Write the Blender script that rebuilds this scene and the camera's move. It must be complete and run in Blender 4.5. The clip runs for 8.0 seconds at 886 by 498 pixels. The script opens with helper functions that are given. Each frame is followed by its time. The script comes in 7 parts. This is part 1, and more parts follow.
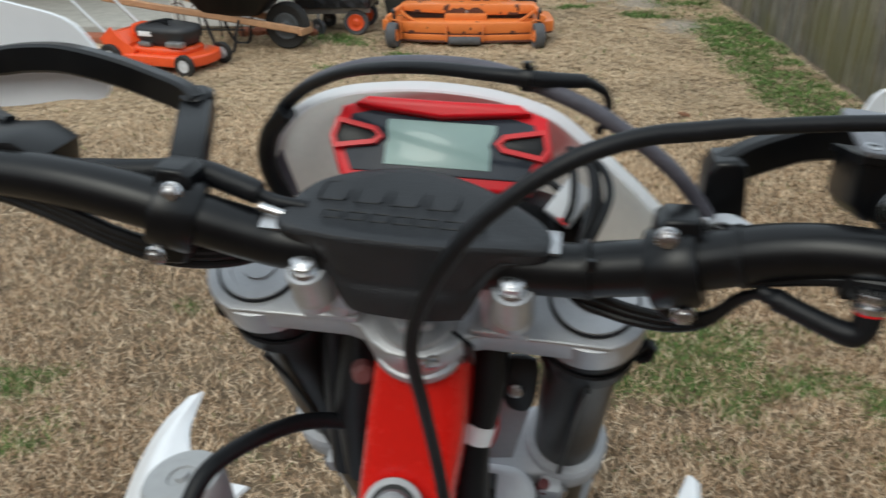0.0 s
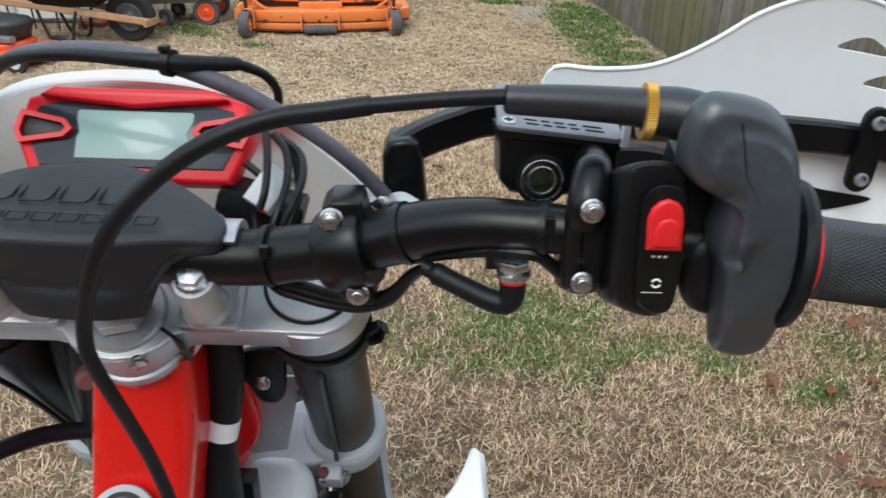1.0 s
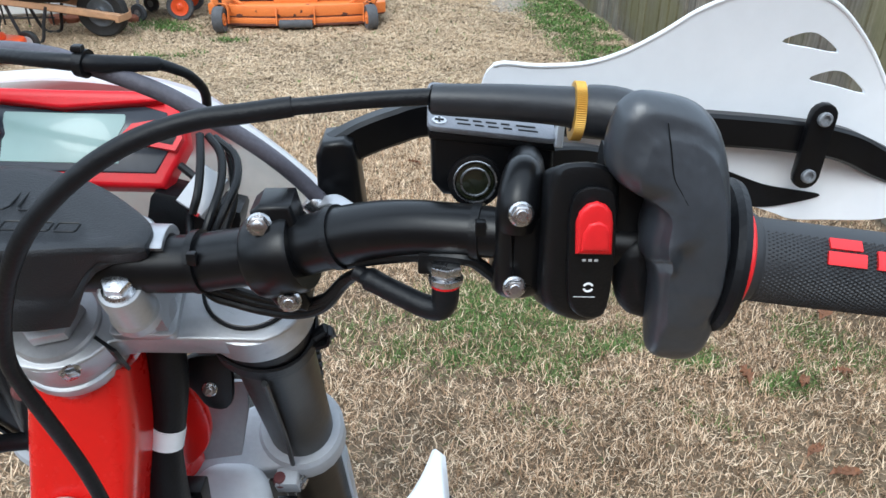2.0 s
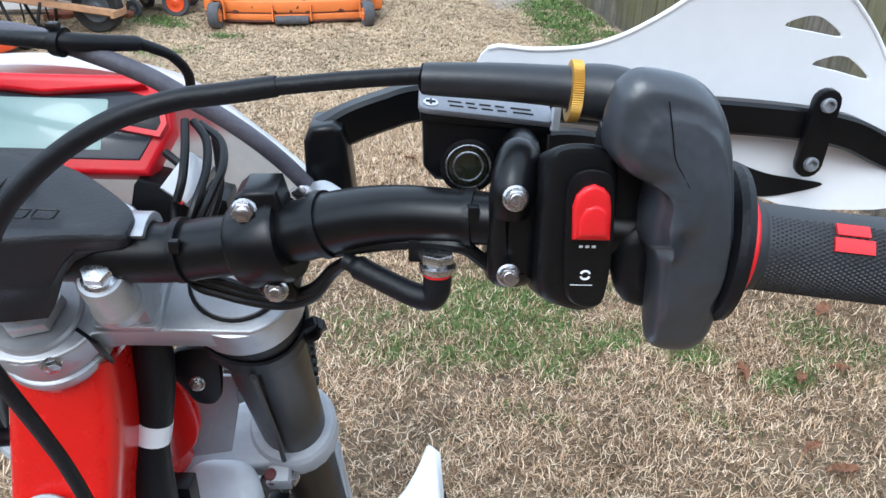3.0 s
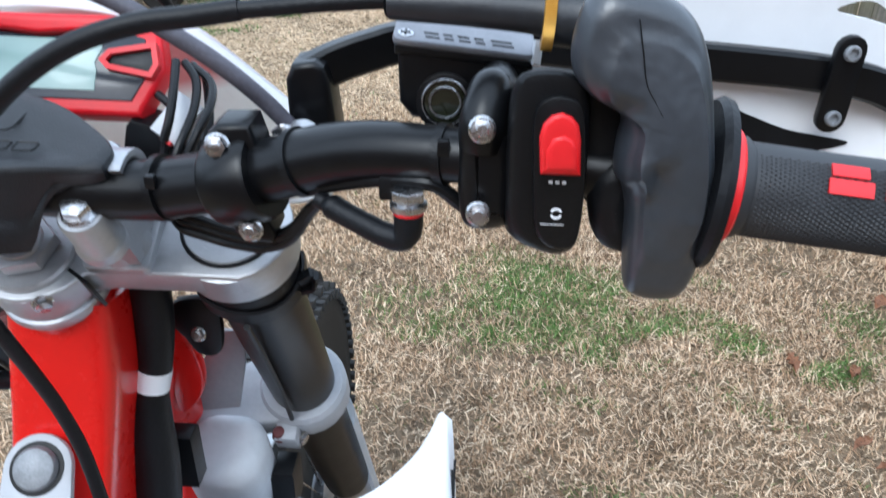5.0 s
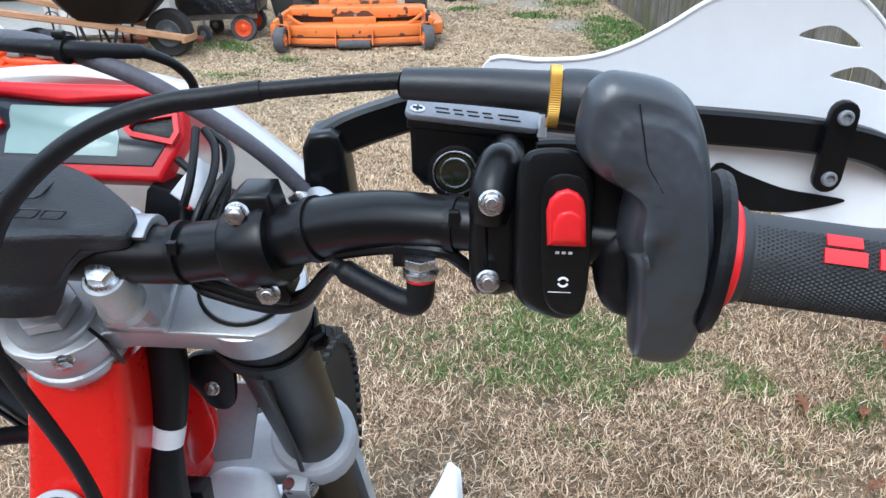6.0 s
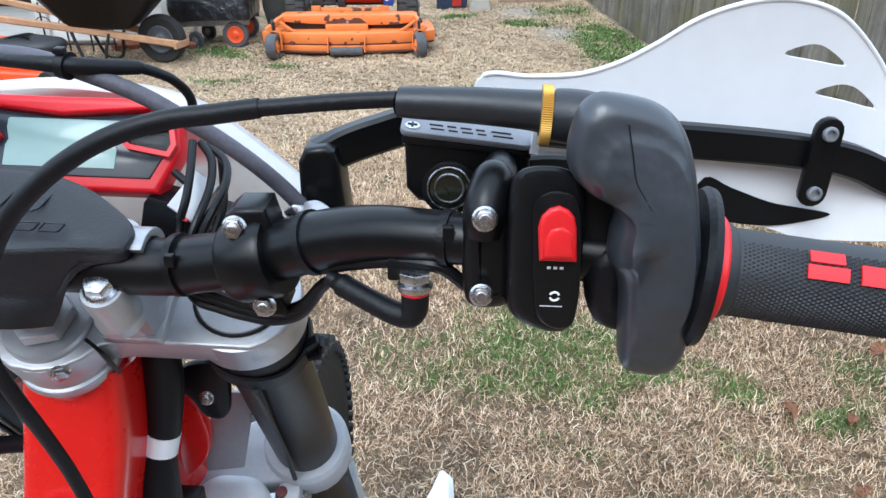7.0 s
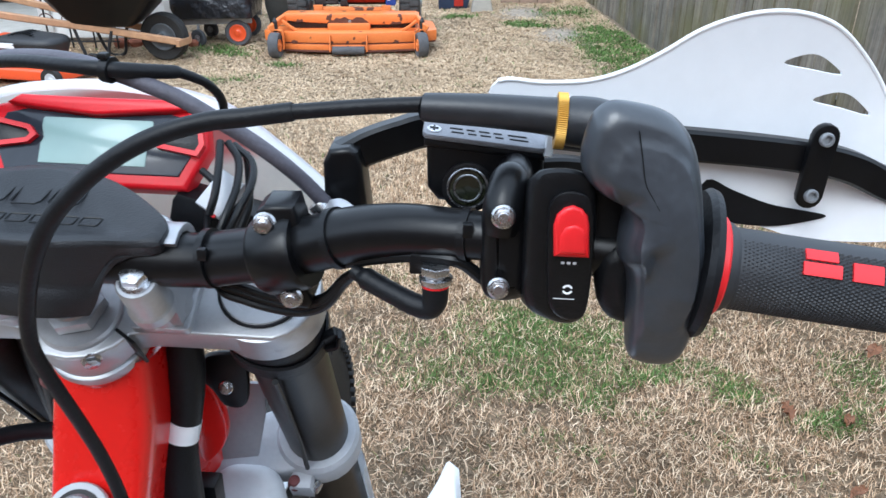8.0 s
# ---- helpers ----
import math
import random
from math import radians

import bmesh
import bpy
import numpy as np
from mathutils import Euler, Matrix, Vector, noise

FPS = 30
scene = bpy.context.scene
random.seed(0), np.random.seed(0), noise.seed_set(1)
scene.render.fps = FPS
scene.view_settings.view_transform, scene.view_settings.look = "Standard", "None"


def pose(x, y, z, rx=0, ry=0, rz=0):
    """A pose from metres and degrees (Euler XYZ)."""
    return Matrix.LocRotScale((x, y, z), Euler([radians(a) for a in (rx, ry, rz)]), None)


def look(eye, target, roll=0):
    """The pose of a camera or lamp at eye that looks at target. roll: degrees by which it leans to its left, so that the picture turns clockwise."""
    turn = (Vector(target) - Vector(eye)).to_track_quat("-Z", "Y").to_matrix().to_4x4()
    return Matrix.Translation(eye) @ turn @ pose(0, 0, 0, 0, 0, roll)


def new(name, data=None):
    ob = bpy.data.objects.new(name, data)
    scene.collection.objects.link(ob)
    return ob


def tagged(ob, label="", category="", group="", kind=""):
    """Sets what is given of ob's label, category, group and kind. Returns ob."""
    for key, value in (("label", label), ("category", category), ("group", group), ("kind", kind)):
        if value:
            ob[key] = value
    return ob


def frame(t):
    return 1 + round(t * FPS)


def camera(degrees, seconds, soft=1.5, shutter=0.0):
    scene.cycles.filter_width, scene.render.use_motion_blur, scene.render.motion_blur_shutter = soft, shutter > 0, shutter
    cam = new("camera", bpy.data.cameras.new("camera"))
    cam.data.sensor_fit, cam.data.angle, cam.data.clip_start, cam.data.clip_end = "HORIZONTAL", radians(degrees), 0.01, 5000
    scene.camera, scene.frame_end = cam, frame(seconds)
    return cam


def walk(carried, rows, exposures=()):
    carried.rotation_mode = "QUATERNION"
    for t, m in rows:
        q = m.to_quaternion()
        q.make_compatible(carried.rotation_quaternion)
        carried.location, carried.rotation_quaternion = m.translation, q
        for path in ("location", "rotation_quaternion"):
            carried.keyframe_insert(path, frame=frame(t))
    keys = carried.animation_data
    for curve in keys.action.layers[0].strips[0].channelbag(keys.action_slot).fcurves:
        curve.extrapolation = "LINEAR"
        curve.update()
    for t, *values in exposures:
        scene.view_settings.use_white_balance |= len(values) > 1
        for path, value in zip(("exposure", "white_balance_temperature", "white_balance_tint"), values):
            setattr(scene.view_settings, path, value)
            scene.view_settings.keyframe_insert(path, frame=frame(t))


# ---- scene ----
cam = camera(61.0, 8.0, shutter=0.5)
PATH = [
    (0, (0.0442, -0.3770, 1.4838), (-0.2032, 1.3750, 0.5446), -1.29),
    (0.5, (0.1137, -0.3793, 1.4848), (0.0577, 1.3810, 0.5366), -0.20),
    (1, (0.1496, -0.3689, 1.4788), (0.2130, 1.3770, 0.5142), -0.02),
    (1.5, (0.1674, -0.3635, 1.4794), (0.2571, 1.3770, 0.5067), -0.13),
    (2, (0.1734, -0.3588, 1.4779), (0.2841, 1.3780, 0.4993), 0.05),
    (2.2, (0.1754, -0.3568, 1.4756), (0.2909, 1.3780, 0.4987), 0.11),
    (3.3, (0.1769, -0.3483, 1.4666), (0.2958, 1.3830, 0.4764), 0.23),
    (3.5, (0.1780, -0.3475, 1.4663), (0.2943, 1.3830, 0.4697), 0.21),
    (4, (0.1786, -0.3526, 1.4558), (0.2537, 1.3660, 0.4349), 0.76),
    (4.5, (0.1951, -0.3596, 1.4377), (0.1854, 1.3450, 0.3910), 0.44),
    (5, (0.2112, -0.3495, 1.4443), (0.1869, 1.3720, 0.4236), -0.57),
    (5.2, (0.2088, -0.3476, 1.4520), (0.1675, 1.3720, 0.4984), -1.26),
    (6.3, (0.2089, -0.3574, 1.4635), (0.1784, 1.4170, 0.5356), -0.86),
    (6.5, (0.2091, -0.3581, 1.4662), (0.1849, 1.4170, 0.5445), -0.68),
    (7, (0.2078, -0.3591, 1.4669), (0.1937, 1.4190, 0.5505), -0.59),
    (7.5, (0.2077, -0.3637, 1.4690), (0.2032, 1.4140, 0.5530), -0.58),
    (8, (0.1985, -0.3795, 1.4755), (0.1872, 1.3970, 0.5587), -0.08),
]
EXPOSURES = [(0.0, -0.45, 6450, 2), (0.5, -0.22, 6350, 3), (1.0, -0.06, 6150, 3), (1.5, 0.10, 5950, 3), (3.5, 0.34, 5600, 5), (8.0, 0.35, 5600, 5)]
walk(cam, [(t, look(eye, target, roll)) for t, eye, target, roll in PATH], EXPOSURES)

# ---- light ----
world = bpy.data.worlds.new("sky_world")
scene.world = world
world.use_nodes = True
wn = world.node_tree.nodes
sky = wn.new("ShaderNodeTexSky")
sky.sky_type = "NISHITA"
sky.sun_disc = False
sky.sun_elevation = radians(42)
sky.sun_rotation = radians(200)
sky.air_density, sky.dust_density, sky.ozone_density = 1.0, 4.0, 1.0
haze = wn.new("ShaderNodeMixRGB")
haze.inputs[0].default_value = 0.75
haze.inputs[2].default_value = (8.0, 8.6, 9.5, 1)
world.node_tree.links.new(sky.outputs[0], haze.inputs[1])
world.node_tree.links.new(haze.outputs[0], wn["Background"].inputs["Color"])
wn["Background"].inputs["Strength"].default_value = 0.215
sun_data = bpy.data.lights.new("sun", "SUN")
sun_data.energy = 1.3
sun_data.angle = radians(25)
sun_data.color = (1.0, 0.97, 0.92)
sun = new("sun", sun_data)
sun.matrix_world = look((-3, -6, 9), (0, 0, 0))


# ---- materials ----
def mat(name, col, rough=0.5, metal=0.0, var=0.12, scale=40.0, bump=0.0, bscale=200.0, coat=0.0, col2=None, spec=0.5, detail=6.0, depth=0.002):
    """A surface with colour variation at two scales and fine relief."""
    m = bpy.data.materials.new(name)
    m.use_nodes = True
    nt = m.node_tree
    b = nt.nodes["Principled BSDF"]
    tc = nt.nodes.new("ShaderNodeTexCoord")
    n1 = nt.nodes.new("ShaderNodeTexNoise")
    n1.inputs["Scale"].default_value, n1.inputs["Detail"].default_value = scale, detail
    n2 = nt.nodes.new("ShaderNodeTexNoise")
    n2.inputs["Scale"].default_value, n2.inputs["Detail"].default_value = scale * 7.3, 3
    for n in (n1, n2):
        nt.links.new(tc.outputs["Object"], n.inputs["Vector"])
    mixn = nt.nodes.new("ShaderNodeMath")
    mixn.operation = "MULTIPLY_ADD"
    mixn.inputs[1].default_value = 0.65
    nt.links.new(n1.outputs["Fac"], mixn.inputs[0])
    half = nt.nodes.new("ShaderNodeMath")
    half.operation = "MULTIPLY"
    half.inputs[1].default_value = 0.35
    nt.links.new(n2.outputs["Fac"], half.inputs[0])
    nt.links.new(half.outputs[0], mixn.inputs[2])
    ramp = nt.nodes.new("ShaderNodeValToRGB")
    a = col2 if col2 else tuple(max(c * (1 - var), 0) for c in col)
    c = col if col2 else tuple(min(c * (1 + var), 1) for c in col)
    ramp.color_ramp.elements[0].position, ramp.color_ramp.elements[1].position = 0.33, 0.67
    ramp.color_ramp.elements[0].color, ramp.color_ramp.elements[1].color = (*a, 1), (*c, 1)
    nt.links.new(mixn.outputs[0], ramp.inputs[0])
    nt.links.new(ramp.outputs[0], b.inputs["Base Color"])
    rr = nt.nodes.new("ShaderNodeMapRange")
    rr.inputs["To Min"].default_value, rr.inputs["To Max"].default_value = max(rough - 0.1, 0.02), min(rough + 0.1, 1)
    nt.links.new(mixn.outputs[0], rr.inputs["Value"])
    nt.links.new(rr.outputs[0], b.inputs["Roughness"])
    b.inputs["Metallic"].default_value = metal
    b.inputs["Coat Weight"].default_value = coat
    b.inputs["Coat Roughness"].default_value = 0.12
    b.inputs["Specular IOR Level"].default_value = spec
    if bump:
        n3 = nt.nodes.new("ShaderNodeTexNoise")
        n3.inputs["Scale"].default_value, n3.inputs["Detail"].default_value = bscale, 4
        nt.links.new(tc.outputs["Object"], n3.inputs["Vector"])
        bp = nt.nodes.new("ShaderNodeBump")
        bp.inputs["Strength"].default_value, bp.inputs["Distance"].default_value = bump, depth
        nt.links.new(n3.outputs["Fac"], bp.inputs["Height"])
        nt.links.new(bp.outputs[0], b.inputs["Normal"])
    return m


BLACK = mat("black_anodised_metal", (0.0036, 0.0038, 0.0046), 0.33, 0.0, 0.25, 30, 0.03, 900, spec=0.31)
PLASTIC = mat("black_plastic", (0.0046, 0.0050, 0.0060), 0.38, 0.0, 0.25, 40, 0.12, 700, spec=0.29)
BOOT = mat("worn_black_rubber", (0.032, 0.037, 0.045), 0.35, 0.0, 0.22, 28, 0.08, 260, spec=0.75)
SLEEVE = mat("black_cable_sleeve", (0.016, 0.0175, 0.021), 0.42, 0.0, 0.25, 40, 0.08, 300, spec=0.5)
RUBBER = mat("black_rubber", (0.0066, 0.0071, 0.0086), 0.45, 0.0, 0.3, 30, 0.15, 400, spec=0.25)
FOAM = mat("bar_pad_rubber", (0.0105, 0.0115, 0.0140), 0.44, 0.0, 0.25, 45, 0.3, 1100, spec=0.50)
GREYRUB = mat("grey_black_hose", (0.085, 0.080, 0.098), 0.6, 0.0, 0.3, 60, 0.2, 500)
SILVER = mat("cast_aluminium", (0.47, 0.475, 0.49), 0.42, 0.75, 0.08, 60, 0.12, 1500)
CHROME = mat("zinc_bolt_steel", (0.50, 0.50, 0.51), 0.27, 1.0, 0.15, 90, 0.05, 600)
RED = mat("red_frame_paint", (0.66, 0.010, 0.007), 0.28, 0.0, 0.07, 15, 0.03, 500, coat=0.5)
REDP = mat("red_plastic", (0.75, 0.015, 0.02), 0.4, 0.0, 0.08, 40)
WHITE = mat("white_plastic", (0.83, 0.84, 0.86), 0.35, 0.0, 0.03, 12, 0.03, 300)
FORK = mat("dark_bronze_fork_tube", (0.010, 0.0078, 0.006), 0.34, 0.0, 0.3, 25, 0.04, 400, spec=0.2)
GOLD = mat("gold_anodised_ring", (0.62, 0.36, 0.07), 0.38, 0.55, 0.1, 60)
DASHRED = mat("deep_red_plastic", (0.60, 0.006, 0.014), 0.34, 0.0, 0.1, 40, spec=0.3)
DULL = mat("dull_zinc_bolt", (0.26, 0.27, 0.285), 0.6, 0.6, 0.25, 90, 0.2, 500)
LCDM = mat("lcd_screen", (0.25, 0.36, 0.33), 0.32, 0.0, 0.06, 10, coat=0.35)
LCDM.node_tree.nodes["Principled BSDF"].inputs["Coat Roughness"].default_value = 0.03
DASHM = mat("dark_instrument_lens", (0.030, 0.035, 0.045), 0.14, 0.0, 0.2, 20, spec=0.35)
CREAM = mat("inner_mask_plastic", (0.62, 0.58, 0.52), 0.5, 0.0, 0.08, 20, 0.1, 300)
GREYW = mat("pale_grey_plastic", (0.55, 0.56, 0.58), 0.5, 0.0, 0.08, 20)
GRIP = mat("grey_grip_rubber", (0.024, 0.025, 0.028), 0.55, 0.0, 0.2, 60)
TANKM = mat("translucent_tank_plastic", (0.42, 0.46, 0.52), 0.35, 0.0, 0.08, 10)
LIDGREY = mat("dull_grey_plastic", (0.34, 0.345, 0.35), 0.5, 0.0, 0.1, 20, 0.1, 300)
TYRE = mat("tyre_rubber", (0.022, 0.021, 0.02), 0.8, 0.0, 0.3, 40, 0.4, 300)


# ---- mesh helpers ----
def finish(bm, angle=0.6):
    bmesh.ops.recalc_face_normals(bm, faces=bm.faces[:])
    for f in bm.faces:
        f.smooth = True
    for e in bm.edges:
        if len(e.link_faces) == 2 and e.calc_face_angle(0) > angle:
            e.smooth = False
    return bm


def part(name, bm, material, parent=None, label="", at=None):
    """Links a bmesh as one mesh object under a thing or a part."""
    finish(bm)
    me = bpy.data.meshes.new(name)
    bm.to_mesh(me)
    bm.free()
    for m in material if isinstance(material, (list, tuple)) else [material]:
        me.materials.append(m)
    ob = new(name, me)
    if at is not None:
        ob.matrix_basis = at
    if parent:
        ob.parent = parent
    if label:
        ob["label"] = label
    return ob


def thing(name, label, category, m=Matrix(), group=""):
    ob = new(name)
    ob.empty_display_size = 0.05
    ob.matrix_basis = m
    return tagged(ob, label, category, group)


def spline(pts, res=8):
    """Catmull-Rom through the points; extra columns (radius) are carried along."""
    p = np.array(pts, float)
    if len(p) < 3:
        return p
    q = np.vstack([2 * p[0] - p[1], p, 2 * p[-1] - p[-2]])
    out = []
    for i in range(1, len(q) - 2):
        for s in np.linspace(0, 1, res, endpoint=False):
            a, b, c, d = q[i - 1], q[i], q[i + 1], q[i + 2]
            out.append(0.5 * (2 * b + (c - a) * s + (2 * a - 5 * b + 4 * c - d) * s * s + (3 * b - a - 3 * c + d) * s ** 3))
    out.append(p[-1])
    return np.array(out)


def tube(bm, pts, r=None, seg=14, res=8, flat=(1, 1), up=None, smooth=True, square=1.0):
    """A round or flattened rod along points (x, y, z) or (x, y, z, radius)."""
    rows = [(*p, r) if len(p) == 3 else p for p in pts]
    c = spline(rows, res) if smooth else np.array(rows, float)
    rings = []
    prev = Vector(up) if up else None
    for i in range(len(c)):
        t = Vector(c[min(i + 1, len(c) - 1)][:3] - c[max(i - 1, 0)][:3]).normalized()
        if prev is None:
            prev = t.orthogonal()
        u = Vector(up) if up else prev
        u = (u - t * u.dot(t)).normalized()
        prev = u
        w = t.cross(u)
        rings.append([bm.verts.new(Vector(c[i][:3]) + (u * math.copysign(abs(math.cos(k)) ** square, math.cos(k)) * flat[0] + w * math.copysign(abs(math.sin(k)) ** square, math.sin(k)) * flat[1]) * c[i][3]) for k in np.linspace(0, 2 * math.pi, seg, endpoint=False)])
    for a, b in zip(rings, rings[1:]):
        for k in range(seg):
            bm.faces.new((a[k], a[(k + 1) % seg], b[(k + 1) % seg], b[k]))
    bm.faces.new(rings[0][::-1])
    bm.faces.new(rings[-1])
    return bm


def strap(bm, pts, w, h, up=(0, 0, 1), b=0.0015, res=8):
    """A flat bar of width w (along up) and thickness h, with eased edges, along points."""
    c = spline(pts, res)
    sec = [(w / 2 - b, h / 2), (w / 2, h / 2 - b), (w / 2, -h / 2 + b), (w / 2 - b, -h / 2), (-w / 2 + b, -h / 2), (-w / 2, -h / 2 + b), (-w / 2, h / 2 - b), (-w / 2 + b, h / 2)]
    rings = []
    for i in range(len(c)):
        t = Vector(c[min(i + 1, len(c) - 1)][:3] - c[max(i - 1, 0)][:3]).normalized()
        u = Vector(up)
        u = (u - t * u.dot(t)).normalized()
        n = t.cross(u)
        rings.append([bm.verts.new(Vector(c[i][:3]) + u * a + n * d) for a, d in sec])
    for a, d in zip(rings, rings[1:]):
        for k in range(8):
            bm.faces.new((a[k], a[(k + 1) % 8], d[(k + 1) % 8], d[k]))
    bm.faces.new(rings[0][::-1])
    bm.faces.new(rings[-1])
    return bm


def lathe(bm, prof, m=Matrix(), seg=32):
    """Turns (radius, height) pairs round the local z axis."""
    rings = []
    for r, z in prof:
        if r < 1e-6:
            rings.append([bm.verts.new(m @ Vector((0, 0, z)))])
        else:
            rings.append([bm.verts.new(m @ Vector((r * math.cos(k), r * math.sin(k), z))) for k in np.linspace(0, 2 * math.pi, seg, endpoint=False)])
    for a, b in zip(rings, rings[1:]):
        for k in range(seg):
            if len(a) == 1 and len(b) == 1:
                continue
            if len(a) == 1:
                bm.faces.new((a[0], b[k], b[(k + 1) % seg]))
            elif len(b) == 1:
                bm.faces.new((a[k], a[(k + 1) % seg], b[0]))
            else:
                bm.faces.new((a[k], a[(k + 1) % seg], b[(k + 1) % seg], b[k]))
    for ring, flip in ((rings[0], True), (rings[-1], False)):
        if len(ring) > 1:
            bm.faces.new(ring[::-1] if flip else ring)
    return bm


def inset(o, d):
    """Moves a closed outline inwards by d."""
    o = np.array(o, float)
    area = 0.5 * np.sum(o[:, 0] * np.roll(o[:, 1], -1) - np.roll(o[:, 0], -1) * o[:, 1])
    s = 1 if area > 0 else -1
    out = []
    for i in range(len(o)):
        e1, e2 = o[i] - o[i - 1], o[(i + 1) % len(o)] - o[i]
        n1, n2 = np.array((-e1[1], e1[0])), np.array((-e2[1], e2[0]))
        n1, n2 = n1 / (np.linalg.norm(n1) + 1e-9), n2 / (np.linalg.norm(n2) + 1e-9)
        n = n1 + n2
        n = n / max(np.linalg.norm(n), 0.3)
        out.append(o[i] + s * n * d / max(n @ n1, 0.5))
    return np.array(out)


def prism(bm, outline, z0, z1, m=Matrix(), b=0.001, steps=2, taper=0.0):
    """A flat outline given depth along local z, with rounded rims. taper: how far the end at z1 is drawn in."""
    n = len(outline)
    lv = []
    for k in range(steps + 1):
        a = math.pi / 2 * k / steps
        lv.append((b * (1 - math.sin(a)), z0 + b * (1 - math.cos(a))))
    for k in range(steps + 1):
        a = math.pi / 2 * k / steps
        lv.append((taper + b * (1 - math.cos(a)), z1 - b * (1 - math.sin(a))))
    rings = [[bm.verts.new(m @ Vector((x, y, z))) for x, y in (inset(outline, d) if d else np.array(outline, float))] for d, z in lv]
    for a, c in zip(rings, rings[1:]):
        for k in range(n):
            bm.faces.new((a[k], a[(k + 1) % n], c[(k + 1) % n], c[k]))
    bm.faces.new(rings[0][::-1])
    bm.faces.new(rings[-1])
    return bm


def dome(bm, outline, z0, z1, m, b, bulge, steps=5, relief=None, centre=None):
    """A soft moulded body: an outline with a rounded rim and a bulging face."""
    o = np.array(outline, float)
    c = np.array(centre) if centre else o.mean(0)
    n = len(o)

    def inner(d):
        return c + (o - c) * (1 - d / 0.055) if centre else inset(o, d)

    lv = [(inner(b * 0.7), z0)]
    for k in range(steps + 1):
        a = math.pi / 2 * k / steps
        lv.append((inner(b * (1 - math.cos(a))) if k else o, z1 - b * (1 - math.sin(a))))
    top_ = inner(b)
    for s in np.linspace(0.95, 0.02, 34) if relief else (0.75, 0.5, 0.25, 0.02):
        lv.append((c + (top_ - c) * s, z1 + bulge * (1 - s * s)))
    rings = [[bm.verts.new(m @ Vector((x, y, z + (relief(x, y) * min(1.0, (i - 2) / 12) if relief and i > 2 else 0)))) for x, y in r] for i, (r, z) in enumerate(lv)]
    for r, q in zip(rings, rings[1:]):
        for k in range(n):
            bm.faces.new((r[k], r[(k + 1) % n], q[(k + 1) % n], q[k]))
    bm.faces.new(rings[0][::-1])
    bm.faces.new(rings[-1])
    return bm


def rect(w, h, r=0.0, k=3, cx=0.0, cy=0.0):
    if r <= 0:
        return [(cx - w / 2, cy - h / 2), (cx + w / 2, cy - h / 2), (cx + w / 2, cy + h / 2), (cx - w / 2, cy + h / 2)]
    out = []
    for sx, sy, a0 in ((1, -1, -90), (1, 1, 0), (-1, 1, 90), (-1, -1, 180)):
        for i in range(k + 1):
            a = radians(a0 + 90 * i / k)
            out.append((cx + sx * (w / 2 - r) + r * math.cos(a), cy + sy * (h / 2 - r) + r * math.sin(a)))
    return out


def smooth_loop(pts, res=4):
    """A closed smooth outline through the points."""
    p = np.array(pts, float)
    n = len(p)
    out = []
    for i in range(n):
        a, b, c, d = p[i - 1], p[i], p[(i + 1) % n], p[(i + 2) % n]
        for s in np.linspace(0, 1, res, endpoint=False):
            out.append(0.5 * (2 * b + (c - a) * s + (2 * a - 5 * b + 4 * c - d) * s * s + (3 * b - a - 3 * c + d) * s ** 3))
    return [tuple(v) for v in out]


def box(bm, size, m=Matrix(), b=0.002, r=0.0):
    sx, sy, sz = size
    return prism(bm, rect(sx, sy, r) if r else rect(sx, sy), -sz / 2, sz / 2, m, min(b, sz / 3), 2)


def axis(p, d, up=(0, 0, 1)):
    """A pose at p whose local z looks along d."""
    z = Vector(d).normalized()
    u = Vector(up)
    if abs(u.normalized().dot(z)) > 0.98:
        u = Vector((1, 0, 0))
    x = u.cross(z).normalized()
    y = z.cross(x)
    return Matrix(((x[0], y[0], z[0], p[0]), (x[1], y[1], z[1], p[1]), (x[2], y[2], z[2], p[2]), (0, 0, 0, 1)))


def xz(y=0.0, x=0.0, z=0.0):
    """Local x, y drawn as the machine's x, z; local z comes towards the rider."""
    return Matrix(((1, 0, 0, x), (0, 0, -1, y), (0, 1, 0, z), (0, 0, 0, 1)))


def bolt(name, p, d, r, parent, h=None, mate=CHROME, flange=True):
    """A hex flange bolt head at p, facing along d."""
    h = h or r * 0.9
    m = axis(p, d)
    bm = bmesh.new()
    if flange:
        lathe(bm, [(r * 1.22, 0), (r * 1.22, h * 0.16), (r * 1.02, h * 0.34), (0, h * 0.34)], m, 20)
    hexa = [(r * math.cos(a), r * math.sin(a)) for a in np.linspace(0, 2 * math.pi, 6, endpoint=False)]
    prism(bm, hexa, 0, h, m, r * 0.14, 2)
    lathe(bm, [(r * 0.62, h - 0.0001), (r * 0.5, h + r * 0.06), (0, h + r * 0.06)], m, 16)
    return part(name, bm, mate, parent)


# ---- the motorcycle ----
BIKE = Matrix(((0.99878, 0.0349, 0.03488, -0.0719), (-0.03488, 0.99939, -0.00122, 0.0275), (-0.0349, 0.0, 0.99939, 0.0008), (0, 0, 0, 1)))
HEAD = 1.23
bike = thing("motorcycle", "white and red enduro motorcycle parked on a dry lawn", "motorcycle", BIKE)
UP = Matrix.Translation((0, 0, HEAD))


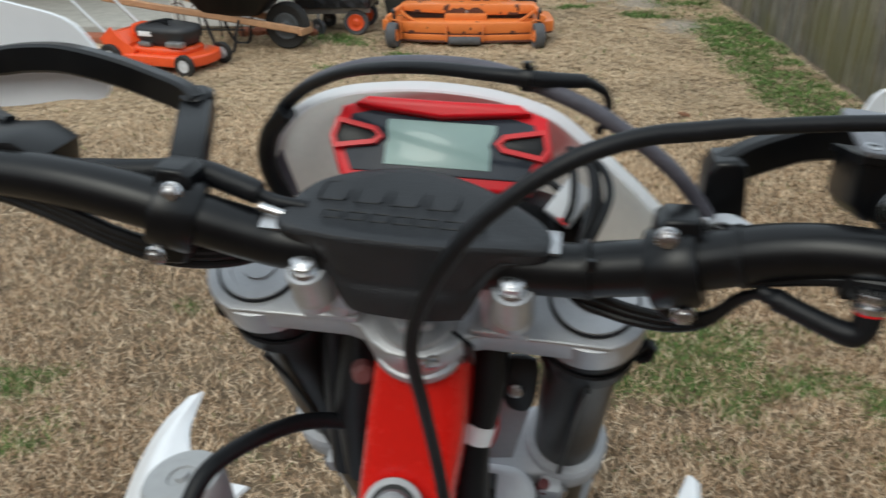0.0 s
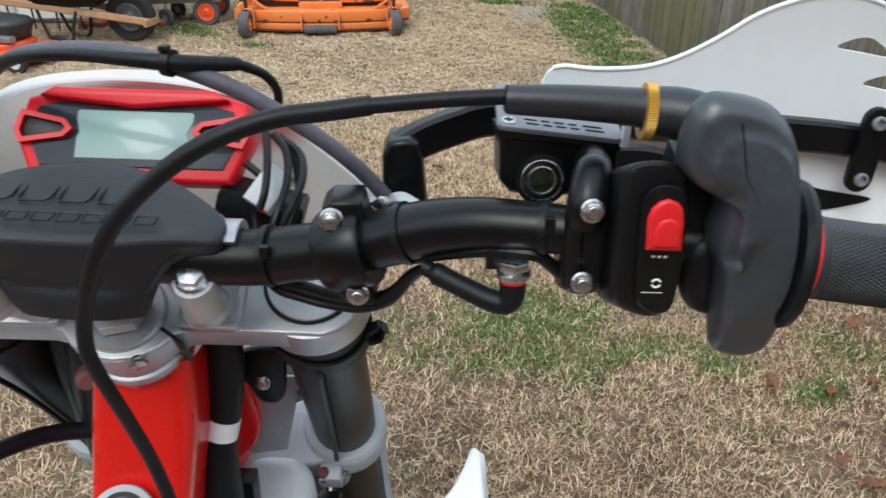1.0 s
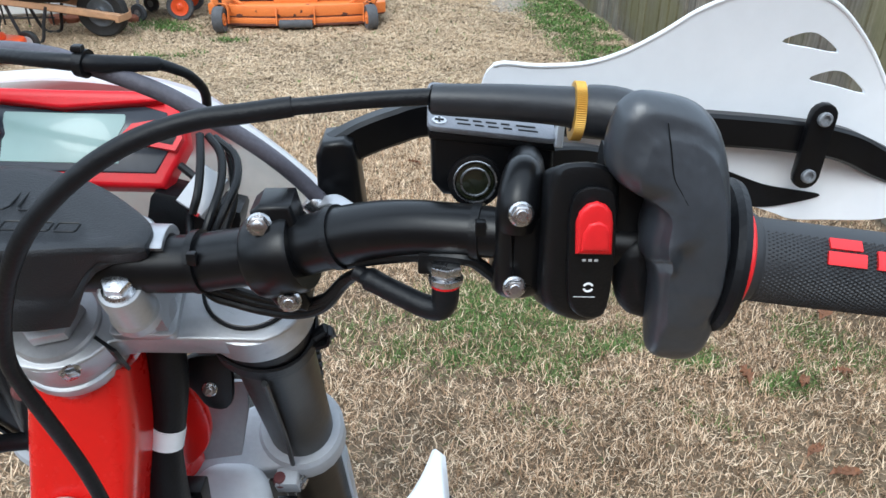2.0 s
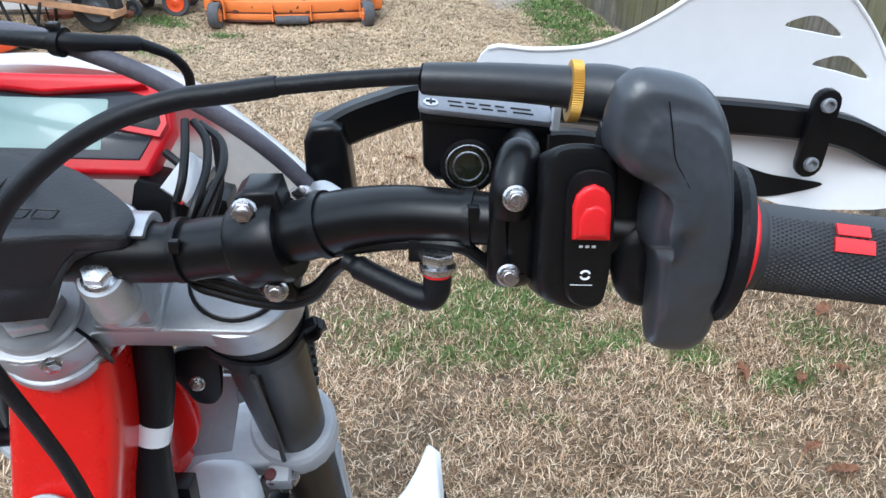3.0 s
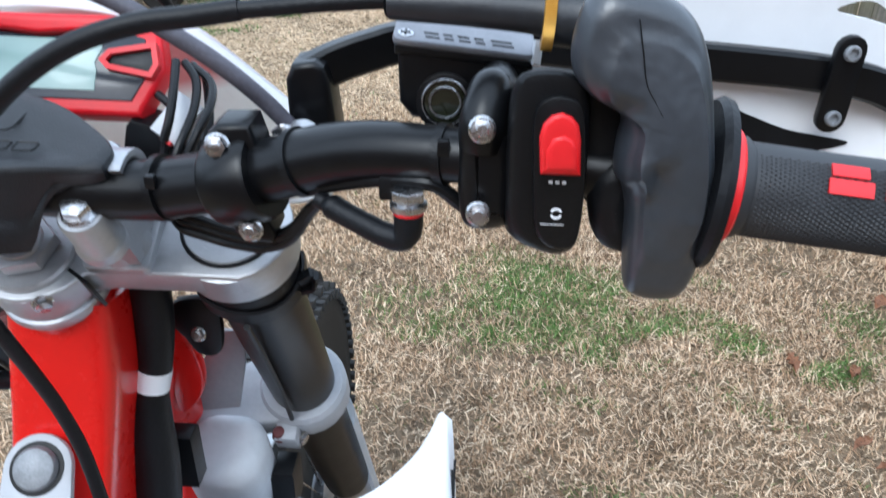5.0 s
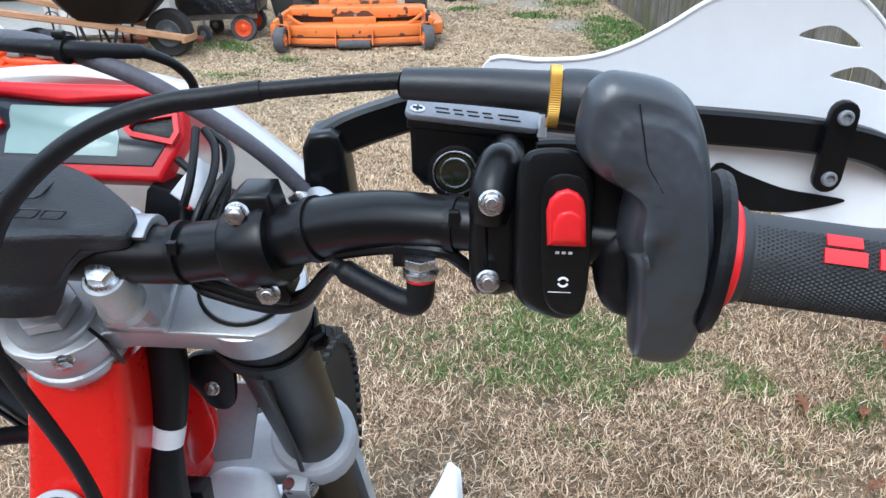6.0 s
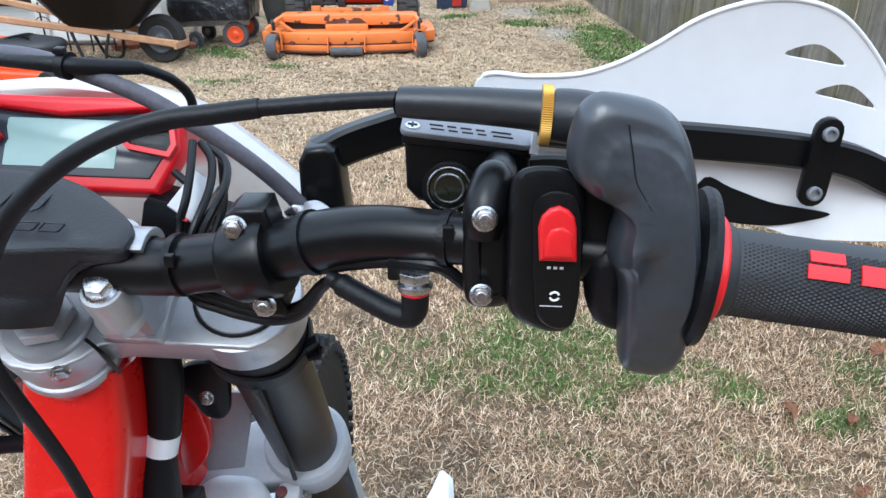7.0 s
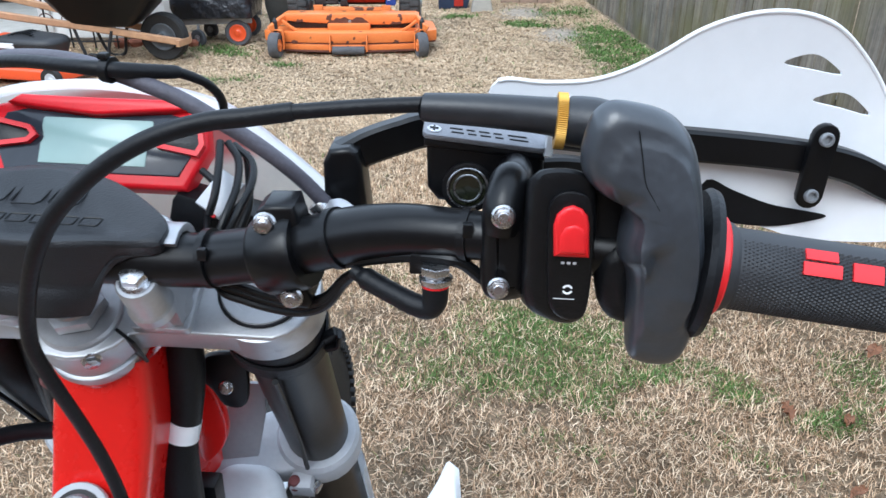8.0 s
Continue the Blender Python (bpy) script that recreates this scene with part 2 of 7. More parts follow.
def bp(name, bm, material, label="", parent=None):
    """A part of the motorcycle, drawn with its steering head at the origin."""
    if parent is None:
        bmesh.ops.transform(bm, matrix=UP, verts=bm.verts[:])
        return part(name, bm, material, bike, label)
    bmesh.ops.transform(bm, matrix=UP, verts=bm.verts[:])
    return part(name, bm, material, parent, label)


def bbolt(p, d, r, parent=None, h=None, name="bolt"):
    p = (p[0], p[1], p[2] + HEAD)
    return bolt(name, p, d, r, parent or bike, h)


RAKE = Matrix.Rotation(radians(29.5), 4, "X")
DOWN = (RAKE @ Vector((0, 0, -1)))[:]
REAR = (0, -1, 0)


def st(x, y, z):
    """A point in the steering frame, as a point of the machine."""
    return (RAKE @ Vector((x, y, z)))[:]


# handlebar
bm = bmesh.new()
tube(bm, [(-0.46, -0.075, 0.080, 0.0112), (-0.383, -0.064, 0.086, 0.0112), (-0.291, -0.053, 0.0895, 0.0116), (-0.2315, -0.048, 0.0885, 0.0135), (-0.1925, -0.048, 0.0855, 0.0143), (-0.1552, -0.048, 0.0793, 0.0149), (-0.1185, -0.047, 0.0700, 0.015), (-0.088, -0.044, 0.0610, 0.015), (-0.062, -0.042, 0.0560, 0.015),
          (0, -0.041, 0.055, 0.015), (0.086, -0.043, 0.056, 0.015), (0.112, -0.046, 0.061, 0.015), (0.137, -0.051, 0.068, 0.015), (0.160, -0.056, 0.077, 0.0148), (0.183, -0.063, 0.087, 0.0142), (0.206, -0.071, 0.094, 0.0132), (0.231, -0.079, 0.0975, 0.012), (0.256, -0.085, 0.099, 0.0112), (0.30, -0.093, 0.0995, 0.0112), (0.36, -0.100, 0.098, 0.0112), (0.50, -0.117, 0.091, 0.0112)], seg=24)
handlebar = bp("handlebar", bm, BLACK, "black anodised tapered handlebar")

# top triple clamp
FX, FY, SY = 0.110, 0.014, -0.010
bm = bmesh.new()
R1 = 0.0368
outl = []
for a in np.linspace(-72, 90, 12):
    outl.append((FX + R1 * math.cos(radians(a)), FY + R1 * math.sin(radians(a))))
outl += [(0.075, 0.040), (0.03, 0.030), (-0.03, 0.030), (-0.075, 0.040)]
for a in np.linspace(90, 252, 12):
    outl.append((-FX + R1 * math.cos(radians(a)), FY + R1 * math.sin(radians(a))))
outl += [(-0.085, -0.0205), (-0.045, -0.0205), (-0.034, -0.023), (-0.026, -0.032), (-0.014, -0.039), (0, -0.041), (0.014, -0.039), (0.026, -0.032), (0.034, -0.023), (0.045, -0.0205), (0.085, -0.0205)]
prism(bm, outl, -0.021, 0.0, RAKE, 0.002, 3)
lathe(bm, [(0.027, -0.028), (0.0305, -0.0275), (0.031, -0.026), (0.031, -0.002), (0.02, -0.001)], RAKE @ Matrix.Translation((0, SY, 0)), 40)
for s in (1, -1):
    lathe(bm, [(0.029, -0.031), (0.0350, -0.031), (0.0364, -0.029), (0.0366, -0.003), (0.030, -0.001)], RAKE @ Matrix.Translation((FX * s, FY, 0)), 44)
    prism(bm, rect(0.038, 0.048, 0.004), -0.001, 0.006, RAKE @ Matrix.Translation((0.053 * s, 0.003, 0)), 0.0012)
tclamp = bp("triple_clamp", bm, SILVER, "silver cast aluminium upper triple clamp")
for s in (1, -1):
    bm = bmesh.new()
    lathe(bm, [(0.027, -0.002), (0.027, 0.0016), (0.0262, 0.0024), (0.020, 0.0024), (0.0195, 0.0012), (0.012, 0.0012), (0.0115, 0.003), (0, 0.003)], RAKE @ Matrix.Translation((FX * s, FY, 0)), 40)
    bp("fork_cap", bm, SILVER)
    bm = bmesh.new()
    tube(bm, [st(FX * s + 0.0277 * math.cos(a), FY + 0.0277 * math.sin(a), 0.001) for a in np.linspace(0, 2 * math.pi, 33)], 0.0012, 8, 1)
    bp("rubber_ring", bm, RUBBER)
    # fork leg, upper tube, lower clamp and guard
    bm = bmesh.new()
    tube(bm, [st(FX * s, FY, -0.03), st(FX * s, FY, -0.34), st(FX * s, FY, -0.62)], 0.0285, 32, 1)
    bp("fork_tube", bm, FORK, "dark bronze upper fork tube")
    bm = bmesh.new()
    tube(bm, [st(FX * s, FY, -0.60), st(FX * s, FY, -1.0)], 0.024, 24, 1)
    box(bm, (0.05, 0.075, 0.09), RAKE @ Matrix.Translation((0.105 * s, FY + 0.02, -1.0)), 0.008)
    bp("fork_slider", bm, SILVER)
    bm = bmesh.new()
    lathe(bm, [(0.029, -0.066), (0.0325, -0.064), (0.0335, -0.040), (0.031, -0.030)], RAKE @ Matrix.Translation((FX * s, FY, 0.0)), 32)
    strap(bm, [st(FX * s + 0.0345 * math.cos(a), FY + 0.0345 * math.sin(a), -0.054 + 0.004 * math.sin(a * 2.2)) for a in np.linspace(radians(-150), radians(20), 9)], 0.016, 0.003, st(0, 0, 1))
    box(bm, (0.016, 0.007, 0.016), RAKE @ Matrix.Translation((FX * s + 0.0375 * s, FY - 0.006, -0.054)) @ Matrix.Rotation(0.35 * s, 4, "Z") @ Matrix.Rotation(-0.5 * s, 4, "Y"), 0.002)
    strap(bm, [st(FX * s + 0.034 * s, FY - 0.010, -0.058), st(FX * s + 0.042 * s, FY - 0.009, -0.054), st(FX * s + 0.0445 * s, FY - 0.006, -0.046)], 0.010, 0.003, st(0, 1, 0.3))
    bp("rubber_strap", bm, RUBBER)
    bm = bmesh.new()
    tube(bm, [st(0.113 * s, -0.024, -0.06), st(0.11 * s, -0.019, -0.12), st(0.108 * s, -0.018, -0.2), st(0.106 * s, -0.021, -0.262)], 0.0022, 8)
    bp("thin_cable", bm, PLASTIC)

# lower triple clamp
bm = bmesh.new()
low = []
for a in np.linspace(-110, 110, 14):
    low.append((FX + 0.0385 * math.cos(radians(a)), FY + 0.0385 * math.sin(radians(a))))
low += [(0.05, 0.028), (0, 0.03), (-0.05, 0.028)]
for a in np.linspace(70, 290, 14):
    low.append((-FX + 0.0385 * math.cos(radians(a)), FY + 0.0385 * math.sin(radians(a))))
low += [(-0.06, -0.028), (-0.03, -0.034), (0.03, -0.034), (0.06, -0.028)]
prism(bm, low, -0.302, -0.268, RAKE, 0.004, 3)
for s in (1, -1):
    lathe(bm, [(0.0305, -0.263), (0.0355, -0.263), (0.0385, -0.268)], RAKE @ Matrix.Translation((FX * s, FY, 0)), 32)
    box(bm, (0.02, 0.02, 0.03), RAKE @ Matrix.Translation((0.100 * s, -0.027, -0.287)), 0.004)
bp("lower_triple_clamp", bm, mat("dull_cast_aluminium", (0.40, 0.41, 0.43), 0.5, 0.2, 0.1, 30, 0.15, 900), "pale cast aluminium lower triple clamp")
for s in (1, -1):
    bbolt(st(0.110 * s, -0.029, -0.292), st(0.9 * s, -0.4, 0), 0.006)

# stem nut, bearing cover, head tube
bm = bmesh.new()
lathe(bm, [(0.0265, -0.001), (0.0265, 0.003), (0.025, 0.0045), (0.020, 0.0045)], RAKE @ Matrix.Translation((0, SY, 0)), 36)
prism(bm, [(0.019 * math.cos(a), 0.019 * math.sin(a)) for a in np.linspace(0.25, 0.25 + 2 * math.pi, 6, endpoint=False)], 0.005, 0.014, RAKE @ Matrix.Translation((0, SY, 0)), 0.0015)
lathe(bm, [(0.0135, 0.0135), (0.0125, 0.016), (0.009, 0.016), (0.0085, 0.010), (0, 0.010)], RAKE @ Matrix.Translation((0, SY, 0)), 24)
bp("stem_nut", bm, SILVER)
bm = bmesh.new()
lathe(bm, [(0.030, -0.0275), (0.0325, -0.029), (0.0335, -0.034), (0.032, -0.038), (0.030, -0.041)], RAKE @ Matrix.Translation((0, SY, 0)), 40)
bp("bearing_cover", bm, SILVER)
bbolt(st(0.0135, -0.0385, -0.0045), st(0.5, -1, 0.1), 0.0050)
bm = bmesh.new()
prism(bm, rect(0.0022, 0.026), -0.0270, 0.0008, RAKE @ Matrix.Translation((0.0275, -0.0215, 0)) @ Matrix.Rotation(radians(57), 4, "Z"), 0.0002)
bp("clamp_slit", bm, PLASTIC)
bm = bmesh.new()
lathe(bm, [(0.0305, -0.040), (0.0315, -0.055), (0.0315, -0.235), (0.034, -0.25)], RAKE @ Matrix.Translation((0, SY, 0)), 36)
bp("head_tube", bm, RED, "glossy red painted steering head tube")

# backbone of the frame
bm = bmesh.new()
tube(bm, [(0.003, 0.022, -0.045, 0.032), (0.0, 0.012, -0.10, 0.0345), (-0.005, -0.010, -0.165, 0.0335), (-0.008, -0.055, -0.25, 0.0325), (-0.008, -0.16, -0.34, 0.033), (-0.006, -0.32, -0.40, 0.035), (0, -0.55, -0.44, 0.035)], seg=48, flat=(1.0, 0.98), up=(1, 0, 0), square=0.30)
bp("backbone_frame", bm, RED, "glossy red painted frame backbone")
for s in (1, -1):
    bm = bmesh.new()
    prism(bm, smooth_loop([(-0.02, 0.02), (-0.004, 0.012), (0.003, -0.01), (0.004, -0.032), (-0.004, -0.052), (-0.02, -0.06)]), -0.005, 0.005, xz(0.075, 0.048 * s, -0.135) @ Matrix.Diagonal((s, 1, 1, 1)), 0.002)
    bp("frame_gusset", bm, RED, "red frame gusset plate")
    bm = bmesh.new()
    tube(bm, [st(0.010 * s, SY + 0.02, -0.24), (0.018 * s, 0.08, -0.45), (0.09 * s, 0.0, -0.8)], 0.016, 16)
    bp("down_tube", bm, RED)

# bar clamps
for s in (1, -1):
    bm = bmesh.new()
    rx = 0.06 if s > 0 else -0.052
    m = RAKE @ Matrix.Translation((rx, -0.009, 0))
    box(bm, (0.026, 0.040, 0.058), m @ Matrix.Translation((-0.004 * s, 0.010, 0.033)), 0.005)
    lathe(bm, [(0.0155, 0.005), (0.0155, 0.012), (0.014, 0.016), (0.0125, 0.017), (0.0125, 0.04), (0, 0.04)], m @ Matrix.Translation((-0.005 * s, 0.004, 0)), 28)
    for d in (-0.0150, 0.0185):
        lathe(bm, [(0.011, 0.036), (0.0128, 0.038), (0.0130, 0.0445), (0.0120, 0.046), (0.0116, 0.047), (0.0116, 0.0675), (0.0106, 0.069), (0, 0.069)], m @ Matrix.Translation((0.0015 * s, d, 0)), 28)
    bp("bar_riser", bm, SILVER, "silver handlebar riser clamp")
    bm = bmesh.new()
    cc = RAKE.inverted() @ Vector((0.06 * s, -0.042, 0.056))
    ring = [(0.0205 * math.cos(a), 0.0192 * math.sin(a)) for a in np.linspace(radians(-8), radians(98), 16)] + [(0.0152 * math.cos(a), 0.0152 * math.sin(a)) for a in np.linspace(radians(98), radians(-8), 14)]
    prism(bm, ring, -0.0145, 0.0145, RAKE @ Matrix.Translation((0.0705 if s > 0 else -0.0645, cc[1], cc[2])) @ Matrix(((0, 0, 1, 0), (1, 0, 0, 0), (0, 1, 0, 0), (0, 0, 0, 1))), 0.001)
    bp("bar_clamp_cap", bm, SILVER)
    for d, hh in ((-0.0240, 0.069), (0.0095, 0.058)):
        bbolt(st(rx + (0.0015 if d < 0 else 0.009) * s, d, hh), st(0, 0, 1), 0.0072, h=0.008)

# bar pad
bm = bmesh.new()
top = smooth_loop([(-0.069, -0.050), (-0.0655, -0.036), (-0.057, -0.021), (-0.044, -0.0115), (-0.026, -0.0055), (-0.003, -0.0015), (0.0165, -0.0045), (0.036, -0.0115), (0.052, -0.0205), (0.0645, -0.0300), (0.0745, -0.0385), (0.0795, -0.0455), (0.0795, -0.0530), (0.0755, -0.0600), (0.045, -0.0625), (0.022, -0.0648), (-0.008, -0.0645), (-0.035, -0.0630), (-0.055, -0.0600), (-0.066, -0.0565)], 3)
def pad_ring(scale, dz, dy=0.0, sx=1.0):
    """One level of the pad; its sides grow shallow towards both ends."""
    vs_ = []
    for x, y in top:
        u = max(0.0, min(1.0, (abs(x - 0.0035) * sx - 0.034) / 0.018))
        low = dz if dz > -0.006 else dz * (1 - 0.64 * u * u * (3 - 2 * u))
        vs_.append(bm.verts.new((0.0035 + (x - 0.0035) * scale * sx, -0.028 + (y + 0.028) * scale + dy, 0.0888 + 0.26 * (y * 1.0 + 0.01) + low)))
    return vs_
rings = [pad_ring(0.62, 0.0012), pad_ring(0.80, 0.0010), pad_ring(0.92, 0.0007), pad_ring(0.975, -0.0003), pad_ring(0.995, -0.0018), pad_ring(1.0, -0.0040), pad_ring(0.99, -0.026, 0.003), pad_ring(0.98, -0.029, 0.003), pad_ring(0.975, -0.0310, 0.002, 0.90), pad_ring(0.97, -0.0335, 0.001, 0.82), pad_ring(0.965, -0.0385, 0.0, 0.77), pad_ring(0.96, -0.0435, 0.0, 0.73), pad_ring(0.90, -0.0475, -0.002, 0.68), pad_ring(0.5, -0.050)]
for a, b in zip(rings, rings[1:]):
    for i in range(len(a)):
        bm.faces.new((a[i], a[(i + 1) % len(a)], b[(i + 1) % len(b)], b[i]))
bm.faces.new(rings[0][::-1])
bm.faces.new(rings[-1])
pad = bp("bar_pad", bm, FOAM, "black rubber handlebar pad with embossed marks")

# headlamp mask: a shallow bowl open to the rider
MASKIN = mat("mask_inner_plastic", (0.80, 0.77, 0.71), 0.5, 0.0, 0.06, 20)
# red reflection of the instrument, painted into the inner colour as a fade
nt = MASKIN.node_tree
tcn = nt.nodes.new("ShaderNodeTexCoord")
dist = nt.nodes.new("ShaderNodeVectorMath")
dist.operation = "DISTANCE"
stretch = nt.nodes.new("ShaderNodeVectorMath")
stretch.operation = "MULTIPLY"
stretch.inputs[1].default_value = (0.85, 0.4, 2.3)
nt.links.new(tcn.outputs["Object"], stretch.inputs[0])
nt.links.new(stretch.outputs[0], dist.inputs[0])
dist.inputs[1].default_value = (0.010, 0.040, (HEAD + 0.078) * 2.3)
fade = nt.nodes.new("ShaderNodeMapRange")
fade.inputs["From Min"].default_value, fade.inputs["From Max"].default_value = 0.060, 0.080
fade.inputs["To Min"].default_value, fade.inputs["To Max"].default_value = 0.75, 0.0
nt.links.new(dist.outputs["Value"], fade.inputs["Value"])
redmix = nt.nodes.new("ShaderNodeMixRGB")
redmix.inputs[2].default_value = (0.55, 0.03, 0.03, 1)
nt.links.new(fade.outputs[0], redmix.inputs[0])
nt.links.new(nt.nodes["Color Ramp"].outputs[0], redmix.inputs[1])
nt.links.new(redmix.outputs[0], nt.nodes["Principled BSDF"].inputs["Base Color"])
def let_through(m, share, col, source=None):
    """Thin moulded plastic through which daylight glows."""
    nt = m.node_tree
    tl = nt.nodes.new("ShaderNodeBsdfTranslucent")
    tl.inputs["Color"].default_value = (*col, 1)
    if source:
        nt.links.new(source, tl.inputs["Color"])
    mx = nt.nodes.new("ShaderNodeMixShader")
    mx.inputs[0].default_value = share
    nt.links.new(nt.nodes["Principled BSDF"].outputs[0], mx.inputs[1])
    nt.links.new(tl.outputs[0], mx.inputs[2])
    nt.links.new(mx.outputs[0], nt.nodes["Material Output"].inputs["Surface"])
let_through(MASKIN, 0.5, (0.9, 0.88, 0.84), redmix.outputs[0])
MASKOUT = mat("mask_white_plastic", (0.82, 0.83, 0.85), 0.35, 0.0, 0.03, 12, 0.03, 300)
let_through(MASKOUT, 0.5, (0.95, 0.95, 0.95))
bm = bmesh.new()
rim = smooth_loop([(-0.118, 0.026), (-0.1275, 0.052), (-0.115, 0.083), (-0.094, 0.102), (-0.067, 0.1125), (-0.037, 0.1172), (-0.007, 0.1190), (0.0295, 0.1168), (0.0580, 0.1110), (0.0800, 0.1028), (0.1015, 0.0868), (0.1205, 0.0710), (0.1445, 0.0500), (0.163, 0.0280), (0.158, -0.004), (0.10, -0.012), (0.0, -0.014), (-0.095, -0.006)], 4)
MC = Vector((0.004, 0, 0.045))
def mask_ring(k, dy, out=0.0, dz=0.0):
    vs_ = []
    for x, z in rim:
        e = Vector((x, 0, z)) - MC
        p = MC + e * k + e.normalized() * out
        vs_.append(bm.verts.new((p.x, 0.070 + dy, p.z + dz)))
    return vs_
rows_ = [mask_ring(0.10, 0.050), mask_ring(0.5, 0.046), mask_ring(0.80, 0.032), mask_ring(0.90, 0.016), mask_ring(0.935, 0.003), mask_ring(0.945, 0.0), mask_ring(0.965, 0.0005), mask_ring(0.985, 0.003), mask_ring(0.998, 0.008), mask_ring(0.998, 0.011), mask_ring(0.95, 0.020), mask_ring(0.88, 0.040), mask_ring(0.5, 0.058), mask_ring(0.1, 0.062)]
for q, (a, b) in enumerate(zip(rows_, rows_[1:])):
    for i in range(len(a)):
        f = bm.faces.new((a[i], a[(i + 1) % len(a)], b[(i + 1) % len(b)], b[i]))
        f.material_index = 1 if q < 4 else 0
bm.faces.new(rows_[0])
bm.faces.new(rows_[-1][::-1])
mask = bp("headlamp_mask", bm, [MASKOUT, MASKIN], "white plastic headlamp mask, the instrument's red reflection painted inside")

def xs(y=0.0, x=0.0, z=0.0, lean=0.5):
    """As xz, but the depth also drops away from the rider, square to a control turned on the bar."""
    return Matrix(((1, 0, 0, x), (0, 0, -1, y), (0, 1, lean, z), (0, 0, 0, 1)))


# instrument: a sloping panel facing the rider
DASH = Matrix.Translation((0.0055, 0.040, 0.0945)) @ Matrix.Rotation(radians(24), 4, "X")
# local x right, y up the panel, z towards the rider
DASH = DASH @ Matrix(((1, 0, 0, 0), (0, 0, -1, 0), (0, 1, 0, 0), (0, 0, 0, 1))) @ Matrix.Rotation(radians(-62), 4, "X")
DW, DH = 0.132, 0.056
bm = bmesh.new()
frame_o = [(-0.059, -0.032), (0.059, -0.032), (0.0705, -0.005), (0.0655, 0.0185), (0.048, 0.0240), (0.0, 0.0225), (-0.048, 0.0240), (-0.0655, 0.0185), (-0.0705, -0.005)]
prism(bm, frame_o, -0.016, 0.0, DASH, 0.003, 3)
dash = bp("instrument_panel", bm, DASHRED, "red framed digital instrument with blank grey display")
bm = bmesh.new()
prism(bm, [(-0.054, -0.024), (0.054, -0.024), (0.0635, -0.004), (0.0580, 0.0125), (0.0450, 0.0160), (0, 0.0118), (-0.0450, 0.0160), (-0.0580, 0.0125), (-0.0635, -0.004)], -0.004, 0.0012, DASH, 0.001)
bp("panel_lens", bm, DASHM, "dark instrument lens", dash)
bm = bmesh.new()
prism(bm, [(-0.0335, -0.0190), (0.0330, -0.0190), (0.0330, -0.0065), (0.0315, -0.0030), (0.0350, 0.0055), (0.0350, 0.0095), (0.0340, 0.0106), (-0.0330, 0.0106), (-0.0340, 0.0095), (-0.0340, 0.0045), (-0.0320, -0.0030), (-0.0335, -0.0065)], 0.0, 0.0018, DASH, 0.0004)
bp("display", bm, LCDM, "pale grey green display", dash)
for s in (1, -1):
    bm = bmesh.new()
    hexo = [(0.0350, -0.0020), (0.0400, 0.0040), (0.0660, 0.0090), (0.0690, -0.0040), (0.0655, -0.0115), (0.0400, -0.0072)]
    hexi = list(inset(np.array(hexo), 0.003))
    a = [bm.verts.new(DASH @ Vector((x * s, y, 0.005))) for x, y in hexo]
    b = [bm.verts.new(DASH @ Vector((x * s, y, 0.005))) for x, y in hexi]
    a2 = [bm.verts.new(DASH @ Vector((x * s, y, 0.0))) for x, y in hexo]
    b2 = [bm.verts.new(DASH @ Vector((x * s, y, 0.0))) for x, y in hexi]
    for i in range(6):
        j = (i + 1) % 6
        bm.faces.new((a[i], a[j], b[j], b[i]))
        bm.faces.new((a[i], a[j], a2[j], a2[i]))
        bm.faces.new((b[i], b[j], b2[j], b2[i]))
    bp("button_frame", bm, DASHRED, "", dash)
    bm = bmesh.new()
    prism(bm, hexi if s > 0 else [(-x, y) for x, y in hexi][::-1], 0.0, 0.0025, DASH, 0.0006)
    bp("button", bm, PLASTIC, "black push button", dash)

bm = bmesh.new()
prism(bm, [(-0.0560, 0.0180), (-0.0450, 0.0162), (0.0, 0.0120), (0.0450, 0.0162), (0.0560, 0.0180), (0.0480, 0.0236), (0.0, 0.0232), (-0.0480, 0.0236)], -0.004, 0.0062, DASH, 0.002, 3)
bp("panel_hood", bm, DASHRED, "glossy red hood over the display", dash)
# hand guards
def guard_bar(pts):
    bm = bmesh.new()
    strap(bm, pts, 0.0198, 0.011, (0, 0, 1), 0.002)
    return bp("guard_bar", bm, BLACK, "black aluminium hand guard bar")


guard_bar([(0.1665, -0.006, 0.1045), (0.178, 0.0, 0.1095), (0.196, 0.006, 0.1150), (0.215, 0.012, 0.1185), (0.26, 0.026, 0.1165), (0.33, 0.036, 0.109), (0.375, 0.041, 0.106), (0.432, 0.046, 0.101), (0.468, 0.050, 0.0945), (0.50, 0.052, 0.082), (0.535, 0.03, 0.075), (0.55, -0.02, 0.08), (0.545, -0.09, 0.088)])
guard_bar([(-0.148, 0.030, 0.107), (-0.160, 0.038, 0.1115), (-0.189, 0.050, 0.1155), (-0.214, 0.056, 0.1200), (-0.241, 0.062, 0.1230), (-0.266, 0.068, 0.1235), (-0.296, 0.073, 0.1205), (-0.323, 0.076, 0.116), (-0.392, 0.076, 0.110), (-0.45, 0.05, 0.10), (-0.48, -0.02, 0.085), (-0.475, -0.07, 0.07)])
bm = bmesh.new()
strap(bm, [(0.166, -0.040, 0.066), (0.167, -0.014, 0.070)], 0.020, 0.016, (1, 0, 0.1), 0.002)
